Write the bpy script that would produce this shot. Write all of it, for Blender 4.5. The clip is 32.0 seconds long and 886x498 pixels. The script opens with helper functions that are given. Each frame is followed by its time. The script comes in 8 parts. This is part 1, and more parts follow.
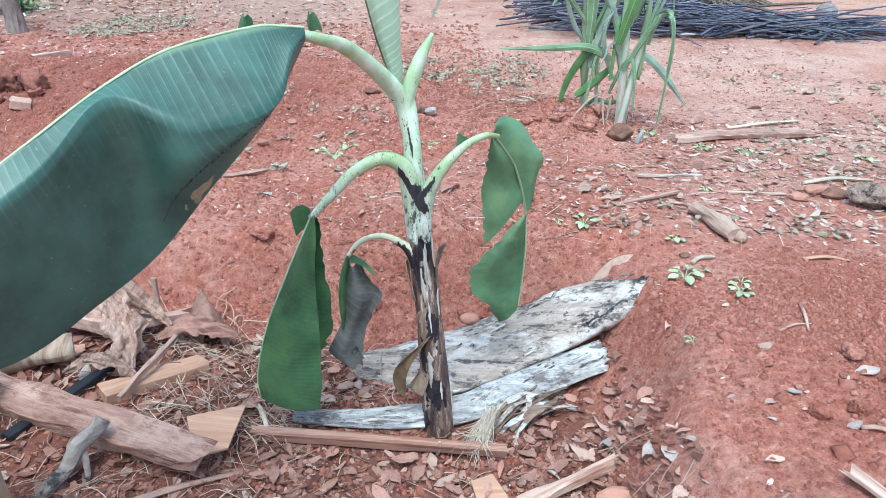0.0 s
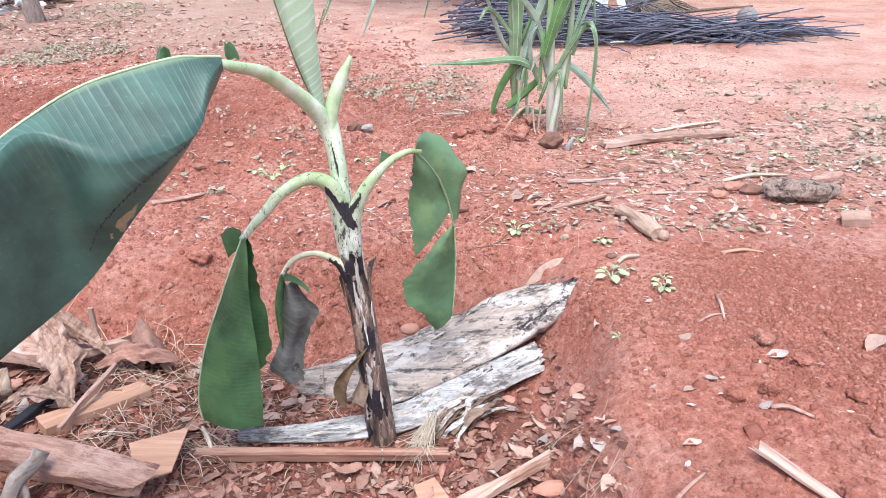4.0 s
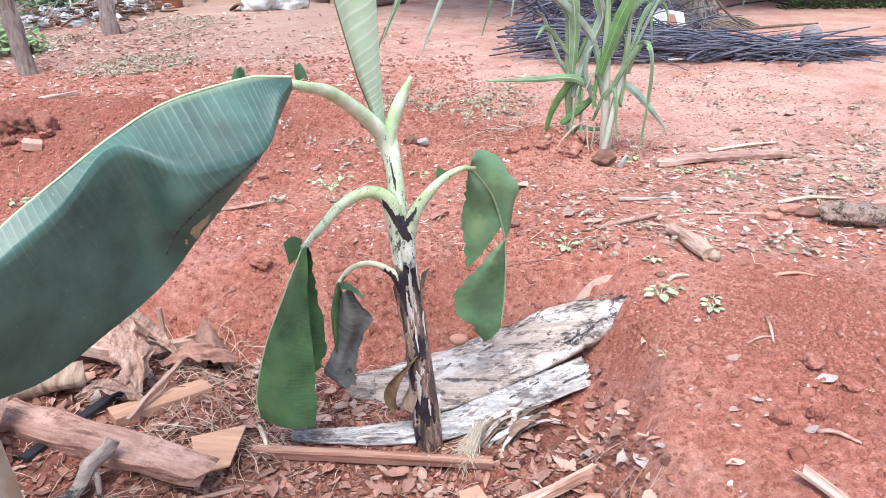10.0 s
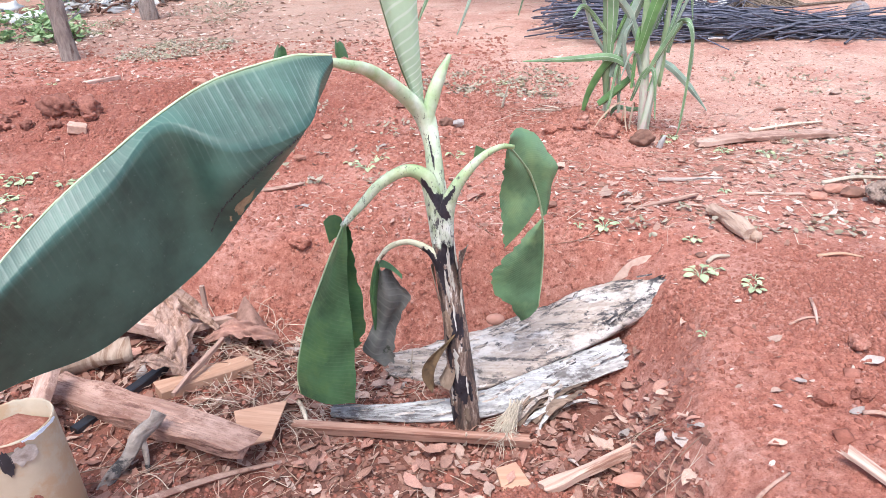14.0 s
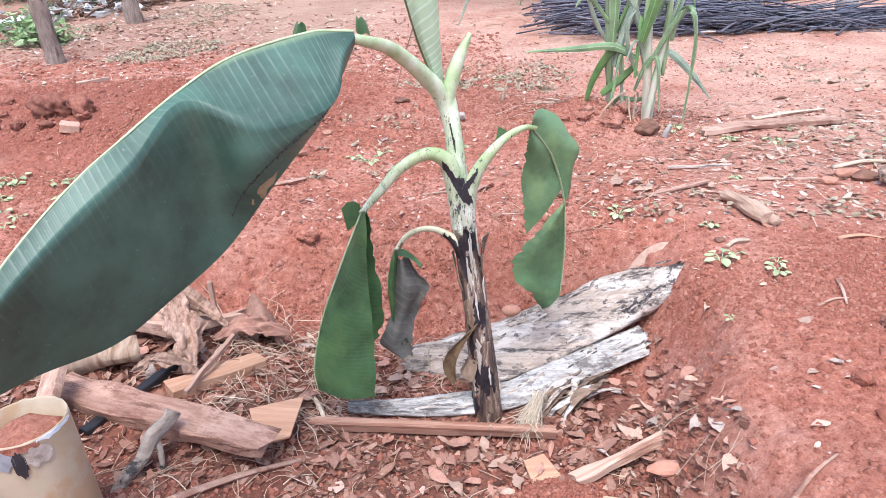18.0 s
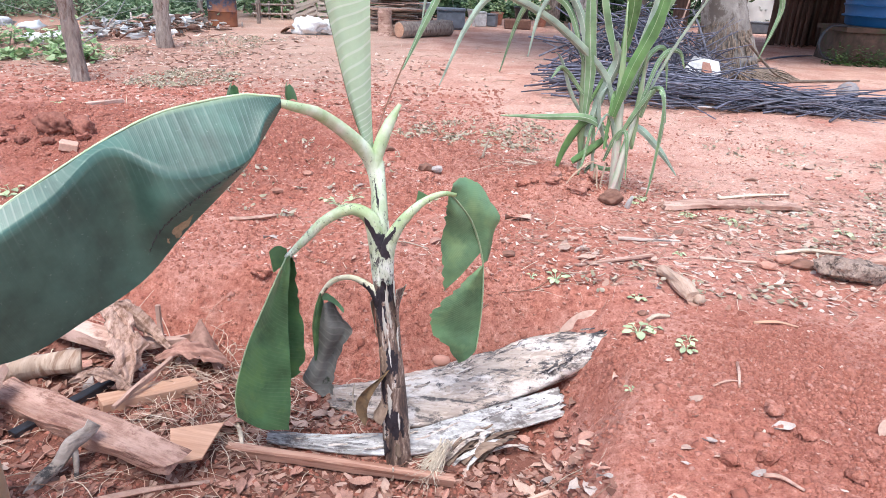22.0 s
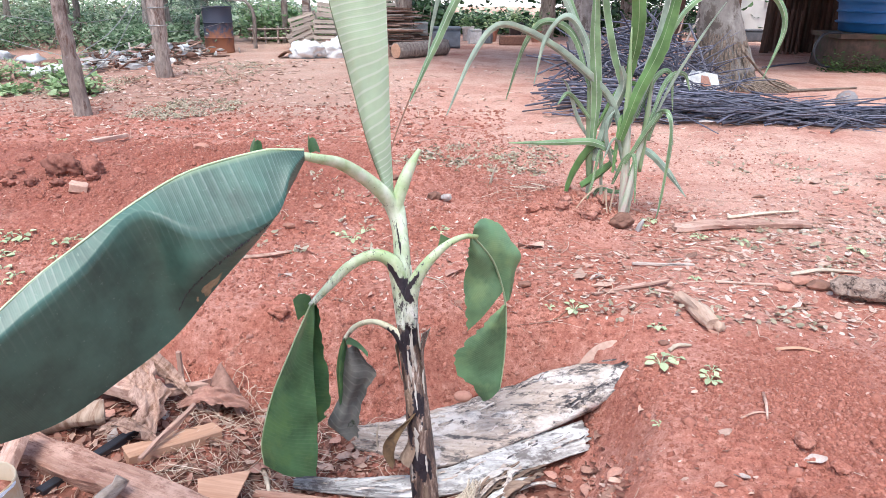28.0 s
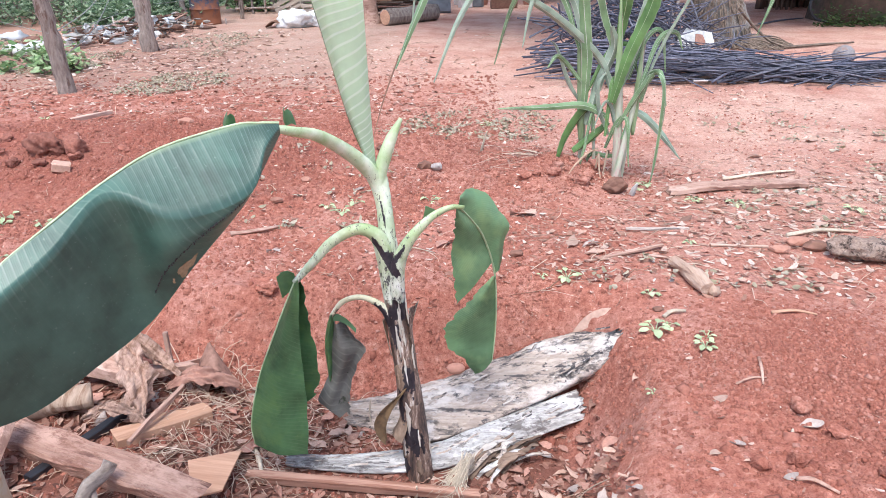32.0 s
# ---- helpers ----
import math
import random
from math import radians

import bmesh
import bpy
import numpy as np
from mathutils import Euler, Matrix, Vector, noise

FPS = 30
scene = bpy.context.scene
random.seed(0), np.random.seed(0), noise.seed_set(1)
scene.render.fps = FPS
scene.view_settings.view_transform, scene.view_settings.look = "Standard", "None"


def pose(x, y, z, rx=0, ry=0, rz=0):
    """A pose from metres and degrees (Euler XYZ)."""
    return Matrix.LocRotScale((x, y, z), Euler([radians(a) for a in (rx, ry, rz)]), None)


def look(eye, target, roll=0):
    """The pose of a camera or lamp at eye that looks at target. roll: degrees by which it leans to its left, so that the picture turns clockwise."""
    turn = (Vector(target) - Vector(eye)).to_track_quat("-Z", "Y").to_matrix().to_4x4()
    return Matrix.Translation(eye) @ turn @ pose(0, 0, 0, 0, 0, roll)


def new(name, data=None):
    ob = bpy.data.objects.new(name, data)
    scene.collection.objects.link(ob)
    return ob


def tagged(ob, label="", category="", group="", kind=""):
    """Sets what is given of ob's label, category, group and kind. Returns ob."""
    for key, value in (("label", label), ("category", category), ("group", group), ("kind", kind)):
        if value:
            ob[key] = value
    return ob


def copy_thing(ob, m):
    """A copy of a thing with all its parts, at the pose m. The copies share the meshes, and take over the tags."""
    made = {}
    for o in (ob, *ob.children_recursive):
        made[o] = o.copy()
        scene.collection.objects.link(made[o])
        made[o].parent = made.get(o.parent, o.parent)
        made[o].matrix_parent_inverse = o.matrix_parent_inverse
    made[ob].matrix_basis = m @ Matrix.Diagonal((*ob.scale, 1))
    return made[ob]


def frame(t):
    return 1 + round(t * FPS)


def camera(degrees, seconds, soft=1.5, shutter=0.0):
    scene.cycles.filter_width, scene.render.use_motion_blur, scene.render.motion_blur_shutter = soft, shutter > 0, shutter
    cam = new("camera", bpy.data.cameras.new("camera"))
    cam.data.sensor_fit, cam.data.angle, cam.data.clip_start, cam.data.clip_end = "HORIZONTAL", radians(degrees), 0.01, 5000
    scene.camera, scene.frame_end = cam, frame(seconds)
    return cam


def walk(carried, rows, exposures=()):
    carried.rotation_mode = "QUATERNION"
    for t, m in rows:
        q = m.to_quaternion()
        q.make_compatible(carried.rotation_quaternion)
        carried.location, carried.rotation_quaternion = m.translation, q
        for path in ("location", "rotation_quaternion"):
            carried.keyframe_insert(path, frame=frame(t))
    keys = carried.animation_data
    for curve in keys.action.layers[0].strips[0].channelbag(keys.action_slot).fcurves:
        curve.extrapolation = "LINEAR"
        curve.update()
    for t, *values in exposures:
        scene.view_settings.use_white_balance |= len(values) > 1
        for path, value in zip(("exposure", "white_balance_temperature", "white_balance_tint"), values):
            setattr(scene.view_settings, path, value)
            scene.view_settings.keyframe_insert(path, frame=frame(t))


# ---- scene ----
cam = camera(64.0, 32.0, 0.7)
PATH = [
    (0, (-0.023, -0.027, 1.205), (-0.028, 1.769, 0.326), 0.8),
    (0.5, (-0.018, -0.06, 1.218), (0.102, 1.756, 0.389), 2.0),
    (1, (0.007, -0.092, 1.189), (0.135, 1.686, 0.282), 2.3),
    (1.5, (0.036, -0.084, 1.204), (0.217, 1.692, 0.303), 1.2),
    (2, (0.111, -0.071, 1.21), (0.334, 1.705, 0.318), 0.3),
    (2.5, (0.144, -0.055, 1.212), (0.349, 1.724, 0.322), -1.7),
    (3, (0.13, -0.045, 1.218), (0.355, 1.737, 0.337), -1.6),
    (3.5, (0.079, -0.061, 1.217), (0.296, 1.722, 0.338), -0.2),
    (4, (0.057, -0.101, 1.238), (0.175, 1.707, 0.39), -0.7),
    (4.5, (0.027, -0.152, 1.244), (0.036, 1.666, 0.41), -1.5),
    (6.5, (0.063, -0.239, 1.29), (-0.066, 1.607, 0.532), -0.9),
    (7, (0.108, -0.243, 1.267), (-0.052, 1.602, 0.512), -1.7),
    (7.5, (0.111, -0.203, 1.275), (-0.054, 1.63, 0.491), -1.9),
    (8, (0.101, -0.192, 1.263), (-0.021, 1.629, 0.445), -1.3),
    (8.5, (0.072, -0.183, 1.257), (-0.063, 1.635, 0.436), -1.7),
    (9, (0.066, -0.174, 1.275), (-0.026, 1.648, 0.455), -2.8),
    (9.5, (0.054, -0.158, 1.276), (0.045, 1.662, 0.448), -0.9),
    (10, (0.051, -0.169, 1.276), (0.028, 1.657, 0.459), -0.8),
    (10.5, (0.047, -0.18, 1.26), (-0.017, 1.625, 0.402), -1.2),
    (11, (0.044, -0.201, 1.267), (-0.04, 1.614, 0.43), -1.4),
    (11.5, (0.042, -0.198, 1.277), (-0.063, 1.609, 0.425), -1.9),
    (12, (0.046, -0.197, 1.283), (-0.066, 1.611, 0.436), -1.8),
    (12.5, (0.052, -0.188, 1.277), (-0.063, 1.617, 0.423), -2.7),
    (13, (0.046, -0.185, 1.269), (-0.074, 1.62, 0.416), -2.4),
    (13.5, (0.035, -0.188, 1.269), (-0.091, 1.618, 0.42), -2.1),
    (14, (0.033, -0.184, 1.262), (-0.082, 1.62, 0.408), -1.9),
    (14.5, (0.034, -0.18, 1.26), (-0.081, 1.628, 0.411), -2.4),
    (15, (0.034, -0.188, 1.257), (-0.092, 1.621, 0.413), -2.3),
    (15.5, (0.043, -0.187, 1.274), (-0.078, 1.638, 0.465), -2.2),
    (17.5, (0.05, -0.194, 1.247), (-0.067, 1.633, 0.441), -1.6),
    (18, (-0.085, -0.148, 1.184), (-0.159, 1.664, 0.34), -2.5),
    (18.5, (-0.203, -0.103, 1.382), (0.147, 1.671, 0.527), 2.0),
    (19, (-0.129, -0.229, 1.282), (0.059, 1.54, 0.368), 3.0),
    (19.5, (0.036, -0.289, 1.263), (0.179, 1.496, 0.372), 1.7),
    (20, (0.039, -0.254, 1.236), (0.064, 1.532, 0.336), 0.6),
    (20.5, (0.154, -0.233, 1.265), (0.076, 1.569, 0.399), -0.5),
    (21, (0.33, -0.272, 1.294), (0.06, 1.562, 0.543), -2.4),
    (21.5, (0.329, -0.269, 1.262), (0.121, 1.566, 0.495), -0.7),
    (22, (0.251, -0.269, 1.294), (0.121, 1.585, 0.554), 2.4),
    (22.5, (0.247, -0.277, 1.324), (0.142, 1.592, 0.619), 2.7),
    (23, (0.241, -0.288, 1.334), (0.121, 1.58, 0.63), 2.8),
    (23.5, (0.231, -0.273, 1.325), (0.125, 1.584, 0.59), 2.9),
    (24, (0.232, -0.262, 1.324), (0.136, 1.594, 0.583), 3.2),
    (24.5, (0.218, -0.264, 1.333), (0.097, 1.592, 0.6), 2.3),
    (26.5, (0.18, -0.247, 1.36), (0.074, 1.612, 0.629), 1.8),
    (27, (0.169, -0.241, 1.374), (0.033, 1.622, 0.659), 0.9),
    (27.5, (0.164, -0.241, 1.384), (0.031, 1.625, 0.676), 0.6),
    (28, (0.169, -0.242, 1.383), (0.039, 1.624, 0.678), 0.5),
    (28.5, (0.173, -0.247, 1.385), (0.039, 1.621, 0.684), 0.6),
    (29, (0.198, -0.243, 1.394), (0.047, 1.623, 0.691), 0.0),
    (29.5, (0.212, -0.234, 1.42), (0.001, 1.623, 0.709), -0.6),
    (30, (0.198, -0.235, 1.421), (-0.025, 1.62, 0.705), -1.0),
    (30.5, (0.221, -0.214, 1.398), (0.056, 1.635, 0.653), -0.8),
    (31, (0.213, -0.199, 1.402), (0.047, 1.646, 0.649), -1.4),
    (31.5, (0.207, -0.177, 1.374), (0.084, 1.657, 0.588), -1.0),
    (32, (0.205, -0.179, 1.372), (0.081, 1.654, 0.584), -1.1),
]
EXPOSURES = [(0.0, 0.85, 5420, -8), (1.2, 0.90, 5900, 0), (2.2, 0.96, 5900, 2), (3.2, 1.00, 6200, 6.5), (5.0, 1.02, 6090, 6.5), (7.0, 1.04, 6020, 5), (10.0, 1.04, 6230, 7.5), (20.0, 1.02, 6250, 8.5), (27.0, 0.98, 6250, 8), (32.0, 0.94, 6250, 8)]
from mathutils.bvhtree import BVHTree

walk(cam, [(t, look(eye, target, roll)) for t, eye, target, roll in PATH], EXPOSURES)

# ---- world and light: a bright, thinly overcast day ----
world = bpy.data.worlds.new("overcast_sky")
scene.world = world
world.use_nodes = True
wn = world.node_tree
sky = wn.nodes.new("ShaderNodeTexSky")
sky.sky_type = "NISHITA"
sky.sun_disc = False
sky.sun_elevation, sky.sun_rotation = radians(68), radians(189)
sky.air_density, sky.dust_density, sky.ozone_density = 1.0, 3.0, 1.0
wbg = wn.nodes["Background"]
wn.links.new(sky.outputs[0], wbg.inputs[0])
wbg.inputs[1].default_value = 0.15
sun_data = bpy.data.lights.new("sun", "SUN")
sun_data.energy, sun_data.angle, sun_data.color = 1.4, radians(26), (1.0, 0.985, 0.965)
sun = new("sun", sun_data)
sun.matrix_basis = look((-0.6, -3.8, 9.5), (0, 0, 0))


# ---- small tools ----
def rnd(a, b):
    return random.uniform(a, b)


class Shape:
    """Vertices, faces and uv of one part, gathered in plain lists."""

    def __init__(self):
        self.v, self.f, self.uv = [], [], {}

    def add(self, verts, faces, uvs=None):
        n = len(self.v)
        self.v.extend([tuple(p) for p in verts])
        for k, face in enumerate(faces):
            if uvs is not None:
                self.uv[len(self.f)] = [uvs[i] for i in face]
            self.f.append(tuple(i + n for i in face))
        return self


def smooth_path(points, steps):
    """A Catmull-Rom curve through the points."""
    p = [Vector(q) for q in points]
    p = [2 * p[0] - p[1]] + p + [2 * p[-1] - p[-2]]
    out = []
    for k in range(1, len(p) - 2):
        a, b, c, d = p[k - 1:k + 3]
        for j in range(steps):
            t = j / steps
            out.append(0.5 * ((2 * b) + (c - a) * t + (2 * a - 5 * b + 4 * c - d) * t * t + (3 * b - a - 3 * c + d) * t ** 3))
    out.append(p[-2].copy())
    return out


def along(values, count):
    """count values drawn smoothly from a short list."""
    return [float(v) for v in np.interp(np.linspace(0, len(values) - 1, count), range(len(values)), values)]


def ring_frame(path):
    """Side and up vectors carried along a path."""
    out, side = [], None
    for k, p in enumerate(path):
        d = (path[min(k + 1, len(path) - 1)] - path[max(k - 1, 0)]).normalized()
        if side is None:
            side = d.cross(Vector((0, 0, 1)))
            if side.length < 0.1:
                side = d.cross(Vector((0, 1, 0)))
        side = (side - d * side.dot(d)).normalized()
        out.append((side, side.cross(d)))
    return out


def tube(shape, points, radii, seg=8, steps=4, flat=1.0, bumpy=0.0, cap=True):
    path = smooth_path(points, steps)
    rad = along(radii, len(path))
    verts, uvs = [], []
    for k, (p, (s, u)) in enumerate(zip(path, ring_frame(path))):
        for j in range(seg + 1):
            a = 2 * math.pi * (j % seg) / seg
            r = rad[k] * (1 + (bumpy * noise.noise((p.x * 9 + math.cos(a), p.y * 9 + math.sin(a), p.z * 9)) if bumpy else 0))
            verts.append(p + s * (math.cos(a) * r) + u * (math.sin(a) * r * flat))
            uvs.append((k / (len(path) - 1), j / seg))
    w = seg + 1
    faces = [(k * w + j, k * w + j + 1, (k + 1) * w + j + 1, (k + 1) * w + j) for k in range(len(path) - 1) for j in range(seg)]
    if cap:
        faces.append(tuple(range(seg - 1, -1, -1)))
        last = (len(path) - 1) * w
        faces.append(tuple(last + j for j in range(seg)))
    return shape.add(verts, faces, uvs)


def sheet(shape, rows, thick=0.0012):
    """A thin solid skin over rows of points (u along the rows, v across)."""
    nr, nc = len(rows), len(rows[0])
    g = np.array([[tuple(p) for p in r] for r in rows], float)
    du, dv = np.gradient(g, axis=0), np.gradient(g, axis=1)
    nrm = np.cross(du, dv)
    nrm /= np.linalg.norm(nrm, axis=2, keepdims=True) + 1e-9
    verts = np.concatenate([(g + nrm * thick / 2).reshape(-1, 3), (g - nrm * thick / 2).reshape(-1, 3)])
    n = nr * nc
    uvs = [(i / (nr - 1), j / (nc - 1)) for _ in (0, 1) for i in range(nr) for j in range(nc)]
    faces = []
    for i in range(nr - 1):
        for j in range(nc - 1):
            a, b, c, d = i * nc + j, i * nc + j + 1, (i + 1) * nc + j + 1, (i + 1) * nc + j
            faces += [(a, d, c, b), (a + n, b + n, c + n, d + n)]
    rim = [j for j in range(nc)] + [i * nc + nc - 1 for i in range(1, nr)] + [(nr - 1) * nc + j for j in range(nc - 2, -1, -1)] + [i * nc for i in range(nr - 2, 0, -1)]
    m = 2 * n
    verts = np.concatenate([verts, verts[rim], verts[[i + n for i in rim]]])
    uvs += [uvs[i] for i in rim] * 2
    for a in range(len(rim)):
        b = (a + 1) % len(rim)
        faces.append((m + a, m + b, m + b + len(rim), m + a + len(rim)))
    return shape.add([tuple(p) for p in verts], faces, uvs)


def beam(shape, sections):
    """A solid through closed outlines of equal count, capped at both ends."""
    n = len(sections[0])
    verts = [p for s in sections for p in s]
    faces = [(k * n + j, k * n + (j + 1) % n, (k + 1) * n + (j + 1) % n, (k + 1) * n + j) for k in range(len(sections) - 1) for j in range(n)]
    faces += [tuple(range(n - 1, -1, -1)), tuple((len(sections) - 1) * n + j for j in range(n))]
    return shape.add(verts, faces)


def timber(length, width, height, wear=0.004, bow=0.0, taper=1.0, ragged=0.0, steps=14, seed=0, nose=0.0):
    """A worn length of sawn wood along x, its underside at z = 0, with rounded arrises and broken ends."""
    r = random.Random(seed)
    c = min(width, height) * 0.12
    w, h = width / 2, height
    outline = [(-w + c, 0), (0, 0), (w - c, 0), (w, c), (w, h - c), (w - c, h), (0, h), (-w + c, h), (-w, h - c), (-w, c)]
    ends = [[r.uniform(-ragged, ragged) for _ in outline] for _ in (0, 1)]
    secs = []
    for k in range(steps + 1):
        t = k / steps
        s = 1 + (taper - 1) * t - nose * max(0.0, t - 0.80) ** 1.6 * 13
        secs.append([])
        for j, (a, b) in enumerate(outline):
            q = noise.noise((t * length * 9, a * 30 + seed, b * 30)) * wear
            end = ends[0][j] if k == 0 else ends[1][j] if k == steps else 0
            secs[-1].append((length * (t - 0.5) + end, a * s + q, b * s + q * 0.6 + bow * (1 - (2 * t - 1) ** 2)))
    return beam(Shape(), secs)


def ball_data():
    bm = bmesh.new()
    bmesh.ops.create_icosphere(bm, subdivisions=2, radius=1)
    v, f = [tuple(p.co) for p in bm.verts], [tuple(q.index for q in g.verts) for g in bm.faces]
    bm.free()
    bm = bmesh.new()
    bmesh.ops.create_icosphere(bm, subdivisions=1, radius=1)
    v1, f1 = [tuple(p.co) for p in bm.verts], [tuple(q.index for q in g.verts) for g in bm.faces]
    bm.free()
    return v, f, v1, f1


BALL_V, BALL_F, BALL_V1, BALL_F1 = ball_data()


def lump(shape, at, size, rough=0.35, seed=0.0, fine=True, freq=1.4):
    vs, fs = (BALL_V, BALL_F) if fine else (BALL_V1, BALL_F1)
    out = []
    for p in vs:
        k = 1 + rough * noise.noise((p[0] * freq + seed, p[1] * freq, p[2] * freq + seed * 0.7))
        out.append((at[0] + p[0] * size[0] * k, at[1] + p[1] * size[1] * k, at[2] + p[2] * size[2] * k))
    return shape.add(out, fs)


def mesh_of(shape, material, name, smooth=True):
    me = bpy.data.meshes.new(name)
    me.from_pydata(shape.v, [], shape.f)
    if shape.uv:
        layer = me.uv_layers.new(name="uv")
        for k, poly in enumerate(me.polygons):
            if k in shape.uv:
                for li, uv in zip(poly.loop_indices, shape.uv[k]):
                    layer.data[li].uv = uv
    me.materials.append(material)
    me.polygons.foreach_set("use_smooth", [smooth] * len(me.polygons))
    return me


def part(name, shape, material, parent, label="", smooth=True, shift=None):
    """One mesh under a thing or a part. shift: shapes drawn in world places are moved to the thing's base."""
    if shift is not None:
        shape.v = [(p[0] - shift[0], p[1] - shift[1], p[2] - shift[2]) for p in shape.v]
    ob = new(name, mesh_of(shape, material, name, smooth))
    ob.parent = parent
    if label:
        ob["label"] = label
    return ob


def thing(name, at, label, category, group="", kind="", turn=0.0, tilt=(0.0, 0.0)):
    ob = new(name)
    ob.empty_display_size = 0.05
    ob.matrix_basis = pose(at[0], at[1], at[2], tilt[0], tilt[1], turn)
    return tagged(ob, label, category, group, kind)


def single(name, shape, material, at, label, category, group="", kind="", turn=0.0, tilt=(0.0, 0.0), smooth=True):
    ob = new(name, mesh_of(shape, material, name, smooth))
    ob.matrix_basis = pose(at[0], at[1], at[2], tilt[0], tilt[1], turn)
    return tagged(ob, label, category, group, kind)


# ---- lie of the land ----
def sst(a, b, v):
    t = np.clip((v - a) / (b - a), 0.0, 1.0)
    return t * t * (3 - 2 * t)


def ground_z(x, y):
    """Planting pit, loose ridge, mound round the cane; the land falls away behind the yard."""
    wob = 0.05 * np.sin(3.1 * y + 0.7) + 0.03 * np.sin(7.3 * y)
    wob2 = 0.05 * np.sin(2.7 * x + 1.1) + 0.025 * np.sin(6.9 * x)
    right = 0.86 * sst(0.78 + wob, 0.46 + wob, x) + 0.14 * sst(1.15, 0.6, x)
    back = sst(2.66 + wob2, 2.36 + wob2, y)
    front = sst(0.55, 1.35, y)
    left = 1.0 - 0.38 * sst(-0.45, -1.1, x) - 0.62 * sst(-1.1, -2.1, x)
    pit = -0.39 * right * back * front * left
    ridge = 0.26 * np.exp(-((y - 4.75 - 0.10 * x) / 0.85) ** 2) * sst(0.4, -2.2, x)
    low = 0.08 * np.exp(-((y - 4.6) / 0.5) ** 2) * sst(-0.8, 0.0, x) * sst(1.0, 0.3, x)
    cane = 0.15 * np.exp(-((x - 0.64) / 0.27) ** 2 - ((y - 4.12) / 0.23) ** 2) 
    fall = -3.4 * sst(17.0, 75.0, y) - 8.0 * sst(40.0, 140.0, y)
    return pit + ridge + low + cane + fall


def on(x, y, up=0.0):
    return Vector((x, y, float(ground_z(x, y)) + up))


def lattice(x, y, seed):
    """Smooth value noise on arrays."""
    xi, yi = np.floor(x), np.floor(y)
    xf, yf = x - xi, y - yi
    xf, yf = xf * xf * (3 - 2 * xf), yf * yf * (3 - 2 * yf)

    def h(a, b):
        q = np.sin(a * 127.1 + b * 311.7 + seed * 74.7) * 43758.5453
        return q - np.floor(q)

    return (h(xi, yi) * (1 - xf) + h(xi + 1, yi) * xf) * (1 - yf) + (h(xi, yi + 1) * (1 - xf) + h(xi + 1, yi + 1) * xf) * yf


def looseness(x, y):
    """1 where the soil is dug and crumbly, 0 where it is trodden flat."""
    ridge = np.exp(-((y - 4.3 - 0.1 * x) / 1.5) ** 2) * sst(1.2, -0.6, x)
    pit = sst(1.0, 0.7, x) * sst(3.3, 2.5, y)
    heap = np.exp(-((x - 1.35) / 0.5) ** 2 - ((y - 1.65) / 0.4) ** 2)
    cane = np.exp(-((x - 0.75) / 0.5) ** 2 - ((y - 4.15) / 0.4) ** 2)
    return np.clip(ridge + pit * 0.4 + heap * 0.8 + cane * 0.8, 0, 1)


def fine_relief(x, y):
    loose = looseness(x, y)
    near = np.exp(-np.maximum(np.hypot(x, y - 2) - 4, 0) / 6)
    big = (lattice(x * 2.3, y * 2.3, 1) - 0.5) * 0.03 + (lattice(x * 6, y * 6, 2) - 0.5) * 0.016
    clod = np.abs(lattice(x * 7, y * 7, 8) - 0.5) * 0.032 + np.abs(lattice(x * 16, y * 16, 3) - 0.5) * 0.022 + np.abs(lattice(x * 34, y * 34, 4) - 0.5) * 0.018 + (lattice(x * 43, y * 43, 6) - 0.5) * 0.020
    grit = (lattice(x * 24, y * 24, 5) - 0.5) * 0.009 + (lattice(x * 47, y * 47, 9) - 0.5) * 0.009
    patch = np.clip(lattice(x * 1.9 + 0.4, y * 1.9, 33) * 2.6 - 0.85, 0, 1)
    return (big + (clod - 0.018) * (0.12 + 0.88 * loose) + grit * np.clip(0.22 + 0.6 * patch + 0.5 * loose, 0, 1)) * near


def on_top(x, y, up=0.0):
    """The surface with its fine relief, for small things."""
    return Vector((x, y, float(ground_z(x, y) + fine_relief(np.float64(x), np.float64(y))) + up))


# ---- materials ----
def nodes_of(name):
    m = bpy.data.materials.new(name)
    m.use_nodes = True
    n, l = m.node_tree.nodes, m.node_tree.links
    return m, n, l, n["Principled BSDF"]


def ramp(n, l, source, stops):
    r = n.new("ShaderNodeValToRGB")
    e = r.color_ramp.elements
    while len(e) < len(stops):
        e.new(0.5)
    for q, (at, c) in zip(e, stops):
        q.position, q.color = at, (*c, 1)
    l.new(source, r.inputs[0])
    return r.outputs[0]


def tex_noise(n, l, vec, scale, detail=6, rough=0.6):
    t = n.new("ShaderNodeTexNoise")
    t.inputs["Scale"].default_value, t.inputs["Detail"].default_value, t.inputs["Roughness"].default_value = scale, detail, rough
    l.new(vec, t.inputs["Vector"])
    return t.outputs["Fac"]


def blend(n, l, fac, a, b, mode="MIX"):
    m = n.new("ShaderNodeMix")
    m.data_type, m.blend_type = "RGBA", mode
    for sock, value in ((m.inputs[0], fac), (m.inputs[6], a), (m.inputs[7], b)):
        if isinstance(value, (int, float)):
            sock.default_value = value
        elif isinstance(value, tuple):
            sock.default_value = (*value, 1)
        else:
            l.new(value, sock)
    return m.outputs[2]


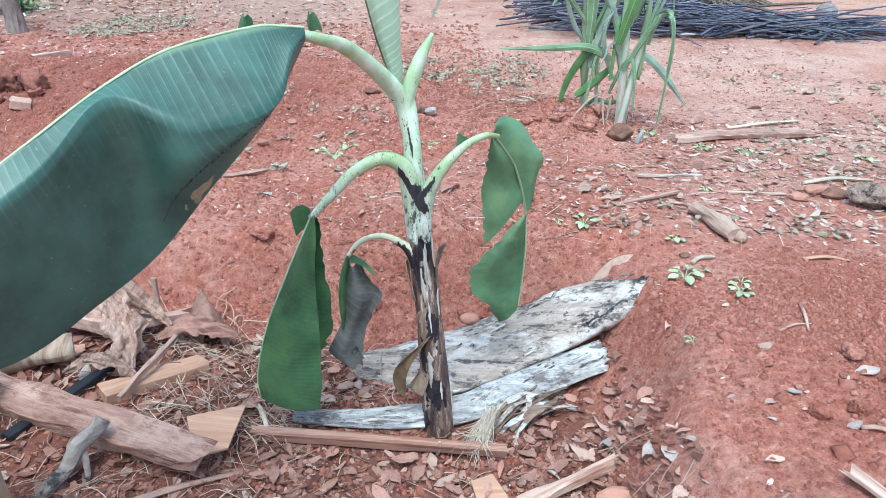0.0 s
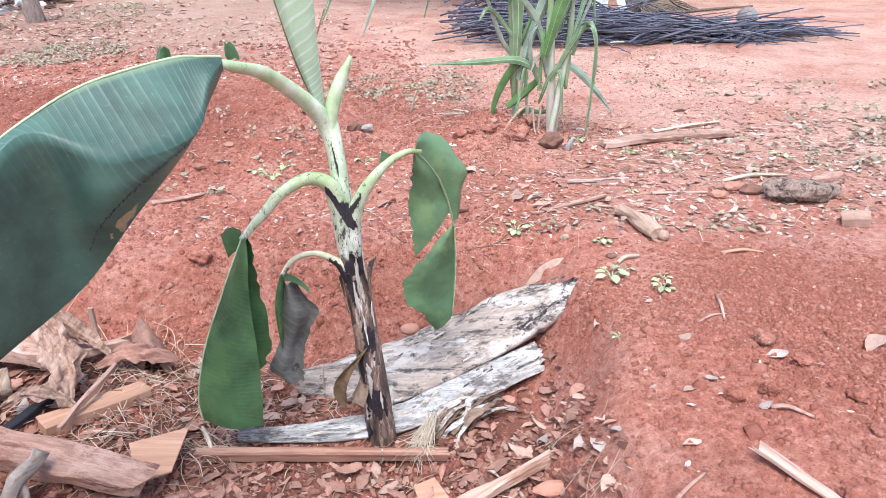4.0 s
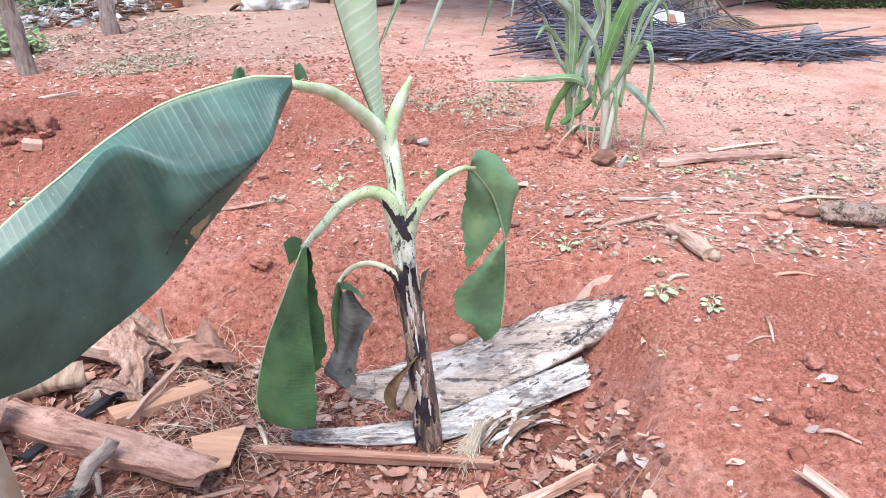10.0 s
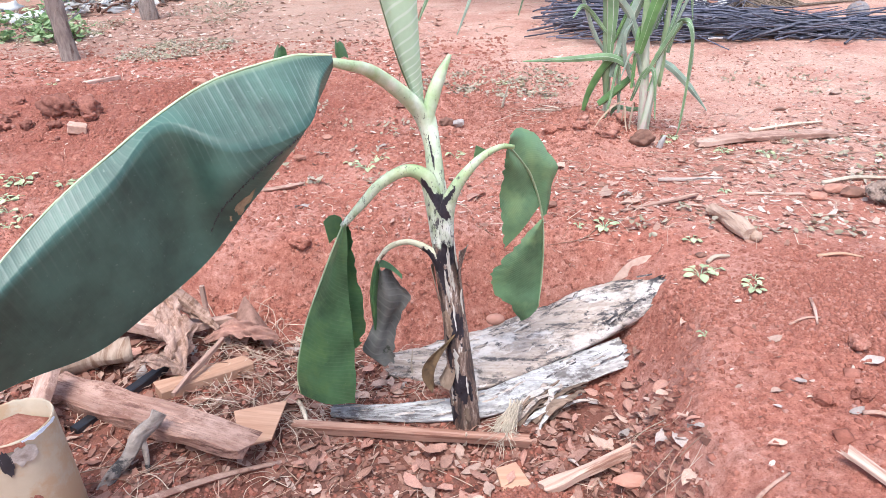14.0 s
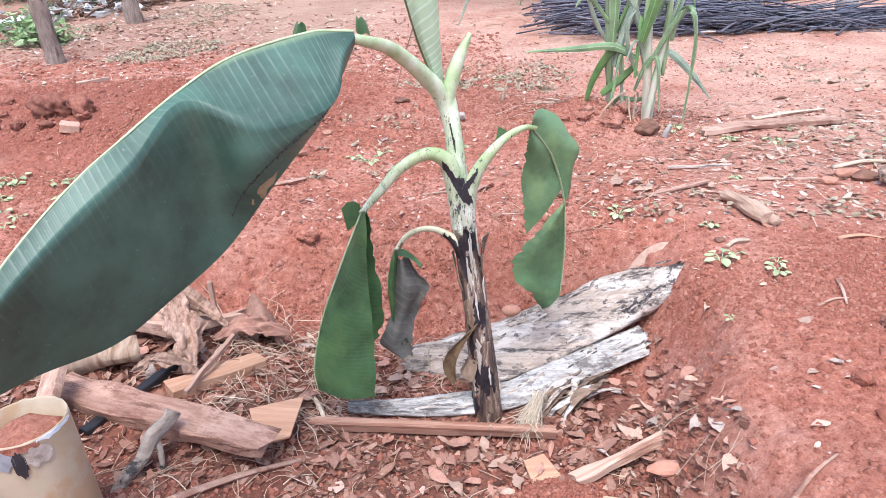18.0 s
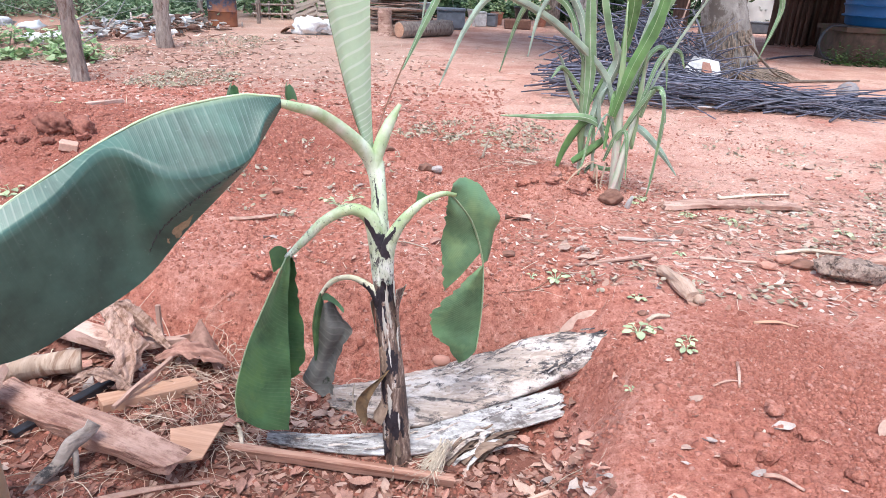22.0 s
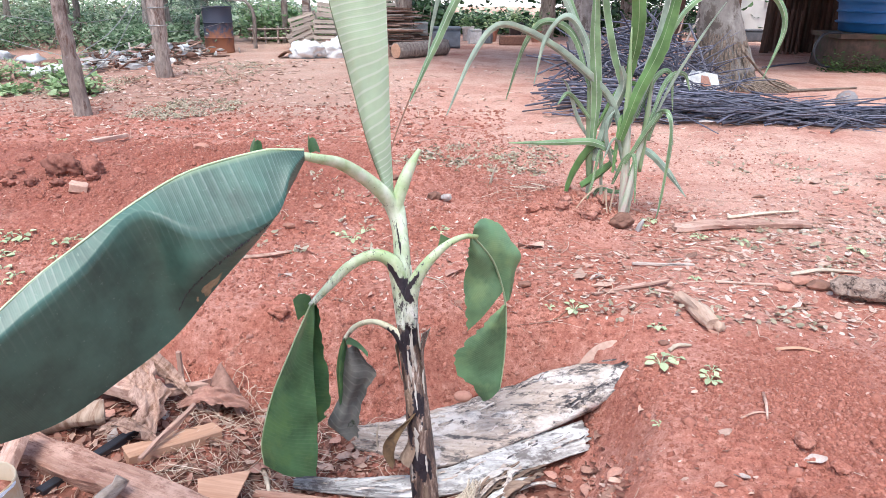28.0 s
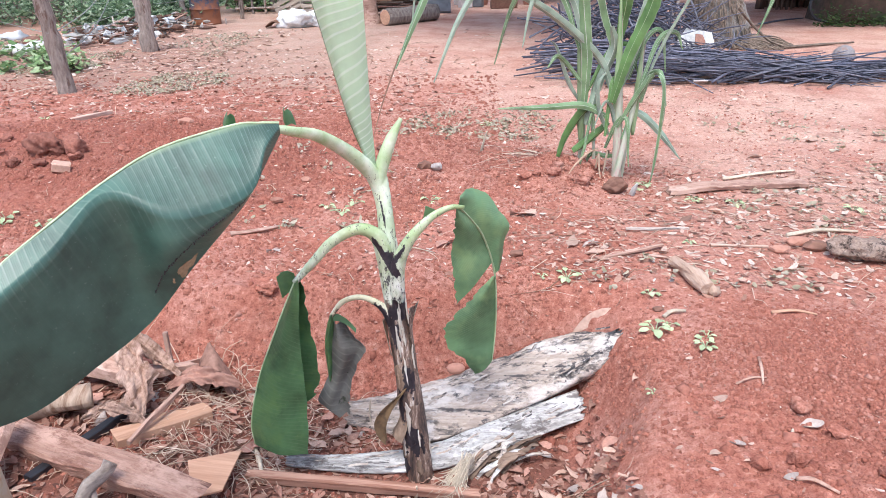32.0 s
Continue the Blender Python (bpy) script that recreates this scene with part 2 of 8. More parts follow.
def mapped(n, l, kind, stretch=(1, 1, 1), jitter=True):
    """Object coordinates, stretched, and moved about from object to object."""
    co = n.new("ShaderNodeTexCoord")
    mp = n.new("ShaderNodeMapping")
    mp.inputs["Scale"].default_value = stretch
    l.new(co.outputs[kind], mp.inputs["Vector"])
    if jitter:
        info, mul = n.new("ShaderNodeObjectInfo"), n.new("ShaderNodeMath")
        mul.operation, mul.inputs[1].default_value = "MULTIPLY", 37.0
        l.new(info.outputs["Random"], mul.inputs[0])
        l.new(mul.outputs[0], mp.inputs["Location"])
    return mp.outputs[0]


def bump(n, l, bsdf, height, strength=0.4, distance=0.004):
    b = n.new("ShaderNodeBump")
    b.inputs["Strength"].default_value, b.inputs["Distance"].default_value = strength, distance
    l.new(height, b.inputs["Height"])
    l.new(b.outputs[0], bsdf.inputs["Normal"])


def simple(name, dark, light, scale=20, rough=0.85, stretch=(1, 1, 1), relief=0.4, metal=0.0, distance=0.004, spots=None, vary=0.25, rare=0.0, lichen=None, bloom=None, crust=None):
    """A mottled surface: two tones at two scales, stains, relief, and a tone of its own for each object."""
    m, n, l, b = nodes_of(name)
    vec = mapped(n, l, "Object", stretch)
    fine, broad = tex_noise(n, l, vec, scale), tex_noise(n, l, vec, scale * 0.17, 3)
    mid = tuple((p + q) / 2 for p, q in zip(dark, light))
    col = ramp(n, l, fine, [(0.3, dark), (0.5, mid), (0.7, light)])
    col = blend(n, l, ramp(n, l, broad, [(0.35, (0, 0, 0)), (0.65, (0.6, 0.6, 0.6))]), col, tuple(p * 0.72 for p in mid))
    if spots:
        col = blend(n, l, ramp(n, l, tex_noise(n, l, vec, scale * 0.45, 8, 0.7), [(0.52 + rare, (0, 0, 0)), (0.6 + rare, (1, 1, 1))]), col, spots)
    if lichen is not None:
        free = mapped(n, l, "Object", (0.6, 1, 1))
        col = blend(n, l, ramp(n, l, tex_noise(n, l, free, 7, 9, 0.68), [(0.52, (0, 0, 0)), (0.60, (0.85, 0.85, 0.85))]), col, bloom)
        col = blend(n, l, ramp(n, l, tex_noise(n, l, free, 11, 10, 0.74), [(0.535, (0, 0, 0)), (0.60, (0.9, 0.9, 0.9))]), col, lichen)
        if crust:
            co, sep, far, add = n.new("ShaderNodeTexCoord"), n.new("ShaderNodeSeparateXYZ"), n.new("ShaderNodeMapRange"), n.new("ShaderNodeMath")
            l.new(co.outputs["Object"], sep.inputs[0])
            far.inputs[1].default_value, far.inputs[2].default_value, far.inputs[4].default_value = 0.05, 0.42, 0.105
            l.new(sep.outputs[0], far.inputs[0])
            l.new(tex_noise(n, l, free, 16, 12, 0.78), add.inputs[0])
            l.new(far.outputs[0], add.inputs[1])
            col = blend(n, l, ramp(n, l, add.outputs[0], [(0.585, (0, 0, 0)), (0.63, (0.95, 0.95, 0.95))]), col, crust)
    info, hsv, mp = n.new("ShaderNodeObjectInfo"), n.new("ShaderNodeHueSaturation"), n.new("ShaderNodeMapRange")
    mp.inputs[3].default_value, mp.inputs[4].default_value = 1 - vary, 1 + vary
    l.new(info.outputs["Random"], mp.inputs[0])
    l.new(mp.outputs[0], hsv.inputs["Value"])
    l.new(col, hsv.inputs["Color"])
    l.new(hsv.outputs[0], b.inputs["Base Color"])
    b.inputs["Roughness"].default_value, b.inputs["Metallic"].default_value = rough, metal
    if relief:
        bump(n, l, b, fine, relief, distance)
    return m


def by_island(name, stops, rough=0.9, trans=0.0, scale=60, spec=0.3):
    """For joined scatter: each piece takes a tone of its own."""
    m, n, l, b = nodes_of(name)
    geo = n.new("ShaderNodeNewGeometry")
    col = ramp(n, l, geo.outputs["Random Per Island"], stops)
    co = n.new("ShaderNodeTexCoord")
    f = tex_noise(n, l, co.outputs["Object"], scale)
    col = blend(n, l, 0.6, col, ramp(n, l, f, [(0.3, (0.45, 0.45, 0.45)), (0.7, (1, 1, 1))]), "MULTIPLY")
    l.new(col, b.inputs["Base Color"])
    b.inputs["Roughness"].default_value = rough
    b.inputs["Specular IOR Level"].default_value = spec
    bump(n, l, b, f, 0.3, 0.002)
    if trans:
        tr, mx = n.new("ShaderNodeBsdfTranslucent"), n.new("ShaderNodeMixShader")
        l.new(col, tr.inputs[0])
        mx.inputs[0].default_value = trans
        l.new(b.outputs[0], mx.inputs[1])
        l.new(tr.outputs[0], mx.inputs[2])
        l.new(mx.outputs[0], n["Material Output"].inputs[0])
    return m


def leaf_mat(name, base, pale, veins=60.0, slant=0.0, rough=0.35, yellow=None, edge=None, stains=None, stripe=0.4, trans=0.15, amount=0.0, reach=0.0, spine=None, relief=0.35, mottle=0.38, even=False, gloss=0.5):
    """A banana or cane leaf: uv runs along the midrib and across, and the veins cross it."""
    m, n, l, b = nodes_of(name)
    co, sep = n.new("ShaderNodeTexCoord"), n.new("ShaderNodeSeparateXYZ")
    l.new(co.outputs["UV"], sep.inputs[0])
    mul, add = n.new("ShaderNodeMath"), n.new("ShaderNodeMath")
    mul.operation, mul.inputs[1].default_value = "MULTIPLY", slant
    l.new(sep.outputs[1], mul.inputs[0])
    l.new(sep.outputs[0], add.inputs[0])
    l.new(mul.outputs[0], add.inputs[1])
    comb = n.new("ShaderNodeCombineXYZ")
    l.new(add.outputs[0], comb.inputs[0])
    wv = n.new("ShaderNodeTexWave")
    wv.inputs["Scale"].default_value, wv.inputs["Distortion"].default_value = veins * 0.31416, 0.5
    l.new(comb.outputs[0], wv.inputs["Vector"])
    fine = n.new("ShaderNodeTexWave")
    fine.inputs["Scale"].default_value, fine.inputs["Distortion"].default_value = veins * 4 * 0.31416, 0.3
    l.new(comb.outputs[0], fine.inputs["Vector"])
    blot = tex_noise(n, l, co.outputs["Object"], 7.0, 4)
    col = ramp(n, l, blot, [(0.33, tuple(c * (1 - mottle) for c in base)), (0.5, base), (0.66, tuple(c * (1 + mottle * 0.9) for c in base))])
    if yellow:
        col = blend(n, l, ramp(n, l, tex_noise(n, l, co.outputs["Object"], 9.0, 6, 0.62), [(0.50, (0, 0, 0)), (0.66, (0.85, 0.85, 0.85))]), col, yellow)
    st = ramp(n, l, wv.outputs["Fac"], [(0.80, (0, 0, 0)), (0.98, (stripe, stripe, stripe))])
    patch = ramp(n, l, tex_noise(n, l, co.outputs["Object"], 11, 3), [(0.4, (0.25, 0.25, 0.25)), (0.65, (1, 1, 1))])
    if not even:
        st = blend(n, l, 1.0, st, patch, "MULTIPLY")
    # reach keeps the stripes, here a painted sheen, near midrib and foot
    if reach:
        fade = ramp(n, l, sep.outputs[1], [(0.0, (1, 1, 1)), (reach, (0.05, 0.05, 0.05))])
        foot = ramp(n, l, sep.outputs[0], [(0.22, (0.9, 0.9, 0.9)), (0.36, (0, 0, 0))])
        st = blend(n, l, 1.0, st, blend(n, l, 1.0, fade, foot, "LIGHTEN"), "MULTIPLY")
    col = blend(n, l, st, col, pale)
    dust = ramp(n, l, tex_noise(n, l, co.outputs["Object"], 90, 6, 0.7), [(0.62, (0, 0, 0)), (0.78, (0.5, 0.5, 0.5))])
    col = blend(n, l, dust, col, pale)
    if stains:
        col = blend(n, l, ramp(n, l, tex_noise(n, l, co.outputs["Object"], 16, 7, 0.65), [(0.60 - amount, (0, 0, 0)), (0.66 - amount, (1, 1, 1))]), col, stains)
    if spine:
        col = blend(n, l, ramp(n, l, sep.outputs[1], [(0.0, (0.45, 0.45, 0.45)), (0.06, (0, 0, 0)), (0.43, (0, 0, 0)), (0.47, (1, 1, 1)), (0.53, (1, 1, 1)), (0.57, (0, 0, 0)), (0.94, (0, 0, 0)), (1.0, (0.45, 0.45, 0.45))]), col, spine)
    if edge:
        col = blend(n, l, ramp(n, l, sep.outputs[1], [(0.0, (1, 1, 1)), (0.028, (0, 0, 0))]), col, edge)
    l.new(col, b.inputs["Base Color"])
    b.inputs["Roughness"].default_value = rough
    b.inputs["Specular IOR Level"].default_value = gloss
    bump(n, l, b, blend(n, l, 0.35, wv.outputs["Fac"], fine.outputs["Fac"]), relief, 0.003)
    tr, mx = n.new("ShaderNodeBsdfTranslucent"), n.new("ShaderNodeMixShader")
    l.new(col, tr.inputs[0])
    mx.inputs[0].default_value = trans
    l.new(b.outputs[0], mx.inputs[1])
    l.new(tr.outputs[0], mx.inputs[2])
    l.new(mx.outputs[0], n["Material Output"].inputs[0])
    return m


def soil_mat(name):
    """Red lateritic soil: dark damp crumbs, dusty pink where it is trodden, pale grit."""
    m, n, l, b = nodes_of(name)
    geo = n.new("ShaderNodeNewGeometry")
    pos = geo.outputs["Position"]
    broad, mid = tex_noise(n, l, pos, 1.2, 5), tex_noise(n, l, pos, 5.5, 9, 0.68)
    grain, fine = tex_noise(n, l, pos, 34, 12, 0.76), tex_noise(n, l, pos, 150, 6, 0.72)
    col = ramp(n, l, grain, [(0.31, (0.19, 0.062, 0.043)), (0.43, (0.345, 0.126, 0.090)), (0.55, (0.46, 0.188, 0.138)), (0.68, (0.62, 0.335, 0.262))])
    packed = ramp(n, l, grain, [(0.31, (0.27, 0.108, 0.080)), (0.48, (0.45, 0.210, 0.163)), (0.69, (0.60, 0.345, 0.283))])
    dusty = ramp(n, l, grain, [(0.30, (0.40, 0.215, 0.165)), (0.46, (0.56, 0.345, 0.275)), (0.66, (0.70, 0.49, 0.41))])
    col = blend(n, l, ramp(n, l, tex_noise(n, l, pos, 2.3, 6, 0.6), [(0.44, (0, 0, 0)), (0.58, (0.85, 0.85, 0.85))]), col, packed)
    sep = n.new("ShaderNodeSeparateXYZ")
    l.new(pos, sep.inputs[0])
    zone = n.new("ShaderNodeMapRange")
    zone.interpolation_type = "SMOOTHSTEP"
    zone.inputs[1].default_value, zone.inputs[2].default_value = 3.4, 8.6
    wx, wsum = n.new("ShaderNodeMath"), n.new("ShaderNodeMath")
    wx.operation, wx.inputs[1].default_value = "MULTIPLY", 1.3
    l.new(sep.outputs[0], wx.inputs[0])
    l.new(wx.outputs[0], wsum.inputs[0])
    l.new(sep.outputs[1], wsum.inputs[1])
    l.new(wsum.outputs[0], zone.inputs[0])
    trod = n.new("ShaderNodeMath")
    trod.operation = "MULTIPLY"
    l.new(zone.outputs[0], trod.inputs[0])
    l.new(ramp(n, l, broad, [(0.32, (0.15, 0.15, 0.15)), (0.58, (1, 1, 1))]), trod.inputs[1])
    col = blend(n, l, trod.outputs[0], col, dusty)
    col = blend(n, l, ramp(n, l, mid, [(0.56, (0, 0, 0)), (0.72, (0.42, 0.42, 0.42))]), col, dusty)
    col = blend(n, l, ramp(n, l, tex_noise(n, l, pos, 3.7, 8, 0.66), [(0.54, (0, 0, 0)), (0.70, (0.50, 0.50, 0.50))]), col, (0.24, 0.080, 0.055))
    for word, tone, lo, hi, most in (("dug", (0.25, 0.082, 0.060), 0.85, 1.35, 0.65), ("pit_floor", (0.175, 0.072, 0.052), 0.95, 1.35, 0.85), ("strewn", (0.40, 0.30, 0.24), 1.15, 1.7, 0.8)):
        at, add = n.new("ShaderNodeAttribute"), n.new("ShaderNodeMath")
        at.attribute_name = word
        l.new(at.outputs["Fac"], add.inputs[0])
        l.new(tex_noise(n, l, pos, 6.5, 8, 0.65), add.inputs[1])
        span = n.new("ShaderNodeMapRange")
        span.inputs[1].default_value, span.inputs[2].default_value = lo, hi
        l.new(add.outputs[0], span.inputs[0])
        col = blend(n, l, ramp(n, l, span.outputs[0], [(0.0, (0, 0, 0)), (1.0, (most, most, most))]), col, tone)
    col = blend(n, l, 0.8, col, ramp(n, l, fine, [(0.36, (0.55, 0.50, 0.48)), (0.49, (1, 1, 1))]), "MULTIPLY")
    col = blend(n, l, ramp(n, l, fine, [(0.655, (0, 0, 0)), (0.72, (0.55, 0.55, 0.55))]), col, (0.66, 0.46, 0.38))
    l.new(col, b.inputs["Base Color"])
    b.inputs["Roughness"].default_value = 0.95
    b.inputs["Specular IOR Level"].default_value = 0.15
    bump(n, l, b, blend(n, l, 0.5, grain, fine), 0.9, 0.010)
    return m


SOIL = soil_mat("red_soil")
# stripe and reach paint pale sky reflection between the great leaf's veins
LEAF_BIG = leaf_mat("banana_leaf", (0.050, 0.116, 0.090), (0.36, 0.45, 0.41), veins=70, slant=0.08, edge=(0.22, 0.32, 0.19), stripe=0.28, rough=0.42, reach=0.5, trans=0.06, relief=0.08, gloss=0.6)
LEAF_SIDE = leaf_mat("banana_leaf_hanging", (0.115, 0.238, 0.108), (0.33, 0.45, 0.28), veins=52, slant=-0.1, yellow=(0.17, 0.31, 0.115), edge=(0.36, 0.44, 0.22), stripe=0.13, stains=(0.075, 0.07, 0.045), amount=-0.06, rough=0.33, trans=0.36, relief=0.10)
LEAF_TORN = leaf_mat("banana_leaf_torn", (0.145, 0.265, 0.135), (0.36, 0.47, 0.32), veins=40, slant=-0.25, yellow=(0.24, 0.37, 0.17), edge=(0.36, 0.44, 0.22), stripe=0.25, stains=(0.09, 0.10, 0.06), amount=-0.10, rough=0.4, trans=0.28, relief=0.12)
LEAF_PALE = leaf_mat("banana_leaf_young", (0.62, 0.76, 0.56), (0.88, 0.93, 0.84), veins=52, slant=0.035, stripe=0.55, rough=0.42, trans=0.42, relief=0.3, mottle=0.10, even=True)
LEAF_DEAD = leaf_mat("banana_leaf_withered", (0.19, 0.185, 0.165), (0.35, 0.33, 0.30), veins=14, slant=-0.2, stripe=0.3, stains=(0.05, 0.06, 0.04), amount=-0.02, rough=0.8)
CANE_LEAF = leaf_mat("cane_leaf", (0.22, 0.35, 0.18), (0.50, 0.61, 0.43), veins=3, stripe=0.1, rough=0.38, trans=0.18, spine=(0.74, 0.78, 0.70), relief=0.1)
CANE_DARK = leaf_mat("cane_leaf_deep", (0.14, 0.27, 0.09), (0.36, 0.49, 0.25), veins=3, stripe=0.1, rough=0.45, trans=0.25, spine=(0.40, 0.50, 0.30), relief=0.1)
RIB = simple("banana_midrib", (0.34, 0.46, 0.25), (0.54, 0.63, 0.42), 40, 0.5, relief=0.15)
WOOD_RAW = simple("sawn_wood_reddish", (0.36, 0.185, 0.13), (0.60, 0.36, 0.27), 60, 0.8, (0.06, 1, 1), 0.4, spots=(0.30, 0.14, 0.095))
WOOD_PALE = simple("sawn_wood_pale", (0.44, 0.225, 0.14), (0.66, 0.41, 0.285), 60, 0.8, (0.06, 1, 1), 0.4, spots=(0.40, 0.22, 0.145), rare=0.07, vary=0.1)
PINKWOOD = simple("bleached_pink_wood", (0.46, 0.28, 0.21), (0.74, 0.55, 0.455), 60, 0.85, (0.08, 1, 1), 0.7, spots=(0.34, 0.18, 0.13), rare=0.04, vary=0.1)
WOOD_OLD = simple("weathered_plank", (0.34, 0.185, 0.135), (0.62, 0.415, 0.335), 55, 0.85, (0.08, 1, 1), 0.9, spots=(0.26, 0.135, 0.10), rare=0.03, bloom=(0.60, 0.41, 0.34), lichen=(0.28, 0.15, 0.115), vary=0.15)
WOOD_GREY = simple("grey_stick", (0.28, 0.22, 0.19), (0.60, 0.52, 0.47), 60, 0.9, (0.2, 1, 1), 0.8, spots=(0.06, 0.055, 0.055), rare=0.05)
BLACK = simple("black_plastic", (0.012, 0.013, 0.017), (0.035, 0.036, 0.045), 25, 0.45, relief=0.1)
DEADWOOD = simple("rotten_log_face", (0.29, 0.215, 0.175), (0.66, 0.56, 0.49), 75, 0.9, (0.10, 1, 1), 1.0, distance=0.010, spots=(0.085, 0.075, 0.075), vary=0.12, rare=0.02, lichen=(0.10, 0.085, 0.08), bloom=(0.67, 0.61, 0.575), crust=(0.055, 0.05, 0.056))
DEADBARK = simple("rotten_log_grey", (0.28, 0.26, 0.255), (0.76, 0.74, 0.73), 90, 0.9, (0.07, 1, 1), 0.9, distance=0.006, spots=(0.13, 0.12, 0.12), vary=0.05, rare=0.03, lichen=(0.16, 0.14, 0.135), bloom=(0.74, 0.73, 0.72))
FIBRE = simple("frayed_fibre", (0.42, 0.34, 0.26), (0.72, 0.62, 0.50), 60, 0.9, relief=0.3)
DRYLEAF = by_island("dry_leaves", [(0.0, (0.24, 0.115, 0.085)), (0.25, (0.44, 0.24, 0.18)), (0.55, (0.62, 0.40, 0.32)), (0.8, (0.72, 0.54, 0.46)), (1.0, (0.80, 0.70, 0.62))], 0.8, 0.1)
PIT_LITTER = by_island("pit_litter", [(0.0, (0.11, 0.045, 0.033)), (0.35, (0.27, 0.125, 0.093)), (0.7, (0.40, 0.205, 0.155)), (0.92, (0.52, 0.32, 0.255)), (1.0, (0.64, 0.48, 0.41))], 0.85, 0.1)
PLANK = simple("weathered_pink_plank", (0.27, 0.125, 0.09), (0.60, 0.375, 0.295), 95, 0.85, (0.16, 1, 1), 1.0, distance=0.010, spots=(0.17, 0.08, 0.06), rare=0.03, vary=0.05, bloom=(0.58, 0.37, 0.295), lichen=(0.26, 0.125, 0.092))
STRAW = by_island("dry_straw", [(0.0, (0.30, 0.17, 0.12)), (0.35, (0.54, 0.38, 0.29)), (0.75, (0.72, 0.58, 0.47)), (1.0, (0.50, 0.28, 0.21))], 0.85)
FAR_GREEN = by_island("thicket_leaves", [(0.0, (0.07, 0.13, 0.065)), (0.45, (0.24, 0.36, 0.21)), (0.8, (0.42, 0.54, 0.36)), (1.0, (0.62, 0.72, 0.56))], 0.6, 0.45, 8)
FAR_DARK = by_island("tree_leaves", [(0.0, (0.02, 0.045, 0.02)), (0.6, (0.045, 0.095, 0.04)), (1.0, (0.10, 0.18, 0.07))], 0.6, 0.25, 8)
TRUNK = simple("fence_post_bark", (0.15, 0.11, 0.095), (0.56, 0.47, 0.42), 30, 0.9, (1, 1, 0.25), 1.0, distance=0.03, spots=(0.16, 0.10, 0.08), rare=0.02)
PALM = simple("palm_trunk_bark", (0.23, 0.20, 0.18), (0.50, 0.455, 0.415), 14, 0.9, (1, 1, 0.6), 0.7, distance=0.02, spots=(0.16, 0.13, 0.11))
WHITE = simple("white_rubble", (0.50, 0.49, 0.48), (0.82, 0.82, 0.82), 20, 0.85, relief=0.3)
SACK = simple("woven_white_sack", (0.62, 0.62, 0.62), (0.84, 0.84, 0.84), 60, 0.7, relief=0.4)
CLAY = simple("fired_clay", (0.40, 0.18, 0.125), (0.58, 0.31, 0.235), 30, 0.9, relief=0.4)


def rust_mat():
    """Blue drum paint, darker above, rusted through towards the foot."""
    m, n, l, b = nodes_of("rusty_blue_drum")
    co, sep = n.new("ShaderNodeTexCoord"), n.new("ShaderNodeSeparateXYZ")
    l.new(co.outputs["Object"], sep.inputs[0])
    f = tex_noise(n, l, co.outputs["Object"], 7, 6)
    add = n.new("ShaderNodeMath")
    add.operation = "ADD"
    l.new(f, add.inputs[0])
    l.new(sep.outputs[2], add.inputs[1])
    col = ramp(n, l, add.outputs[0], [(0.72, (0.30, 0.115, 0.06)), (0.86, (0.20, 0.09, 0.07)), (0.95, (0.075, 0.085, 0.13)), (1.0, (0.055, 0.06, 0.09))])
    l.new(col, b.inputs["Base Color"])
    b.inputs["Roughness"].default_value = 0.75
    bump(n, l, b, f, 0.3, 0.004)
    return m


RUST = rust_mat()
BLUE = simple("blue_tank_plastic", (0.02, 0.11, 0.30), (0.035, 0.17, 0.42), 4, 0.4, relief=0.05, vary=0)
CONCRETE = simple("mossy_render", (0.065, 0.045, 0.032), (0.16, 0.095, 0.07), 9, 0.95, relief=0.6, spots=(0.07, 0.085, 0.04), vary=0)
DARKWOOD = simple("dark_shed_boards", (0.075, 0.042, 0.032), (0.20, 0.11, 0.08), 30, 0.9, (1, 1, 0.1), 0.5)
PIPE = simple("stained_plastic_pipe", (0.42, 0.33, 0.24), (0.60, 0.50, 0.385), 9, 0.5, relief=0.1, spots=(0.44, 0.30, 0.19), vary=0)
PALE_WALL = simple("whitewashed_wall", (0.70, 0.70, 0.68), (0.82, 0.82, 0.80), 5, 0.9, relief=0.2, vary=0)
STONE = simple("dark_stone", (0.13, 0.065, 0.045), (0.30, 0.15, 0.11), 25, 0.9, relief=0.6)


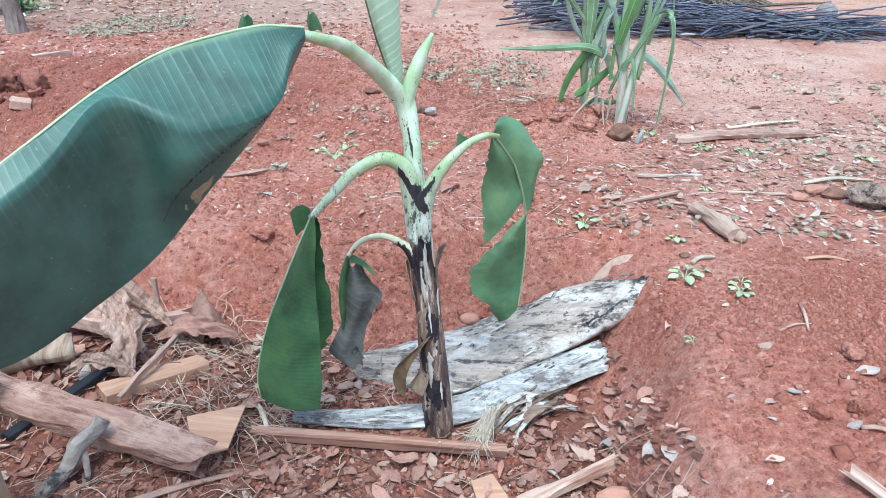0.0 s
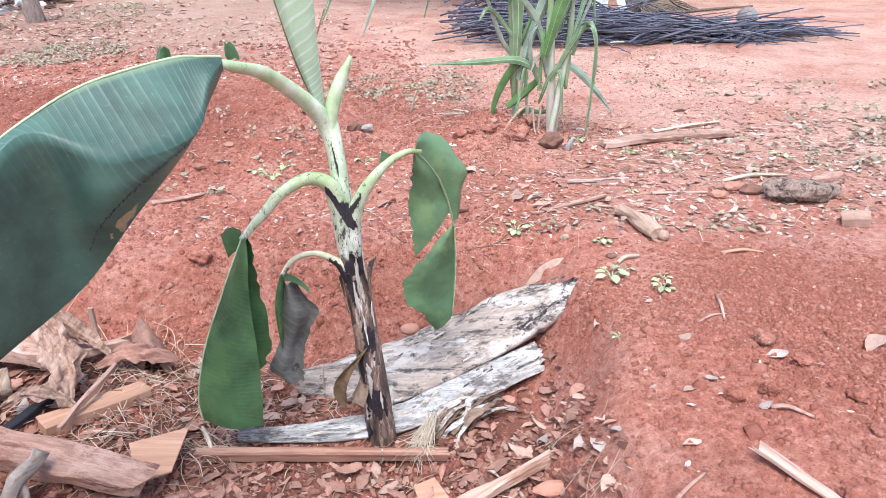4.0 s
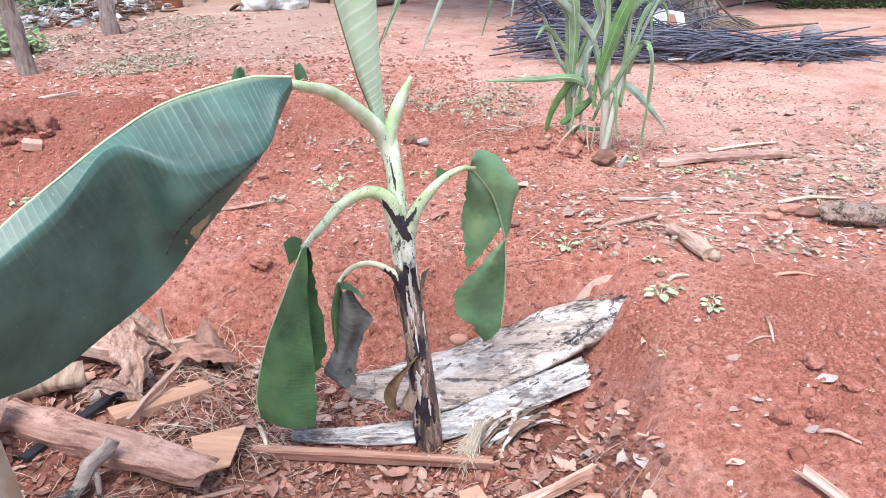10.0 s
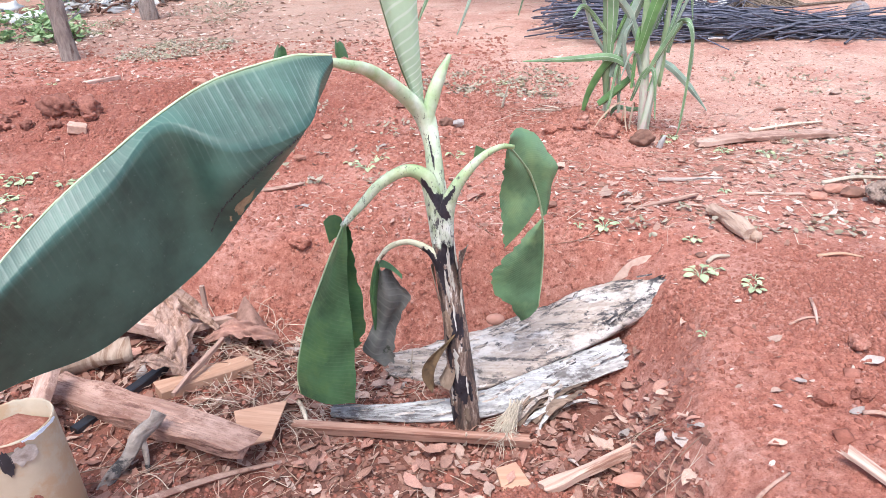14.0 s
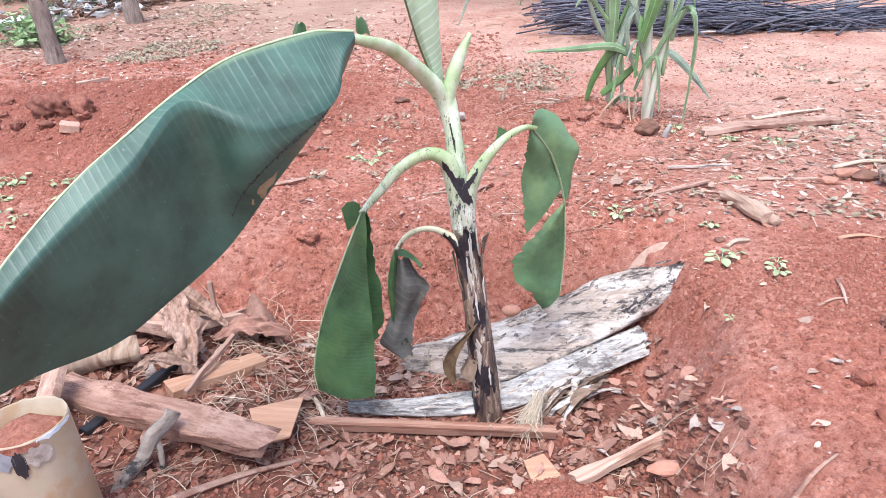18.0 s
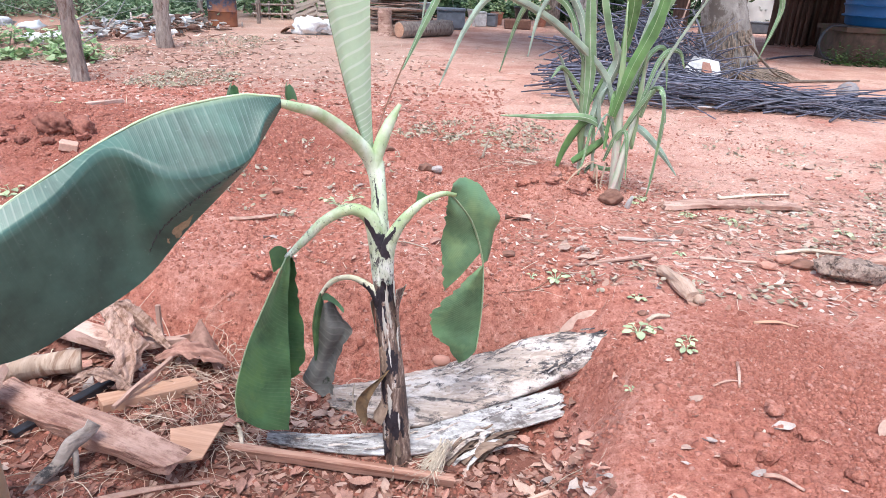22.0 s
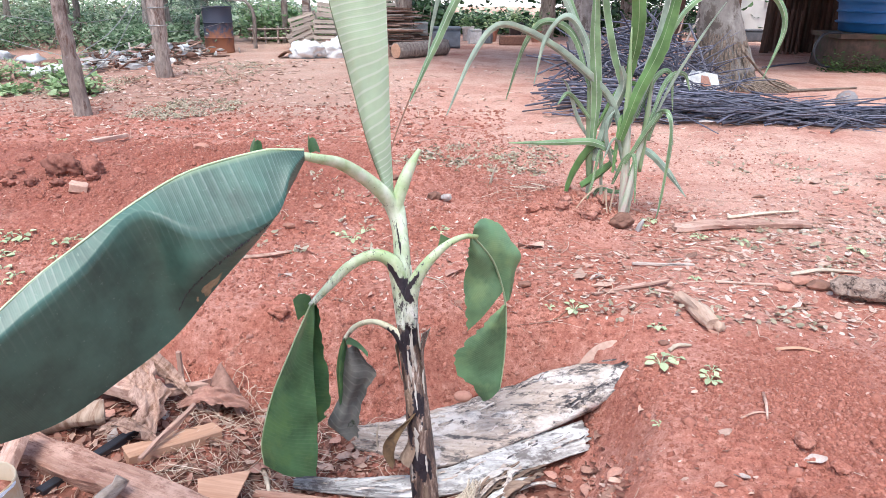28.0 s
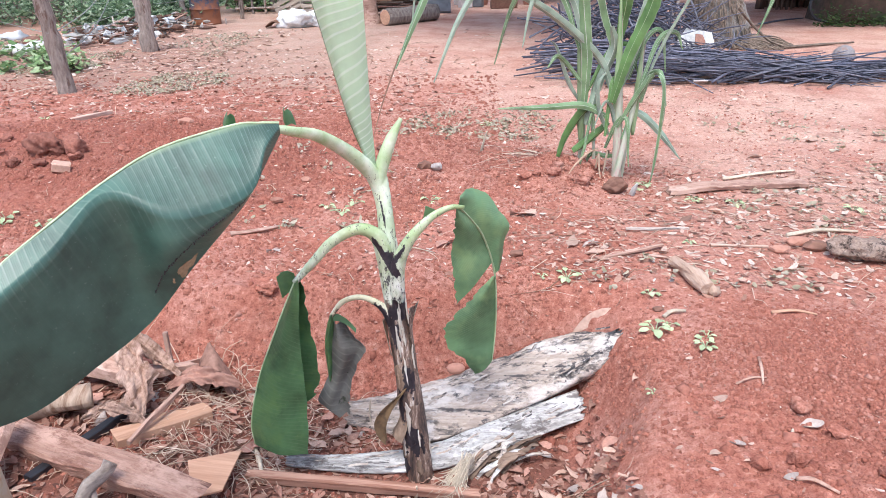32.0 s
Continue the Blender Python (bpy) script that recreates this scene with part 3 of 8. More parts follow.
def stem_mat():
    """Pseudostem: waxy pale green above, blackened and brown towards the foot, with torn pale streaks."""
    m, n, l, b = nodes_of("banana_stem")
    co, sep = n.new("ShaderNodeTexCoord"), n.new("ShaderNodeSeparateXYZ")
    l.new(co.outputs["Object"], sep.inputs[0])
    mp = n.new("ShaderNodeMapping")
    mp.inputs["Scale"].default_value = (1, 1, 0.15)
    l.new(co.outputs["Object"], mp.inputs["Vector"])
    streak, blotch = tex_noise(n, l, mp.outputs[0], 40, 9, 0.78), tex_noise(n, l, co.outputs["Object"], 16, 6, 0.75)
    upper = ramp(n, l, streak, [(0.35, (0.05, 0.045, 0.05)), (0.41, (0.36, 0.42, 0.28)), (0.50, (0.62, 0.66, 0.56)), (0.62, (0.82, 0.83, 0.79))])
    lower = ramp(n, l, streak, [(0.36, (0.025, 0.02, 0.022)), (0.44, (0.085, 0.060, 0.052)), (0.51, (0.16, 0.10, 0.078)), (0.585, (0.36, 0.26, 0.205)), (0.65, (0.72, 0.67, 0.62))])
    up = n.new("ShaderNodeMapRange")
    up.inputs[1].default_value, up.inputs[2].default_value = 0.50, 0.95
    l.new(sep.outputs[2], up.inputs[0])
    mixn = n.new("ShaderNodeMath")
    mixn.operation = "ADD"
    l.new(up.outputs[0], mixn.inputs[0])
    off = n.new("ShaderNodeMath")
    off.operation, off.inputs[1].default_value = "MULTIPLY_ADD", 2.6
    off.inputs[2].default_value = -1.30
    l.new(blotch, off.inputs[0])
    l.new(off.outputs[0], mixn.inputs[1])
    col = blend(n, l, ramp(n, l, mixn.outputs[0], [(0.34, (0, 0, 0)), (0.60, (1, 1, 1))]), lower, upper)
    l.new(col, b.inputs["Base Color"])
    b.inputs["Roughness"].default_value = 0.6
    bump(n, l, b, streak, 0.5, 0.004)
    return m


def sheath_mat(name="banana_sheath", tones=((0.34, 0.47, 0.23), (0.52, 0.62, 0.42), (0.68, 0.75, 0.60)), rot=0.05):
    """Leaf stalks: fresh green with a waxy white bloom, streaked and blotched black where they leave the stem."""
    m, n, l, b = nodes_of(name)
    co, sep = n.new("ShaderNodeTexCoord"), n.new("ShaderNodeSeparateXYZ")
    l.new(co.outputs["Object"], sep.inputs[0])
    mp = n.new("ShaderNodeMapping")
    mp.inputs["Scale"].default_value = (1, 1, 0.45)
    l.new(co.outputs["Object"], mp.inputs["Vector"])
    streak, speck = tex_noise(n, l, mp.outputs[0], 34, 8, 0.7), tex_noise(n, l, mp.outputs[0], 75, 8, 0.8)
    col = ramp(n, l, tex_noise(n, l, co.outputs["Object"], 11, 7, 0.62), [(0.34, tones[0]), (0.50, tones[1]), (0.64, tones[2])])
    col = blend(n, l, ramp(n, l, tex_noise(n, l, co.outputs["Object"], 14, 6, 0.6), [(0.54, (0, 0, 0)), (0.68, (0.45, 0.45, 0.45))]), col, (0.46, 0.54, 0.24))
    foot = n.new("ShaderNodeMapRange")
    foot.inputs[1].default_value, foot.inputs[2].default_value, foot.inputs[3].default_value, foot.inputs[4].default_value = 0.76, 0.98, 0.9, 0.0
    l.new(sep.outputs[2], foot.inputs[0])
    col = blend(n, l, foot.outputs[0], col, ramp(n, l, streak, [(0.36, (0.36, 0.42, 0.28)), (0.5, (0.62, 0.66, 0.56)), (0.64, (0.82, 0.83, 0.79))]))
    low = n.new("ShaderNodeMapRange")
    low.inputs[1].default_value, low.inputs[2].default_value, low.inputs[3].default_value, low.inputs[4].default_value = 0.74, 1.25, rot, -0.06
    l.new(sep.outputs[2], low.inputs[0])
    add = n.new("ShaderNodeMath")
    l.new(speck, add.inputs[0])
    l.new(low.outputs[0], add.inputs[1])
    col = blend(n, l, ramp(n, l, add.outputs[0], [(0.555, (0, 0, 0)), (0.60, (0.95, 0.95, 0.95))]), col, (0.035, 0.032, 0.042))
    l.new(col, b.inputs["Base Color"])
    b.inputs["Roughness"].default_value = 0.5
    bump(n, l, b, streak, 0.3, 0.003)
    return m


STEM = stem_mat()
SHEATH_PALE = sheath_mat()
STALK_GREEN = sheath_mat("banana_stalk", ((0.24, 0.36, 0.13), (0.38, 0.50, 0.25), (0.56, 0.64, 0.44)), 0.03)


# ---- ground ----
def axis_points(lo, hi, step, far, grow=1.13):
    inner = list(np.arange(lo, hi, step))
    s, a, b = step, [], []
    p = lo
    while p > -far:
        s *= grow
        p -= s
        a.append(p)
    s, p = step, inner[-1]
    while p < far:
        s *= grow
        p += s
        b.append(p)
    return np.array(a[::-1] + inner + b)


def build_ground():
    xs, ys = axis_points(-3.1, 2.9, 0.0115, 900, 1.10), axis_points(0.9, 5.4, 0.0115, 900, 1.10)
    gx, gy = np.meshgrid(xs, ys)
    gz = ground_z(gx, gy) + fine_relief(gx, gy)
    me = bpy.data.meshes.new("ground")
    nx, ny = len(xs), len(ys)
    me.vertices.add(nx * ny)
    me.vertices.foreach_set("co", np.stack([gx, gy, gz], -1).astype(np.float32).ravel())
    i = (np.arange(ny - 1)[:, None] * nx + np.arange(nx - 1)[None, :]).ravel()
    quads = np.stack([i, i + 1, i + nx + 1, i + nx], -1).ravel().astype(np.int32)
    count = len(i)
    me.loops.add(count * 4)
    me.loops.foreach_set("vertex_index", quads)
    me.polygons.add(count)
    me.polygons.foreach_set("loop_start", np.arange(0, count * 4, 4, dtype=np.int32))
    me.polygons.foreach_set("use_smooth", np.ones(count, dtype=bool))
    me.update(calc_edges=True)
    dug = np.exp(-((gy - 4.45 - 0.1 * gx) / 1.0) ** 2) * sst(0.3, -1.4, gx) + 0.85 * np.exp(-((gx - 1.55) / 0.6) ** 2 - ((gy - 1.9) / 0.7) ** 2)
    # mask that darkens the soil over the bottom of the pit
    pit_floor = sst(0.66, 0.42, gx) * sst(2.42, 2.15, gy) * sst(0.9, 1.2, gy) * sst(-2.0, -1.5, gx)
    strewn = sst(6.0, 7.6, gy) * sst(0.5, -2.0, gx) * sst(30, 18, gy)
    for word, values in (("dug", dug), ("pit_floor", pit_floor), ("strewn", strewn)):
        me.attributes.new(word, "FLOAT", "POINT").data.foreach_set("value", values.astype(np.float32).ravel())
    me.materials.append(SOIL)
    tagged(new("ground", me), "bare red earth, dug and crumbly round the pit, trodden dusty pink beyond", "ground", "", "structure")


build_ground()

# pale overcast distance behind the yard
hz = Shape()
pts = [(420 * math.sin(radians(a)), 420 * math.cos(radians(a))) for a in range(-80, 81, 10)]
hz.add([(x, y, z) for x, y in pts for z in (-13.0, 60.0)], [(2 * k, 2 * k + 2, 2 * k + 3, 2 * k + 1) for k in range(len(pts) - 1)])
hm, _, _, hb = nodes_of("hazy_white_sky")
hb.inputs["Base Color"].default_value = (0.8, 0.8, 0.8, 1)
hb.inputs["Emission Color"].default_value = (0.95, 0.97, 1.0, 1)
hb.inputs["Emission Strength"].default_value = 0.8
single("backdrop", hz, hm, (0, 0, 0), "white hazy overcast sky low over the distance", "sky", kind="structure")


# ---- the young banana plant ----
def banana():
    base = Vector((-0.04, 1.87, -0.40))
    plant = thing("banana_plant", base, "young banana plant with a blackened stem and drooping green leaves", "banana plant")

    skin_v, skin_f = [], []

    def add(name, s, m, label="", parent=plant, smooth=True):
        if name in ("stem", "leaf_sheath", "leaf_stalk", "cut_stalk"):
            skin_f.extend([tuple(i + len(skin_v) for i in f) for f in s.f])
            skin_v.extend(s.v)
        ob = part(name, s, m, plant, label, smooth, shift=base)
        if parent is not plant:
            ob.parent = parent
        return ob

    # stem of overlapping sheaths
    s = Shape()
    tube(s, [(-0.028, 1.87, -0.47), (-0.040, 1.87, -0.29), (-0.060, 1.88, -0.06), (-0.079, 1.89, 0.11), (-0.097, 1.90, 0.25), (-0.106, 1.912, 0.38), (-0.116, 1.93, 0.50)],
         [0.056, 0.047, 0.042, 0.039, 0.036, 0.032, 0.028], 18, 6, bumpy=0.10)
    stem = add("stem", s, STEM)
    s = Shape()
    tube(s, [(-0.100, 1.908, 0.33), (-0.113, 1.918, 0.45), (-0.122, 1.94, 0.57), (-0.135, 1.965, 0.69), (-0.152, 1.955, 0.73)], [0.020, 0.0295, 0.0265, 0.023, 0.012], 14, 6, bumpy=0.06)
    add("leaf_sheath", s, SHEATH_PALE, "pale waxy green sheath speckled with black")

    # scars, rot and torn skin that follow the stem's round
    spine_z = [-0.47, -0.29, -0.06, 0.11, 0.25, 0.38, 0.50]
    spine_x = [-0.028, -0.040, -0.060, -0.079, -0.097, -0.106, -0.116]
    spine_y = [1.87, 1.87, 1.88, 1.89, 1.90, 1.912, 1.93]
    spine_r = [0.056, 0.047, 0.042, 0.039, 0.036, 0.032, 0.028]

    def stem_patch(name, z0, z1, a0, a1, material, label, seed, proud=0.004, peel=0.0):
        rows = []
        for i in range(15):
            t = i / 14
            z = z0 + (z1 - z0) * t
            cx, cy, r = (float(np.interp(z, spine_z, q)) for q in (spine_x, spine_y, spine_r))
            half = (a1 - a0) / 2 * math.sin(math.pi * (0.04 + 0.92 * t)) ** 0.7 * (1 + 0.9 * noise.noise((t * 4.7, seed, 9)))
            mid = (a0 + a1) / 2 + 0.35 * (a1 - a0) * noise.noise((t * 3.3, seed, 2))
            row = []
            for q in (-1, -0.6, -0.2, 0.2, 0.6, 1):
                wob = 1 + 0.9 * noise.noise((t * 11, q * 1.2, seed))
                a = mid + half * q * wob
                lift = r * 1.03 + proud * (1.2 - q * q) + peel * max(0.0, t - 0.5) * 2 + 0.0015 * noise.noise((t * 12, q * 5, seed))
                row.append(Vector((cx + math.cos(a) * lift, cy + math.sin(a) * lift, z + 0.012 * noise.noise((q * 3, seed, t * 2)))))
            rows.append(row)
        add(name, sheet(Shape(), rows, 0.0014), material, label)

    rs = random.Random(31)
    for k in range(9):
        z0, a0 = rs.uniform(-0.38, 0.28), rs.uniform(3.2, 5.9)
        stem_patch("black_streak", z0, z0 + rs.uniform(0.04, 0.11), a0, a0 + rs.uniform(0.25, 0.75), SCAR, "sooty black streak of rot", 5.0 + k, 0.0015)
    for k in range(12):
        z0, a0 = rs.uniform(-0.36, 0.22), rs.uniform(3.4, 6.0)
        stem_patch("torn_skin", z0, z0 + rs.uniform(0.05, 0.13), a0, a0 + rs.uniform(0.12, 0.3), TORN, "pale torn strip of dead skin", 25.0 + k, 0.003, rs.uniform(0.0, 0.008))
    for k in range(5):
        z0, a0 = rs.uniform(-0.39, 0.08), rs.uniform(3.2, 5.6)
        stem_patch("rusty_patch", z0, z0 + rs.uniform(0.05, 0.12), a0, a0 + rs.uniform(0.3, 0.8), FLAP, "rust-brown dead sheath", 45.0 + k, 0.002)

    # sheath flaps that peel from the lower stem
    for k, (z, turn, ln, wd) in enumerate([(-0.10, 3.6, 0.20, 0.045), (0.06, -0.3, 0.24, 0.03), (0.10, 3.3, 0.12, 0.03), (-0.28, 5.4, 0.2, 0.03)]):
        s, rows = Shape(), []
        cx = -0.040 - (z + 0.29) * 0.097
        for i in range(9):
            t = i / 8
            a0 = turn + 0.25 * math.sin(3 * t + k)
            out = 0.040 + (0.045 * max(0, t - 0.55) ** 1.2 * 2.2 if k in (0, 1) else 0.010 * t) + 0.002
            h = z + ln * (t if k != 0 else -t * 0.8 + 0.2)
            rows.append([Vector((cx - 0.097 * (h - z) + math.cos(a0 + q * wd / 0.04) * out, 1.88 + 0.03 * (h + 0.1) + math.sin(a0 + q * wd / 0.04) * out, h)) for q in (-0.5, -0.17, 0.17, 0.5)])
        sheet(s, rows, 0.0015)
        add("sheath_flap", s, STEM if k % 2 else FLAP, "dry torn sheath flap")

    # folded brown scrap against the stem
    s, rows = Shape(), []
    for i in range(10):
        t = i / 9
        c = Vector((-0.075 - 0.085 * math.sin(2.2 * t), 1.83, -0.02 - 0.21 * t))
        w = 0.024 * math.sin(math.pi * min(1, t * 0.9 + 0.1)) + 0.004
        rows.append([c + Vector((q * w, -0.012 * abs(q) + 0.01, 0.015 * q)) for q in (-1, -0.4, 0, 0.4, 1)])
    sheet(s, rows, 0.0016)
    add("dry_scrap", s, SCRAP, "curled brown dead leaf scrap clinging to the stem")

    def petiole(name, pts, rad, label="pale green arching leaf stalk", material=SHEATH_PALE):
        """A channelled leaf stalk: an open gutter with thick walls."""
        path = smooth_path(pts, 6)
        r = along(rad, len(path))
        outer, s = [], Shape()
        for k, p in enumerate(path):
            d = (path[min(k + 1, len(path) - 1)] - path[max(k - 1, 0)]).normalized()
            up = Vector((0.0, 0.75, 0.8))
            up = (up - d * up.dot(d)).normalized()
            sd = d.cross(up)
            ring = []
            for j in range(13):
                a = math.pi * (0.86 + 1.28 * j / 12)
                ring.append(p + sd * (math.cos(a) * r[k]) + up * (math.sin(a) * r[k]))
            for j in range(11, 0, -1):
                a = math.pi * (0.86 + 1.28 * j / 12)
                ring.append(p + sd * (math.cos(a) * r[k] * 0.62) + up * (math.sin(a) * r[k] * 0.45 + r[k] * 0.12))
            outer.append(ring)
        beam(s, outer)
        return add(name, s, material, label)

    grids = {}

    def blade(rows_in, cols, steps, name, material, label, thick=0.0014, ripple=0.006, jag=0.0, parent=plant, crease=False):
        """Rows of (midrib place, fold place, edge place) are run through smooth curves, then skinned."""
        curves = [smooth_path([r[k] for r in rows_in], steps) for k in range(len(rows_in[0]))]
        rows = []
        for i in range(len(curves[0])):
            if crease:
                across = [curves[0][i].lerp(curves[1][i], q / 6) for q in range(6)] + smooth_path([c[i] for c in curves[1:]], cols)
            else:
                across = smooth_path([c[i] for c in curves], cols)
            u = i / (len(curves[0]) - 1)
            row = []
            for j, p in enumerate(across):
                v = j / (len(across) - 1)
                q = ripple * (noise.noise((p.x * 8, p.y * 8, p.z * 8)) + 0.3 * noise.noise((u * 42, v * 2.5, 4.0)) * v)
                row.append(p + Vector((q * 0.3, -q, q * 0.2)))
            if jag:
                e = row[-1] - row[-3]
                k = jag * (noise.noise((u * 33, 3, row[0].x * 9)) + 0.6 * noise.noise((u * 90, 8, 1)) - 0.15)
                row[-1], row[-2] = row[-1] + e * k, row[-2] + e * k * 0.5
            rows.append(row)
        s = Shape()
        sheet(s, rows, thick)
        ob = add(name, s, material, label, parent)
        grids[ob.name] = rows
        return ob

    def rib(pts, r0, r1, parent, material=RIB):
        s = Shape()
        tube(s, pts, [r0, (r0 + r1) / 2, r1], 8, 5, flat=0.7)
        return add("midrib", s, material, "", parent)

    # the great leaf that bends over its stalk: near half hangs, far half folds behind
    petiole("leaf_stalk", [(-0.112, 1.93, 0.45), (-0.126, 1.95, 0.60), (-0.145, 1.962, 0.68), (-0.176, 1.94, 0.742), (-0.232, 1.88, 0.815), (-0.287, 1.79, 0.880), (-0.335, 1.72, 0.908), (-0.375, 1.690, 0.922), (-0.43, 1.672, 0.926), (-0.50, 1.635, 0.926)],
            [0.012, 0.025, 0.027, 0.026, 0.023, 0.020, 0.016, 0.012, 0.008, 0.004])
    mids = [(-0.361, 1.69, 0.936), (-0.405, 1.66, 0.943), (-0.466, 1.62, 0.946), (-0.612, 1.50, 0.918), (-0.704, 1.38, 0.869), (-0.781, 1.25, 0.807), (-0.847, 1.13, 0.748), (-0.91, 0.98, 0.665), (-0.965, 0.82, 0.56), (-0.99, 0.70, 0.46)]
    # length, sideways and backward swing of the hanging half; how far the up-facing strip juts out and drops before the fold; belly
    swing = [(0.03, 0, 0, 0.01, 0.01, 0), (0.100, 0.02, -0.03, 0.055, 0.05, 0.02), (0.205, 0.035, -0.07, 0.130, 0.145, 0.030), (0.312, 0.06, -0.06, 0.125, 0.135, 0.035), (0.402, 0.025, 0.04, 0.030, 0.018, 0.0), (0.405, 0.0, 0.04, 0.060, 0.048, 0.012), (0.395, -0.03, 0.04, 0.060, 0.052, 0.015), (0.285, -0.05, 0.03, 0.05, 0.05, 0.01), (0.17, -0.05, 0.03, 0.03, 0.04, 0.01), (0.03, 0, 0, 0.01, 0.01, 0)]
    rows = []
    for p, (w, sx, sy, out, drop, belly) in zip(mids, swing):
        p = Vector(p)
        d = Vector((sx, sy, -math.sqrt(max(w * w - sx * sx - sy * sy, 0.0001))))
        c = p + Vector((0.35 * out + sx * drop / w, -out, -drop))
        rows.append((p, c, c.lerp(p + d, 0.5) + Vector((0, -belly, 0)), p + d))
    great = blade(rows, 7, 9, "leaf_blade", LEAF_BIG, "large dark green banana leaf folded along its midrib, torn line of holes", ripple=0.005, crease=True)
    back = []
    for p, (w, sx, sy, out, drop, belly) in zip(mids, swing):
        p = Vector(p)
        back.append((p, p + Vector((-0.03, 0.08 * min(1, w / 0.3), -0.20 * w)), p + Vector((-0.05, 0.12 * min(1, w / 0.3), -0.48 * w))))
    blade(back, 5, 6, "leaf_blade", LEAF_BIG, "far half of the folded leaf", ripple=0.008)
    rib([(x, y, z + 0.001) for x, y, z in mids], 0.0052, 0.002, great)
    # little upturned ears at the leaf's foot
    for cx, cy, cz, w, h, lean in ((-0.343, 1.715, 0.925, 0.017, 0.040, -0.2), (-0.497, 1.665, 0.928, 0.017, 0.036, 0.4)):
        s = Shape()
        sheet(s, [[Vector((cx + w * q * (1 - 0.5 * t * t) + lean * 0.02 * t, cy + 0.02 * q * q, cz + h * t + 0.006 * math.sin(5 * q))) for q in (-1, -0.5, 0, 0.5, 1)] for t in (0, 0.25, 0.5, 0.75, 1.0)], 0.0015)
        add("leaf_ear", s, LEAF_SIDE, "small upturned green leaf lobe", great)
    # line of punctures and the scorched patch, set on the blade's near side
    g = grids[great.name]

    def on_blade(u, v):
        fu = u * (len(g) - 1)
        ra, rb = g[int(fu)], g[int(fu) + 1]
        f = v * (len(ra) - 1)
        a, b = (r[int(f)].lerp(r[min(int(f) + 1, len(r) - 1)], f - int(f)) for r in (ra, rb))
        return a.lerp(b, fu - int(fu)) + Vector((0.001, -0.0025, 0.001))

    s = Shape()
    for k in range(80):
        t = k / 79
        p = on_blade(0.225 + 0.19 * t + 0.004 * math.sin(9 * t), 0.52 + 0.36 * t)
        lump(s, p + Vector((rnd(-0.003, 0.003), 0, rnd(-0.002, 0.002))), (rnd(0.001, 0.003), 0.0010, rnd(0.001, 0.0045)), 0.5, k, False)
    add("puncture_line", s, SCAR, "row of small dark holes", great)
    s, cells, found = Shape(), 40, {}
    for i in range(cells):
        for j in range(cells):
            u, v = 0.300 + 0.090 * i / cells, 0.80 + 0.199 * j / cells
            if math.hypot((u - 0.343) / 0.026, (v - 0.925) / 0.075) + 0.55 * noise.noise((u * 90, v * 22, 4)) < 0.9:
                fu = u * (len(g) - 1)
                ra, rb = g[int(fu)], g[int(fu) + 1]
                fv = v * (len(ra) - 1)
                a = ra[int(fv)].lerp(ra[min(int(fv) + 1, len(ra) - 1)], fv - int(fv))
                b = rb[int(fv)].lerp(rb[min(int(fv) + 1, len(rb) - 1)], fv - int(fv))
                found[i, j] = (len(found), a.lerp(b, fu - int(fu)) + Vector((0.001, -0.003, 0.001)))
    s.add([p for _, p in found.values()], [tuple(found[c][0] for c in ((i, j), (i + 1, j), (i + 1, j + 1), (i, j + 1))) for i, j in found if (i + 1, j) in found and (i, j + 1) in found and (i + 1, j + 1) in found])
    add("scorched_patch", s, SCORCH, "brown scorched patch", great)

    # the leaf that hangs by the foot, its blade folded together
    petiole("leaf_stalk", [(-0.088, 1.900, 0.18), (-0.105, 1.906, 0.33), (-0.124, 1.905, 0.45), (-0.146, 1.90, 0.524), (-0.205, 1.89, 0.552), (-0.283, 1.87, 0.517), (-0.346, 1.85, 0.454), (-0.409, 1.83, 0.388)],
            [0.032, 0.036, 0.030, 0.026, 0.022, 0.018, 0.015, 0.010], "green arching leaf stalk", STALK_GREEN)
    m2 = [(-0.405, 1.83, 0.395), (-0.445, 1.825, 0.31), (-0.487, 1.82, 0.216), (-0.563, 1.81, 0.033), (-0.606, 1.80, -0.138), (-0.605, 1.80, -0.230)]
    e2 = [(-0.395, 1.825, 0.40), (-0.392, 1.80, 0.335), (-0.400, 1.79, 0.225), (-0.397, 1.78, 0.06), (-0.398, 1.78, -0.08), (-0.408, 1.77, -0.250)]
    b2 = [(-0.395, 1.835, 0.40), (-0.387, 1.855, 0.345), (-0.390, 1.87, 0.25), (-0.372, 1.88, 0.10), (-0.380, 1.88, -0.05), (-0.43, 1.87, -0.11)]
    hang = blade([(Vector(a), (Vector(a) + Vector(b)) / 2 + Vector((0, -0.028, 0)), Vector(b)) for a, b in zip(m2, e2)], 6, 7, "leaf_blade", LEAF_SIDE, "green leaf half hanging beside the stem", ripple=0.014, jag=0.12)
    blade([(Vector(a), (Vector(a) + Vector(b)) / 2 + Vector((0, 0.03, 0)), Vector(b)) for a, b in zip(m2, b2)], 6, 7, "leaf_blade", LEAF_SIDE, "yellower far half with a ragged edge", ripple=0.012, jag=0.6)
    rib(m2, 0.006, 0.0025, hang)
    s = Shape()
    sheet(s, [[Vector((-0.425 + 0.03 * q - 0.012 * t, 1.84 + 0.01 * q, 0.35 + 0.075 * t - 0.02 * q * q)) for q in (-1, -0.4, 0.2, 0.8)] for t in (0, 0.33, 0.66, 1.0)], 0.0014)
    add("leaf_ear", s, LEAF_SIDE, "", hang)

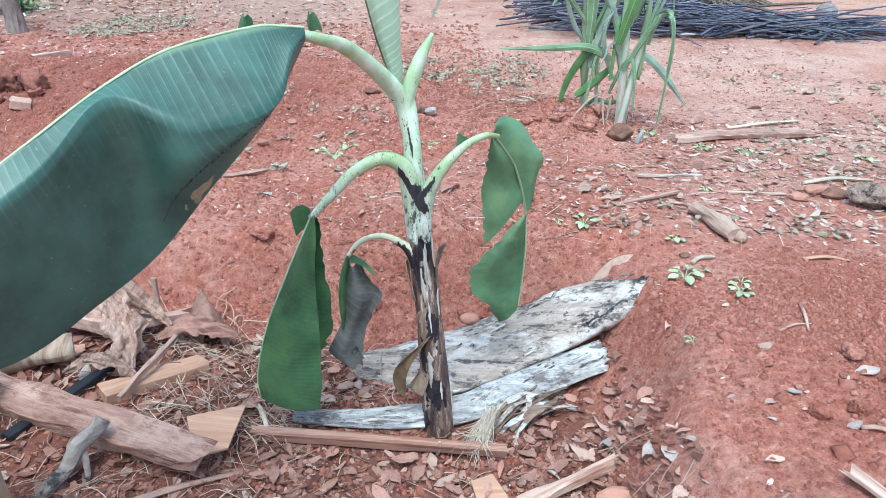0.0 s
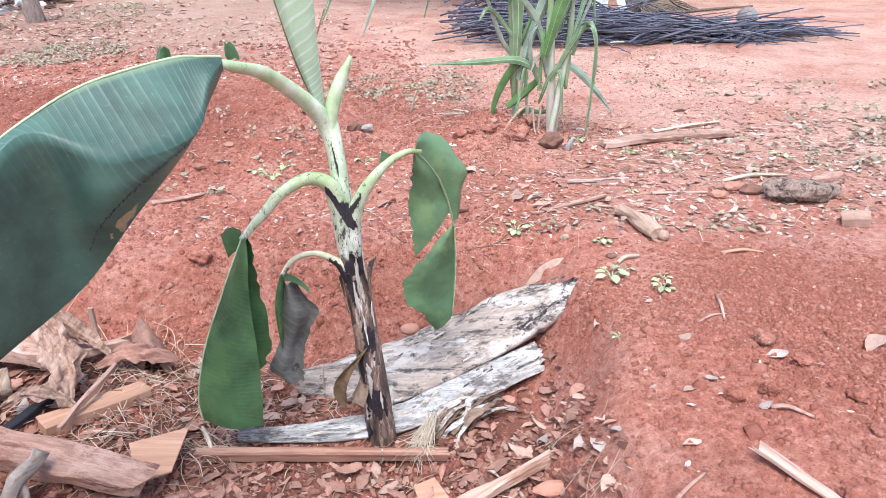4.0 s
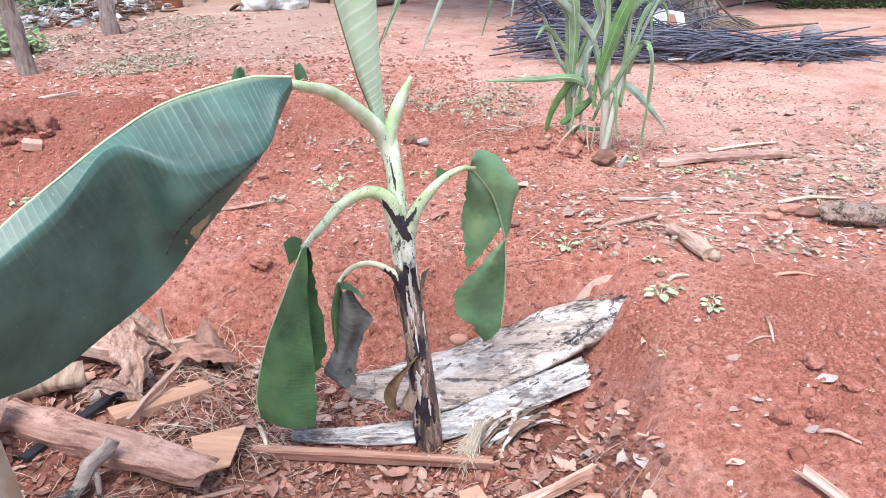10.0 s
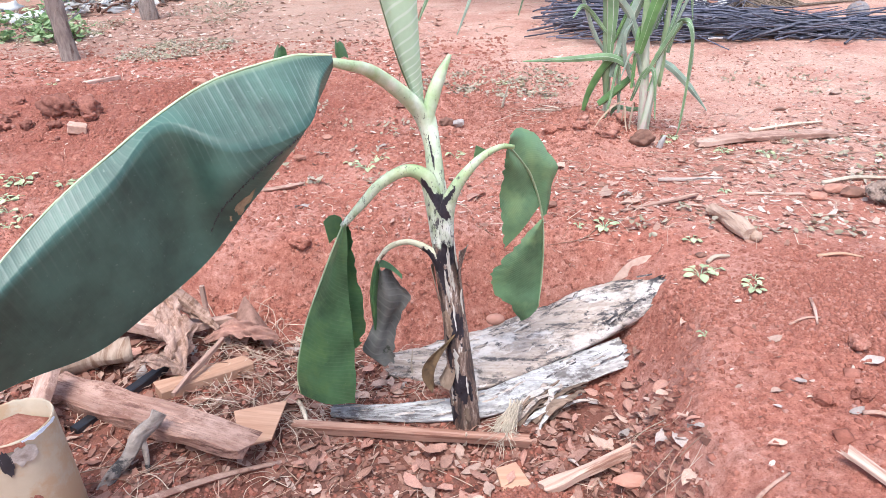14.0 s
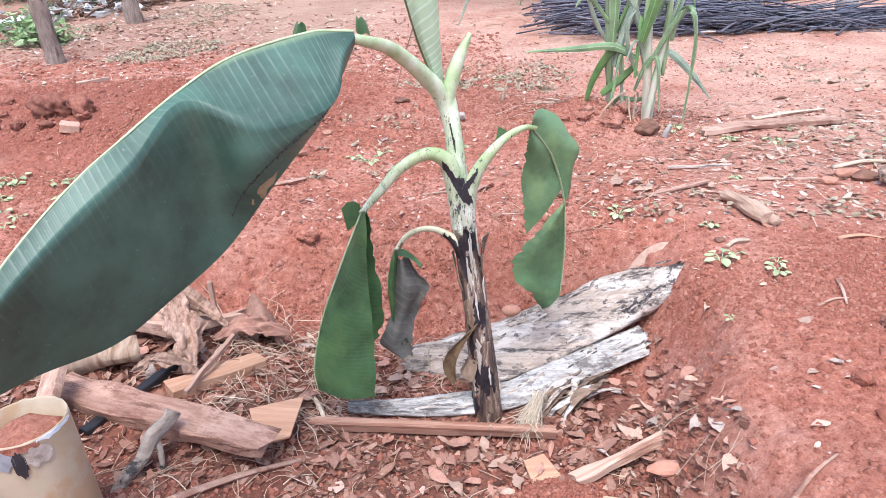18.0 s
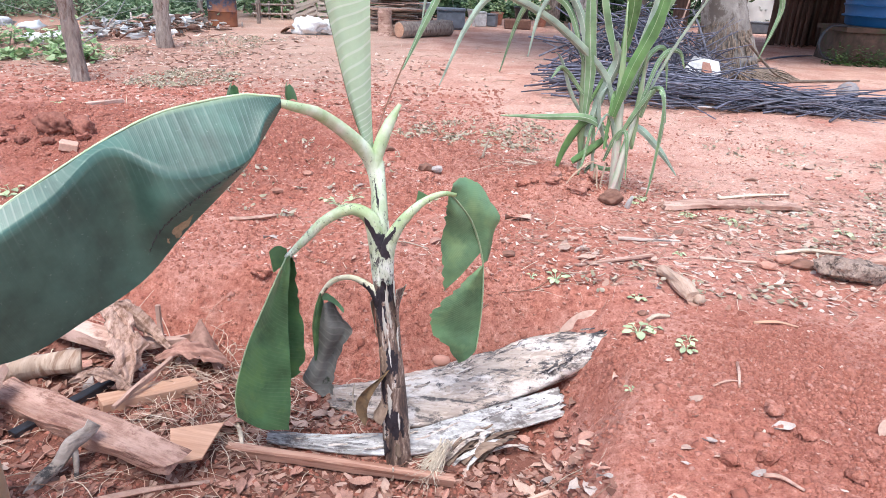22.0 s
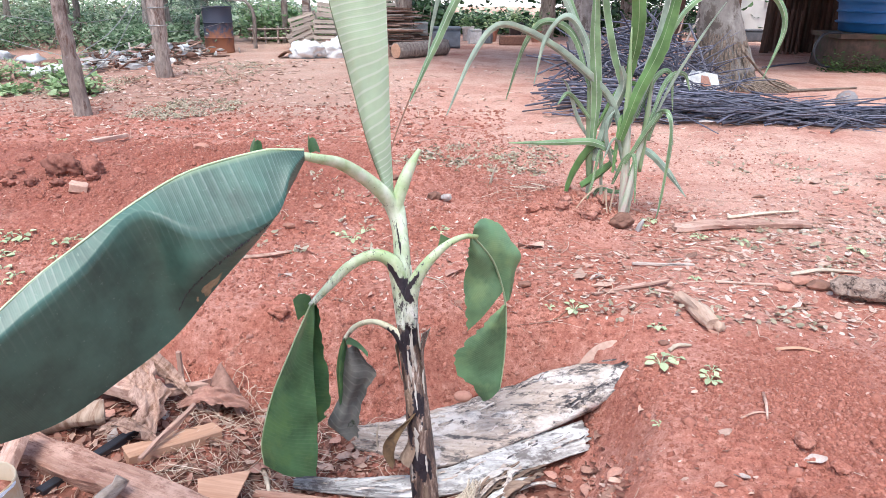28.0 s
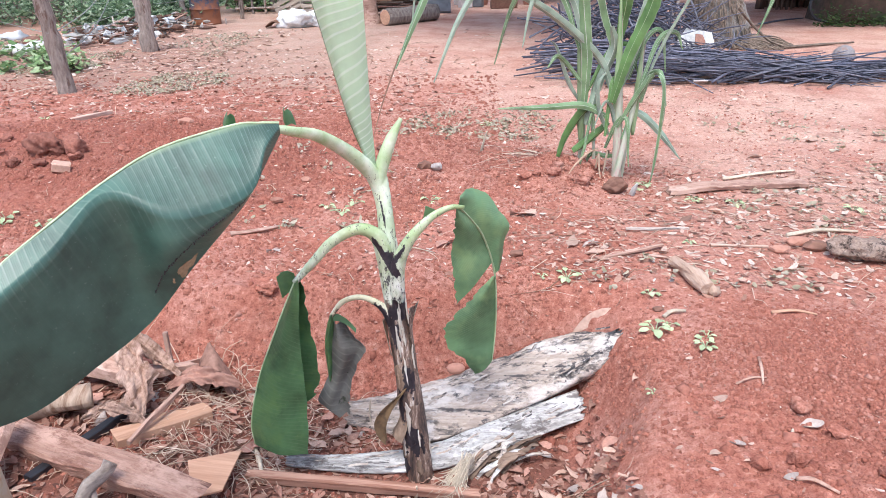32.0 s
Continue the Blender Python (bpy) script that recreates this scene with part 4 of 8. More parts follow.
    # the torn leaf on the other side
    petiole("leaf_stalk", [(-0.088, 1.895, 0.24), (-0.088, 1.885, 0.33), (-0.079, 1.88, 0.432), (-0.042, 1.88, 0.514), (0.021, 1.90, 0.582), (0.082, 1.93, 0.609), (0.127, 1.97, 0.596)],
            [0.012, 0.026, 0.024, 0.019, 0.014, 0.011, 0.008], "green arching leaf stalk", STALK_GREEN)
    m3 = [(0.112, 1.965, 0.600), (0.150, 2.0, 0.545), (0.190, 2.03, 0.475), (0.226, 2.05, 0.356), (0.238, 2.05, 0.245), (0.237, 2.05, 0.10), (0.226, 2.04, -0.02)]
    l3 = [(0.108, 1.95, 0.600), (0.101, 1.96, 0.55), (0.096, 1.98, 0.50), (0.085, 1.985, 0.40), (0.095, 1.985, 0.30), (0.099, 1.985, 0.230)]
    q3 = [m3[0], m3[1], m3[2], (0.206, 2.04, 0.43), (0.220, 2.048, 0.392), (0.224, 2.05, 0.372)]
    up3 = blade([(Vector(a), (Vector(a) + Vector(b)) / 2 + Vector((0, -0.02, 0)), Vector(b)) for a, b in zip(q3, l3)], 5, 7, "leaf_blade", LEAF_TORN, "upper torn half of a drooping leaf", ripple=0.012, jag=0.55)
    r3 = [(0.116, 1.975, 0.630), (0.145, 2.03, 0.640), (0.205, 2.07, 0.606), (0.243, 2.08, 0.545), (0.280, 2.09, 0.490), (0.264, 2.08, 0.435), (0.257, 2.08, 0.375), (0.247, 2.07, 0.325)]
    q3 = [m3[0], (0.131, 1.985, 0.573), m3[1], (0.172, 2.015, 0.51), (0.195, 2.03, 0.465), (0.215, 2.045, 0.40), (0.226, 2.05, 0.356), (0.231, 2.05, 0.320)]
    blade([(Vector(a), (Vector(a) + Vector(b)) / 2 + Vector((0.004, -0.012, 0.012)), Vector(b)) for a, b in zip(q3, r3)], 4, 6, "leaf_blade", LEAF_TORN, "narrow outer half of the drooping leaf", ripple=0.007, jag=0.25)
    lo3 = [(0.226, 2.045, 0.318), (0.159, 2.02, 0.252), (0.088, 2.0, 0.180), (0.056, 1.99, 0.127), (0.066, 1.99, 0.060), (0.112, 2.0, 0.018), (0.165, 2.02, -0.072)]
    me3 = [(0.235, 2.05, 0.318), (0.238, 2.05, 0.255), (0.239, 2.05, 0.185), (0.238, 2.05, 0.11), (0.236, 2.05, 0.05), (0.232, 2.045, 0.01), (0.222, 2.04, -0.03)]
    blade([(Vector(a), (Vector(a) + Vector(b)) / 2 + Vector((0, -0.015, 0)), Vector(b)) for a, b in zip(me3, lo3)], 5, 6, "leaf_blade", LEAF_TORN, "lower torn half of the drooping leaf", ripple=0.012, jag=0.55)
    rib([Vector(p) + Vector((0, -0.004, 0)) for p in m3], 0.0065, 0.002, up3)
    s = Shape()
    sheet(s, [[Vector((0.005 + 0.045 * t + 0.006 * q, 1.915 + 0.02 * t, 0.560 + 0.03 * t + 0.03 * (1 - t) * (q + 1))) for q in (-1, -0.3, 0.4, 1)] for t in (0, 0.3, 0.6, 1.0)], 0.0014)
    add("leaf_ear", s, LEAF_TORN, "", up3)

    # withered leaf
    petiole("leaf_stalk", [(-0.092, 1.885, 0.17), (-0.112, 1.885, 0.235), (-0.147, 1.89, 0.282), (-0.211, 1.90, 0.304), (-0.279, 1.92, 0.274), (-0.326, 1.93, 0.212)],
            [0.026, 0.020, 0.014, 0.011, 0.010, 0.007], "yellowing stalk of a withered leaf", DRYSTALK)
    g4 = [((-0.326, 1.93, 0.225), (-0.316, 1.945, 0.22)), ((-0.347, 1.935, 0.16), (-0.322, 1.95, 0.16)), ((-0.360, 1.94, 0.085), (-0.335, 1.95, 0.07)), ((-0.358, 1.94, 0.01), (-0.338, 1.95, 0.0)), ((-0.352, 1.93, -0.045), (-0.344, 1.95, -0.05))]
    blade([(Vector(a), (Vector(a) + Vector(b)) / 2 + Vector((0, -0.02, 0)), Vector(b)) for a, b in g4], 3, 5, "leaf_blade", LEAF_SIDE, "last green strip of the withered leaf", ripple=0.004)
    d4 = [((-0.324, 1.955, 0.185), (-0.288, 1.96, 0.178)), ((-0.332, 1.95, 0.12), (-0.262, 1.97, 0.115)), ((-0.338, 1.945, 0.06), (-0.222, 1.98, 0.055)), ((-0.350, 1.94, -0.02), (-0.252, 1.97, 0.0)), ((-0.378, 1.94, -0.08), (-0.276, 1.965, -0.08)), ((-0.402, 1.94, -0.145), (-0.290, 1.96, -0.15)), ((-0.345, 1.945, -0.185), (-0.296, 1.96, -0.215))]
    blade([(Vector(a), (Vector(a) * 0.6 + Vector(b) * 0.4) + Vector((0, -0.03, 0)), (Vector(a) * 0.3 + Vector(b) * 0.7) + Vector((0, 0.012, 0)), Vector(b)) for a, b in d4], 3, 5, "leaf_blade", LEAF_DEAD, "grey crumpled dead leaf blade", ripple=0.018, jag=0.5)
    s = Shape()
    sheet(s, [[Vector((-0.318 + 0.075 * t, 1.93 - 0.005 * q, 0.215 - 0.055 * t * t - 0.018 * q * (1 - 0.5 * t))) for q in (-0.5, 0, 0.5, 1)] for t in (0, 0.25, 0.5, 0.75, 1.0)], 0.0013)
    add("leaf_scrap", s, LEAF_SIDE)

    # the young leaf that stands upright
    rr = [((-0.150, 1.975, 0.66), (-0.162, 1.965, 0.66)), ((-0.149, 1.97, 0.76), (-0.180, 1.965, 0.76)), ((-0.155, 1.97, 0.91), (-0.226, 1.955, 0.908)), ((-0.158, 1.97, 1.17), (-0.287, 1.945, 1.169)), ((-0.161, 1.97, 1.332), (-0.326, 1.94, 1.331)), ((-0.165, 1.97, 1.50), (-0.355, 1.935, 1.50)), ((-0.20, 1.965, 1.68), (-0.345, 1.93, 1.68)), ((-0.27, 1.95, 1.80), (-0.29, 1.945, 1.80))]
    young = blade([(Vector(a), Vector(a) * 0.75 + Vector(b) * 0.25 + Vector((0, -0.018, 0)), Vector(a) * 0.3 + Vector(b) * 0.7 + Vector((0, -0.026, 0)), Vector(b)) for a, b in rr], 5, 8, "leaf_blade", LEAF_PALE, "upright pale green young leaf with fine slanting veins", ripple=0.003)
    blade([(Vector(b), Vector(b) + Vector((0.0, 0.04, -0.04)) * w, Vector(b) + Vector((0.03, 0.07, -0.07)) * w) for (a, b), w in zip(rr[1:], (0.2, 0.9, 1.0, 1.2, 1.2, 1, 0.3))], 3, 6, "leaf_blade", LEAF_SIDE, "darker back of the young leaf", ripple=0.003)
    # sheath stub with a cut tip
    petiole("cut_stalk", [(-0.126, 1.95, 0.60), (-0.138, 1.96, 0.69), (-0.120, 1.972, 0.76), (-0.096, 1.982, 0.82), (-0.066, 2.0, 0.878)], [0.016, 0.022, 0.022, 0.018, 0.006], "cut pale stalk with a dry dark tip")


    # black rot that lies on stem and stalks alike, with a torn outline
    tree_skin = BVHTree.FromPolygons(skin_v, skin_f)

    def stain(x0, z0, w, h, lean, seed, material, label, rag=0.9, step=0.0018, proud=0.0012):
        nx, nz = int(4.4 * w / step), int(4.4 * h / step)
        found, sh = {}, Shape()
        for i in range(nx + 1):
            for j in range(nz + 1):
                dx, dz = (i / nx - 0.5) * 4.4 * w, (j / nz - 0.5) * 4.4 * h
                d = math.hypot((dx - lean * dz) / w, dz / h)
                x, z = x0 + dx, z0 + dz
                d += rag * (0.7 * noise.noise((x * 38, z * 17, seed)) + 0.45 * noise.noise((x * 110, z * 45, seed)) + 0.25 * noise.noise((x * 260, z * 140, seed)))
                if d < 0.95:
                    hit = tree_skin.ray_cast(Vector((x, 1.4, z)), Vector((0, 1, 0)))
                    if hit[0] is not None:
                        found[i, j] = (len(found), hit[0] + hit[1] * (proud if hit[1].y < 0 else -proud))
        quads = [(i, j) for i, j in found if (i + 1, j) in found and (i, j + 1) in found and (i + 1, j + 1) in found]
        quads = [q for q in quads if abs(found[q][1].y - found[q[0] + 1, q[1] + 1][1].y) < 0.012]
        if quads:
            sh.add([p for _, p in found.values()], [tuple(found[c][0] for c in ((i, j), (i + 1, j), (i + 1, j + 1), (i, j + 1))) for i, j in quads])
            add("black_rot" if material is SCAR else "waxy_bloom", sh, material, label)

    stain(-0.104, 0.440, 0.026, 0.046, -0.5, 1.0, SCAR, "wet black scar where an old leaf was cut", 0.5)
    stain(-0.132, 0.487, 0.012, 0.045, -0.6, 2.0, SCAR, "black streak under the leaf stalks")
    stain(-0.127, 0.60, 0.004, 0.080, -0.2, 7.0, SCAR, "black flecks on the pale sheath", 1.2)
    stain(-0.075, 0.47, 0.010, 0.050, 0.6, 3.0, SCAR, "black streak on the stalk", 1.1)
    stain(-0.135, 0.25, 0.030, 0.040, -0.6, 4.0, SCAR, "black foot of the withered stalk", 0.8)
    stain(-0.085, 0.275, 0.024, 0.040, -0.2, 5.0, SCAR, "black blotches round the stem", 1.1)
    stain(-0.102, 0.265, 0.030, 0.030, 0.0, 11.0, SCAR, "black rot below the pale sheaths", 1.0)
    stain(-0.095, 0.17, 0.014, 0.070, -0.1, 21.0, SCAR, "black rot along the dry sheaths", 1.1)
    stain(-0.060, 0.02, 0.016, 0.060, -0.15, 22.0, SCAR, "black rot along the dry sheaths", 1.1)
    stain(-0.085, -0.08, 0.010, 0.070, -0.1, 23.0, SCAR, "black rot along the dry sheaths", 1.1)
    stain(-0.045, -0.21, 0.018, 0.080, -0.1, 24.0, SCAR, "black rot near the stem's foot", 1.0)


TORN = simple("torn_pale_skin", (0.42, 0.36, 0.30), (0.78, 0.74, 0.68), 40, 0.8, (1, 1, 0.2), 0.4, vary=0.1)
SCRAP = simple("dead_scrap", (0.06, 0.04, 0.028), (0.25, 0.155, 0.075), 30, 0.8, relief=0.5)
SCAR = simple("black_scar", (0.010, 0.009, 0.013), (0.05, 0.042, 0.055), 40, 0.45, relief=0.5)
FLAP = simple("dry_sheath", (0.13, 0.075, 0.05), (0.42, 0.30, 0.22), 45, 0.8, (1, 1, 0.2), 0.4)
SCORCH = simple("scorched_leaf", (0.15, 0.125, 0.07), (0.42, 0.35, 0.22), 60, 0.8, relief=0.3)
DRYSTALK = simple("yellowing_stalk", (0.42, 0.42, 0.26), (0.72, 0.69, 0.55), 30, 0.6, relief=0.3, spots=(0.13, 0.09, 0.06))
banana()


# ---- timber and rubbish in the pit ----
def split_log(name, rows, thick, label, material, rough=0.010, steps=9, cols=11, ragged=0.03, seed=0):
    """A weathered slab split from a trunk. rows: near and far long edges, station by station."""
    near = smooth_path([r[0] for r in rows], steps)
    far = smooth_path([r[1] for r in rows], steps)
    base = Vector(rows[len(rows) // 2][0])
    secs = []
    n = len(near)
    for i, (a, b) in enumerate(zip(near, far)):
        end = 0 if 0 < i < n - 1 else (-1 if i == 0 else 1)
        fwd = (near[min(i + 1, n - 1)] - near[max(i - 1, 0)]).normalized()
        up = fwd.cross(b - a).normalized()
        if up.z < 0:
            up = -up
        ring = []
        for j in range(cols):
            t = j / (cols - 1)
            ridge = noise.noise((i * 0.10 + seed, t * 11, seed)) * rough + noise.noise((i * 0.22, t * 31, seed)) * rough * 0.7 + noise.noise((i * 0.9, t * 17, seed + 5)) * rough * 0.35
            arch = 0.5 * thick * math.sin(math.pi * t)
            push = fwd * (end * ragged * (0.5 + noise.noise((t * 13, seed, end * 3.0))))
            ring.append(a.lerp(b, t) + up * (ridge + arch) + push)
        for j in range(4):
            t = 1 - (j + 0.3) / 3.6
            ring.append(a.lerp(b, min(1, max(0, t))) - up * thick * (0.55 + 0.4 * math.sin(math.pi * min(1, max(0, t)))) + fwd * (end * ragged * noise.noise((t * 5, seed + 4, end))))
        secs.append(ring)
    s = beam(Shape(), secs)
    ob = thing(name, base, label, "log")
    part("slab", s, material, ob, shift=base)
    return ob, near, far


log, log_near, log_far = split_log(
    "fallen_log", [((-0.33, 2.10, -0.365), (-0.33, 2.215, -0.345)), ((-0.18, 2.055, -0.362), (-0.17, 2.27, -0.328)), ((0.0, 1.995, -0.348), (0.02, 2.325, -0.295)), ((0.16, 2.045, -0.328), (0.17, 2.375, -0.258)), ((0.31, 2.115, -0.302), (0.32, 2.415, -0.215)),
                   ((0.46, 2.185, -0.270), (0.47, 2.45, -0.165)), ((0.60, 2.245, -0.215), (0.61, 2.455, -0.135)), ((0.755, 2.295, -0.120), (0.735, 2.40, -0.105))],
    0.075, "rotten grey log slab with cracked, peeling, lichen-white face", DEADWOOD, 0.016, 14, 33, 0.035, 3)
slab, slab_near, slab_far = split_log(
    "split_log_slab", [((-0.50, 1.852, -0.375), (-0.50, 1.888, -0.345)), ((-0.38, 1.838, -0.375), (-0.38, 1.885, -0.340)), ((-0.27, 1.832, -0.375), (-0.27, 1.89, -0.338)), ((-0.11, 1.838, -0.375), (-0.11, 1.915, -0.333)), ((0.05, 1.870, -0.375), (0.04, 1.965, -0.330)),
                       ((0.21, 1.935, -0.372), (0.205, 2.075, -0.322)), ((0.38, 2.035, -0.362), (0.385, 2.165, -0.305)), ((0.575, 2.130, -0.345), (0.555, 2.245, -0.285))],
    0.05, "curved silver-grey slab split from a trunk", DEADBARK, 0.012, 14, 29, 0.035, 8)


def splinters(ob, near, far, count, seed, material, label, lo, hi, rise):
    """Raised slivers that peel from the face, gathered in strips of their own."""
    r = random.Random(seed)
    base = ob.matrix_basis.translation
    for k in range(count):
        i = r.randint(int(len(near) * lo), int(len(near) * hi))
        ln = r.randint(4, 12)
        t = r.uniform(0.08, 0.92)
        pts = []
        for q in range(ln):
            j = min(i + q, len(near) - 1)
            pts.append(near[j].lerp(far[j], t + 0.01 * q * r.uniform(-0.4, 0.4)) + Vector((0, 0, rise + 0.0015 * q)))
        if len(set((round(p.x, 4), round(p.y, 4)) for p in pts)) < 3:
            continue
        s = Shape()
        w = r.uniform(0.002, 0.006)
        sheet(s, [[p + Vector((0, -w * (1 - q / ln * 0.6), -0.002)), p + Vector((0, 0, 0.003)), p + Vector((0, w * (1 - q / ln * 0.6), 0.0))] for q, p in enumerate(pts)], 0.003)
        part("splinter", s, material, ob, label if k == 0 else "", shift=base)


splinters(log, log_near, log_far, 34, 5, DEADWOOD, "peeling pale splinter", 0.02, 0.92, 0.028)
splinters(slab, slab_near, slab_far, 20, 6, DEADWOOD, "peeling sliver", 0.02, 0.92, 0.018)

# frayed ends that stick up beside the lath
fray = thing("frayed_wood_end", on(0.20, 1.88), "splintered log end frayed into pale fibres", "log")
fb = fray.matrix_basis.translation
rk = random.Random(12)
ROT = simple("rotten_brown_fibre", (0.09, 0.055, 0.04), (0.34, 0.24, 0.18), 70, 0.95, (0.2, 1, 1), 0.9)
for k in range(30):
    x0, y0 = rk.uniform(0.12, 0.27), rk.uniform(1.80, 1.89)
    x1, y1 = x0 + rk.uniform(0.08, 0.22), y0 + rk.uniform(0.06, 0.15)
    a = on(x0, y0, 0.005)
    e = Vector((x1, y1, a.z + rk.uniform(0.015, 0.075)))
    w, s, rows = rk.uniform(0.003, 0.012), Shape(), []
    for i in range(11):
        t = i / 10
        p = a.lerp(e, t) + Vector((0.012 * noise.noise((t * 4, k, 6)), 0.012 * noise.noise((t * 4, k, 9)), 0)) + Vector((0, 0, 0.03 * math.sin(math.pi * t)))
        half = w * (0.5 + 0.6 * math.sin(2.6 * t + 0.4)) * (1 + 0.9 * noise.noise((t * 6, k, 1)))
        rows.append([p + Vector((0.75 * q * half, -0.6 * q * half, 0.35 * half * (1 - abs(q)) + 0.4 * half * noise.noise((t * 7, q * 3, k)))) for q in (-1, -0.5, 0, 0.5, 1)])
    part("splinter", sheet(s, rows, 0.006), (ROT, DEADBARK, ROT, ROT, DEADWOOD)[k % 5], fray, shift=fb)
rf = random.Random(4)
for k in range(70):
    x, y = rf.gauss(0.095, 0.025), rf.gauss(1.765, 0.02)
    a = on(x, y, 0.05)
    e = a + Vector((rf.uniform(-0.07, 0.03), rf.uniform(-0.09, 0.0), rf.uniform(-0.06, 0.03)))
    b0 = Vector((0.14 + rf.uniform(-0.02, 0.03), 1.85 + rf.uniform(-0.02, 0.02), a.z + rf.uniform(0.0, 0.05)))
    s = Shape()
    tube(s, [b0, a, e], [0.0016, 0.0014, 0.0006], 4, 4)
    part("fibre", s, FIBRE, fray, shift=fb)


CHUNKBARK = simple("split_branch", (0.40, 0.24, 0.17), (0.72, 0.54, 0.43), 60, 0.9, (1, 0.12, 1), 1.0, distance=0.008, spots=(0.28, 0.15, 0.11), rare=0.05, vary=0.05)
RINGED = simple("ringed_bark", (0.34, 0.22, 0.155), (0.70, 0.54, 0.42), 50, 0.9, (1, 0.15, 0.15), 1.0, distance=0.008, spots=(0.30, 0.18, 0.12))


def board(name, a, b, width, height, material, label, category="plank", up=0.0, roll=0.0, **kw):
    """A length of wood laid between two places."""
    a, b = Vector(a), Vector(b)
    d = b - a
    s = timber(d.length, width, height, **kw)
    ob = single(name, s, material, (0, 0, 0), label, category, smooth=False)
    yaw, pitch = math.atan2(d.y, d.x), -math.asin(d.z / d.length)
    ob.matrix_basis = Matrix.Translation((a + b) / 2 + Vector((0, 0, up))) @ Euler((radians(roll), pitch, yaw)).to_matrix().to_4x4()
    return ob


board("wooden_lath", (-0.640, 1.780, -0.372), (0.185, 1.728, -0.386), 0.030, 0.042, WOOD_RAW, "reddish sawn wooden lath lying in front of the banana stem", roll=12, ragged=0.006, seed=1, wear=0.003)
board("broken_plank", (-1.46, 1.755, -0.200), (-0.715, 1.53, -0.250), 0.118, 0.058, PLANK, "thick weathered pinkish plank with broken ends", ragged=0.035, seed=2, roll=6, taper=0.96, wear=0.011, steps=40, nose=0.16)
board("wood_block", (-1.105, 1.785, -0.246), (-0.862, 2.015, -0.285), 0.080, 0.052, WOOD_PALE, "pale sawn wood offcut with clean edges", "offcut", ragged=0.008, seed=3)
board("thin_stick", (-1.03, 1.74, -0.20), (-0.955, 2.05, -0.175), 0.018, 0.018, WOOD_OLD, "thin brown stick leaning on a wood block", "stick", seed=4, wear=0.006)
board("black_bar", (-1.29, 1.57, -0.226), (-1.115, 1.99, -0.226), 0.036, 0.028, BLACK, "black plastic bar under the planks", "bar", seed=5, wear=0.001)
board("plank_end", (-1.33, 1.36, -0.19), (-1.40, 1.72, -0.07), 0.075, 0.035, WOOD_OLD, "brown plank end leaning on the rubbish heap", ragged=0.01, seed=6, roll=-30)
pale_at = Vector((-1.75, 1.95, -0.13))
pale = thing("pale_log", pale_at, "pale straight log with ringed fibrous bark", "log")
part("trunk", tube(Shape(), [(-2.0, 1.56, -0.115), (-1.64, 1.74, -0.125), (-1.26, 1.95, -0.145)], [0.036, 0.041, 0.044], 22, 18, 1, 0.35), RINGED, pale, shift=pale_at)
board("rotten_log_end", (-1.62, 2.16, -0.12), (-1.15, 2.10, -0.19), 0.075, 0.065, WOOD_OLD, "reddish broken log among dry leaves", "log", ragged=0.03, seed=8, wear=0.016)
board("splint", (-1.20, 2.14, -0.20), (-0.98, 2.22, -0.195), 0.05, 0.03, WOOD_OLD, "reddish splintered wood piece", "offcut", ragged=0.03, seed=18, wear=0.012)
board("upright_peg", (-1.065, 2.20, -0.26), (-1.065, 2.21, -0.02), 0.018, 0.018, WOOD_OLD, "thin wooden peg standing in the ground", "peg", seed=9)
board("narrow_board", (1.27, 3.88, 0.0), (2.10, 4.02, 0.0), 0.10, 0.03, WOOD_OLD, "long weathered board lying on the soil", ragged=0.03, seed=10, wear=0.010, bow=0.012)
board("thin_lath", (0.67, 2.86, 0.005), (1.06, 3.06, 0.005), 0.018, 0.01, WOOD_OLD, "thin dry stick on the ground", "stick", seed=11)
board("thin_lath", (1.29, 3.07, 0.003), (1.56, 3.06, 0.003), 0.022, 0.008, PINKWOOD, "flat pale strip of wood", "stick", seed=12)
board("thin_lath", (0.92, 3.27, 0.004), (1.24, 3.28, 0.004), 0.016, 0.012, WOOD_GREY, "thin dry stick on the ground", "stick", seed=13)
board("wood_shard", (0.948, 1.26, 0.0), (1.066, 1.005, 0.004), 0.040, 0.013, PINKWOOD, "pale flat shard of wood", "shard", ragged=0.03, seed=14, taper=0.6)
board("far_stick", (-3.16, 5.24, 0.11), (-3.20, 6.0, 0.02), 0.05, 0.035, PINKWOOD, "pale stick on the loose ridge", "stick", seed=15, wear=0.008)
chunk_at = Vector((1.095, 2.67, 0.0))
chunk = thing("wood_chunk", chunk_at, "short pale chunk of split branch on the soil", "chunk")
part("branch", tube(Shape(), [(1.058, 2.82, 0.030), (1.085, 2.72, 0.034), (1.110, 2.61, 0.033), (1.128, 2.535, 0.031)], [0.032, 0.036, 0.037, 0.034], 12, 9, 0.9, 0.4), CHUNKBARK, chunk, shift=chunk_at, smooth=False)
part("knot", lump(Shape(), (1.152, 2.535, 0.024), (0.026, 0.020, 0.024), 0.6, 3.0, True, 2.0), CHUNKBARK, chunk, "reddish knot at the broken end", shift=chunk_at)

# plywood chip
s = Shape()
beam(s, [[(x, y, z) for x, y in ((-0.022, -0.105), (-0.092, 0.05), (0.072, 0.125), (0.066, -0.06), (0.02, -0.085))] for z in (0.0, 0.007)])
single("plywood_chip", s, WOOD_PALE, (-0.730, 1.675, -0.268), "flat orange-brown plywood scrap", "scrap", tilt=(5, 6), smooth=False)

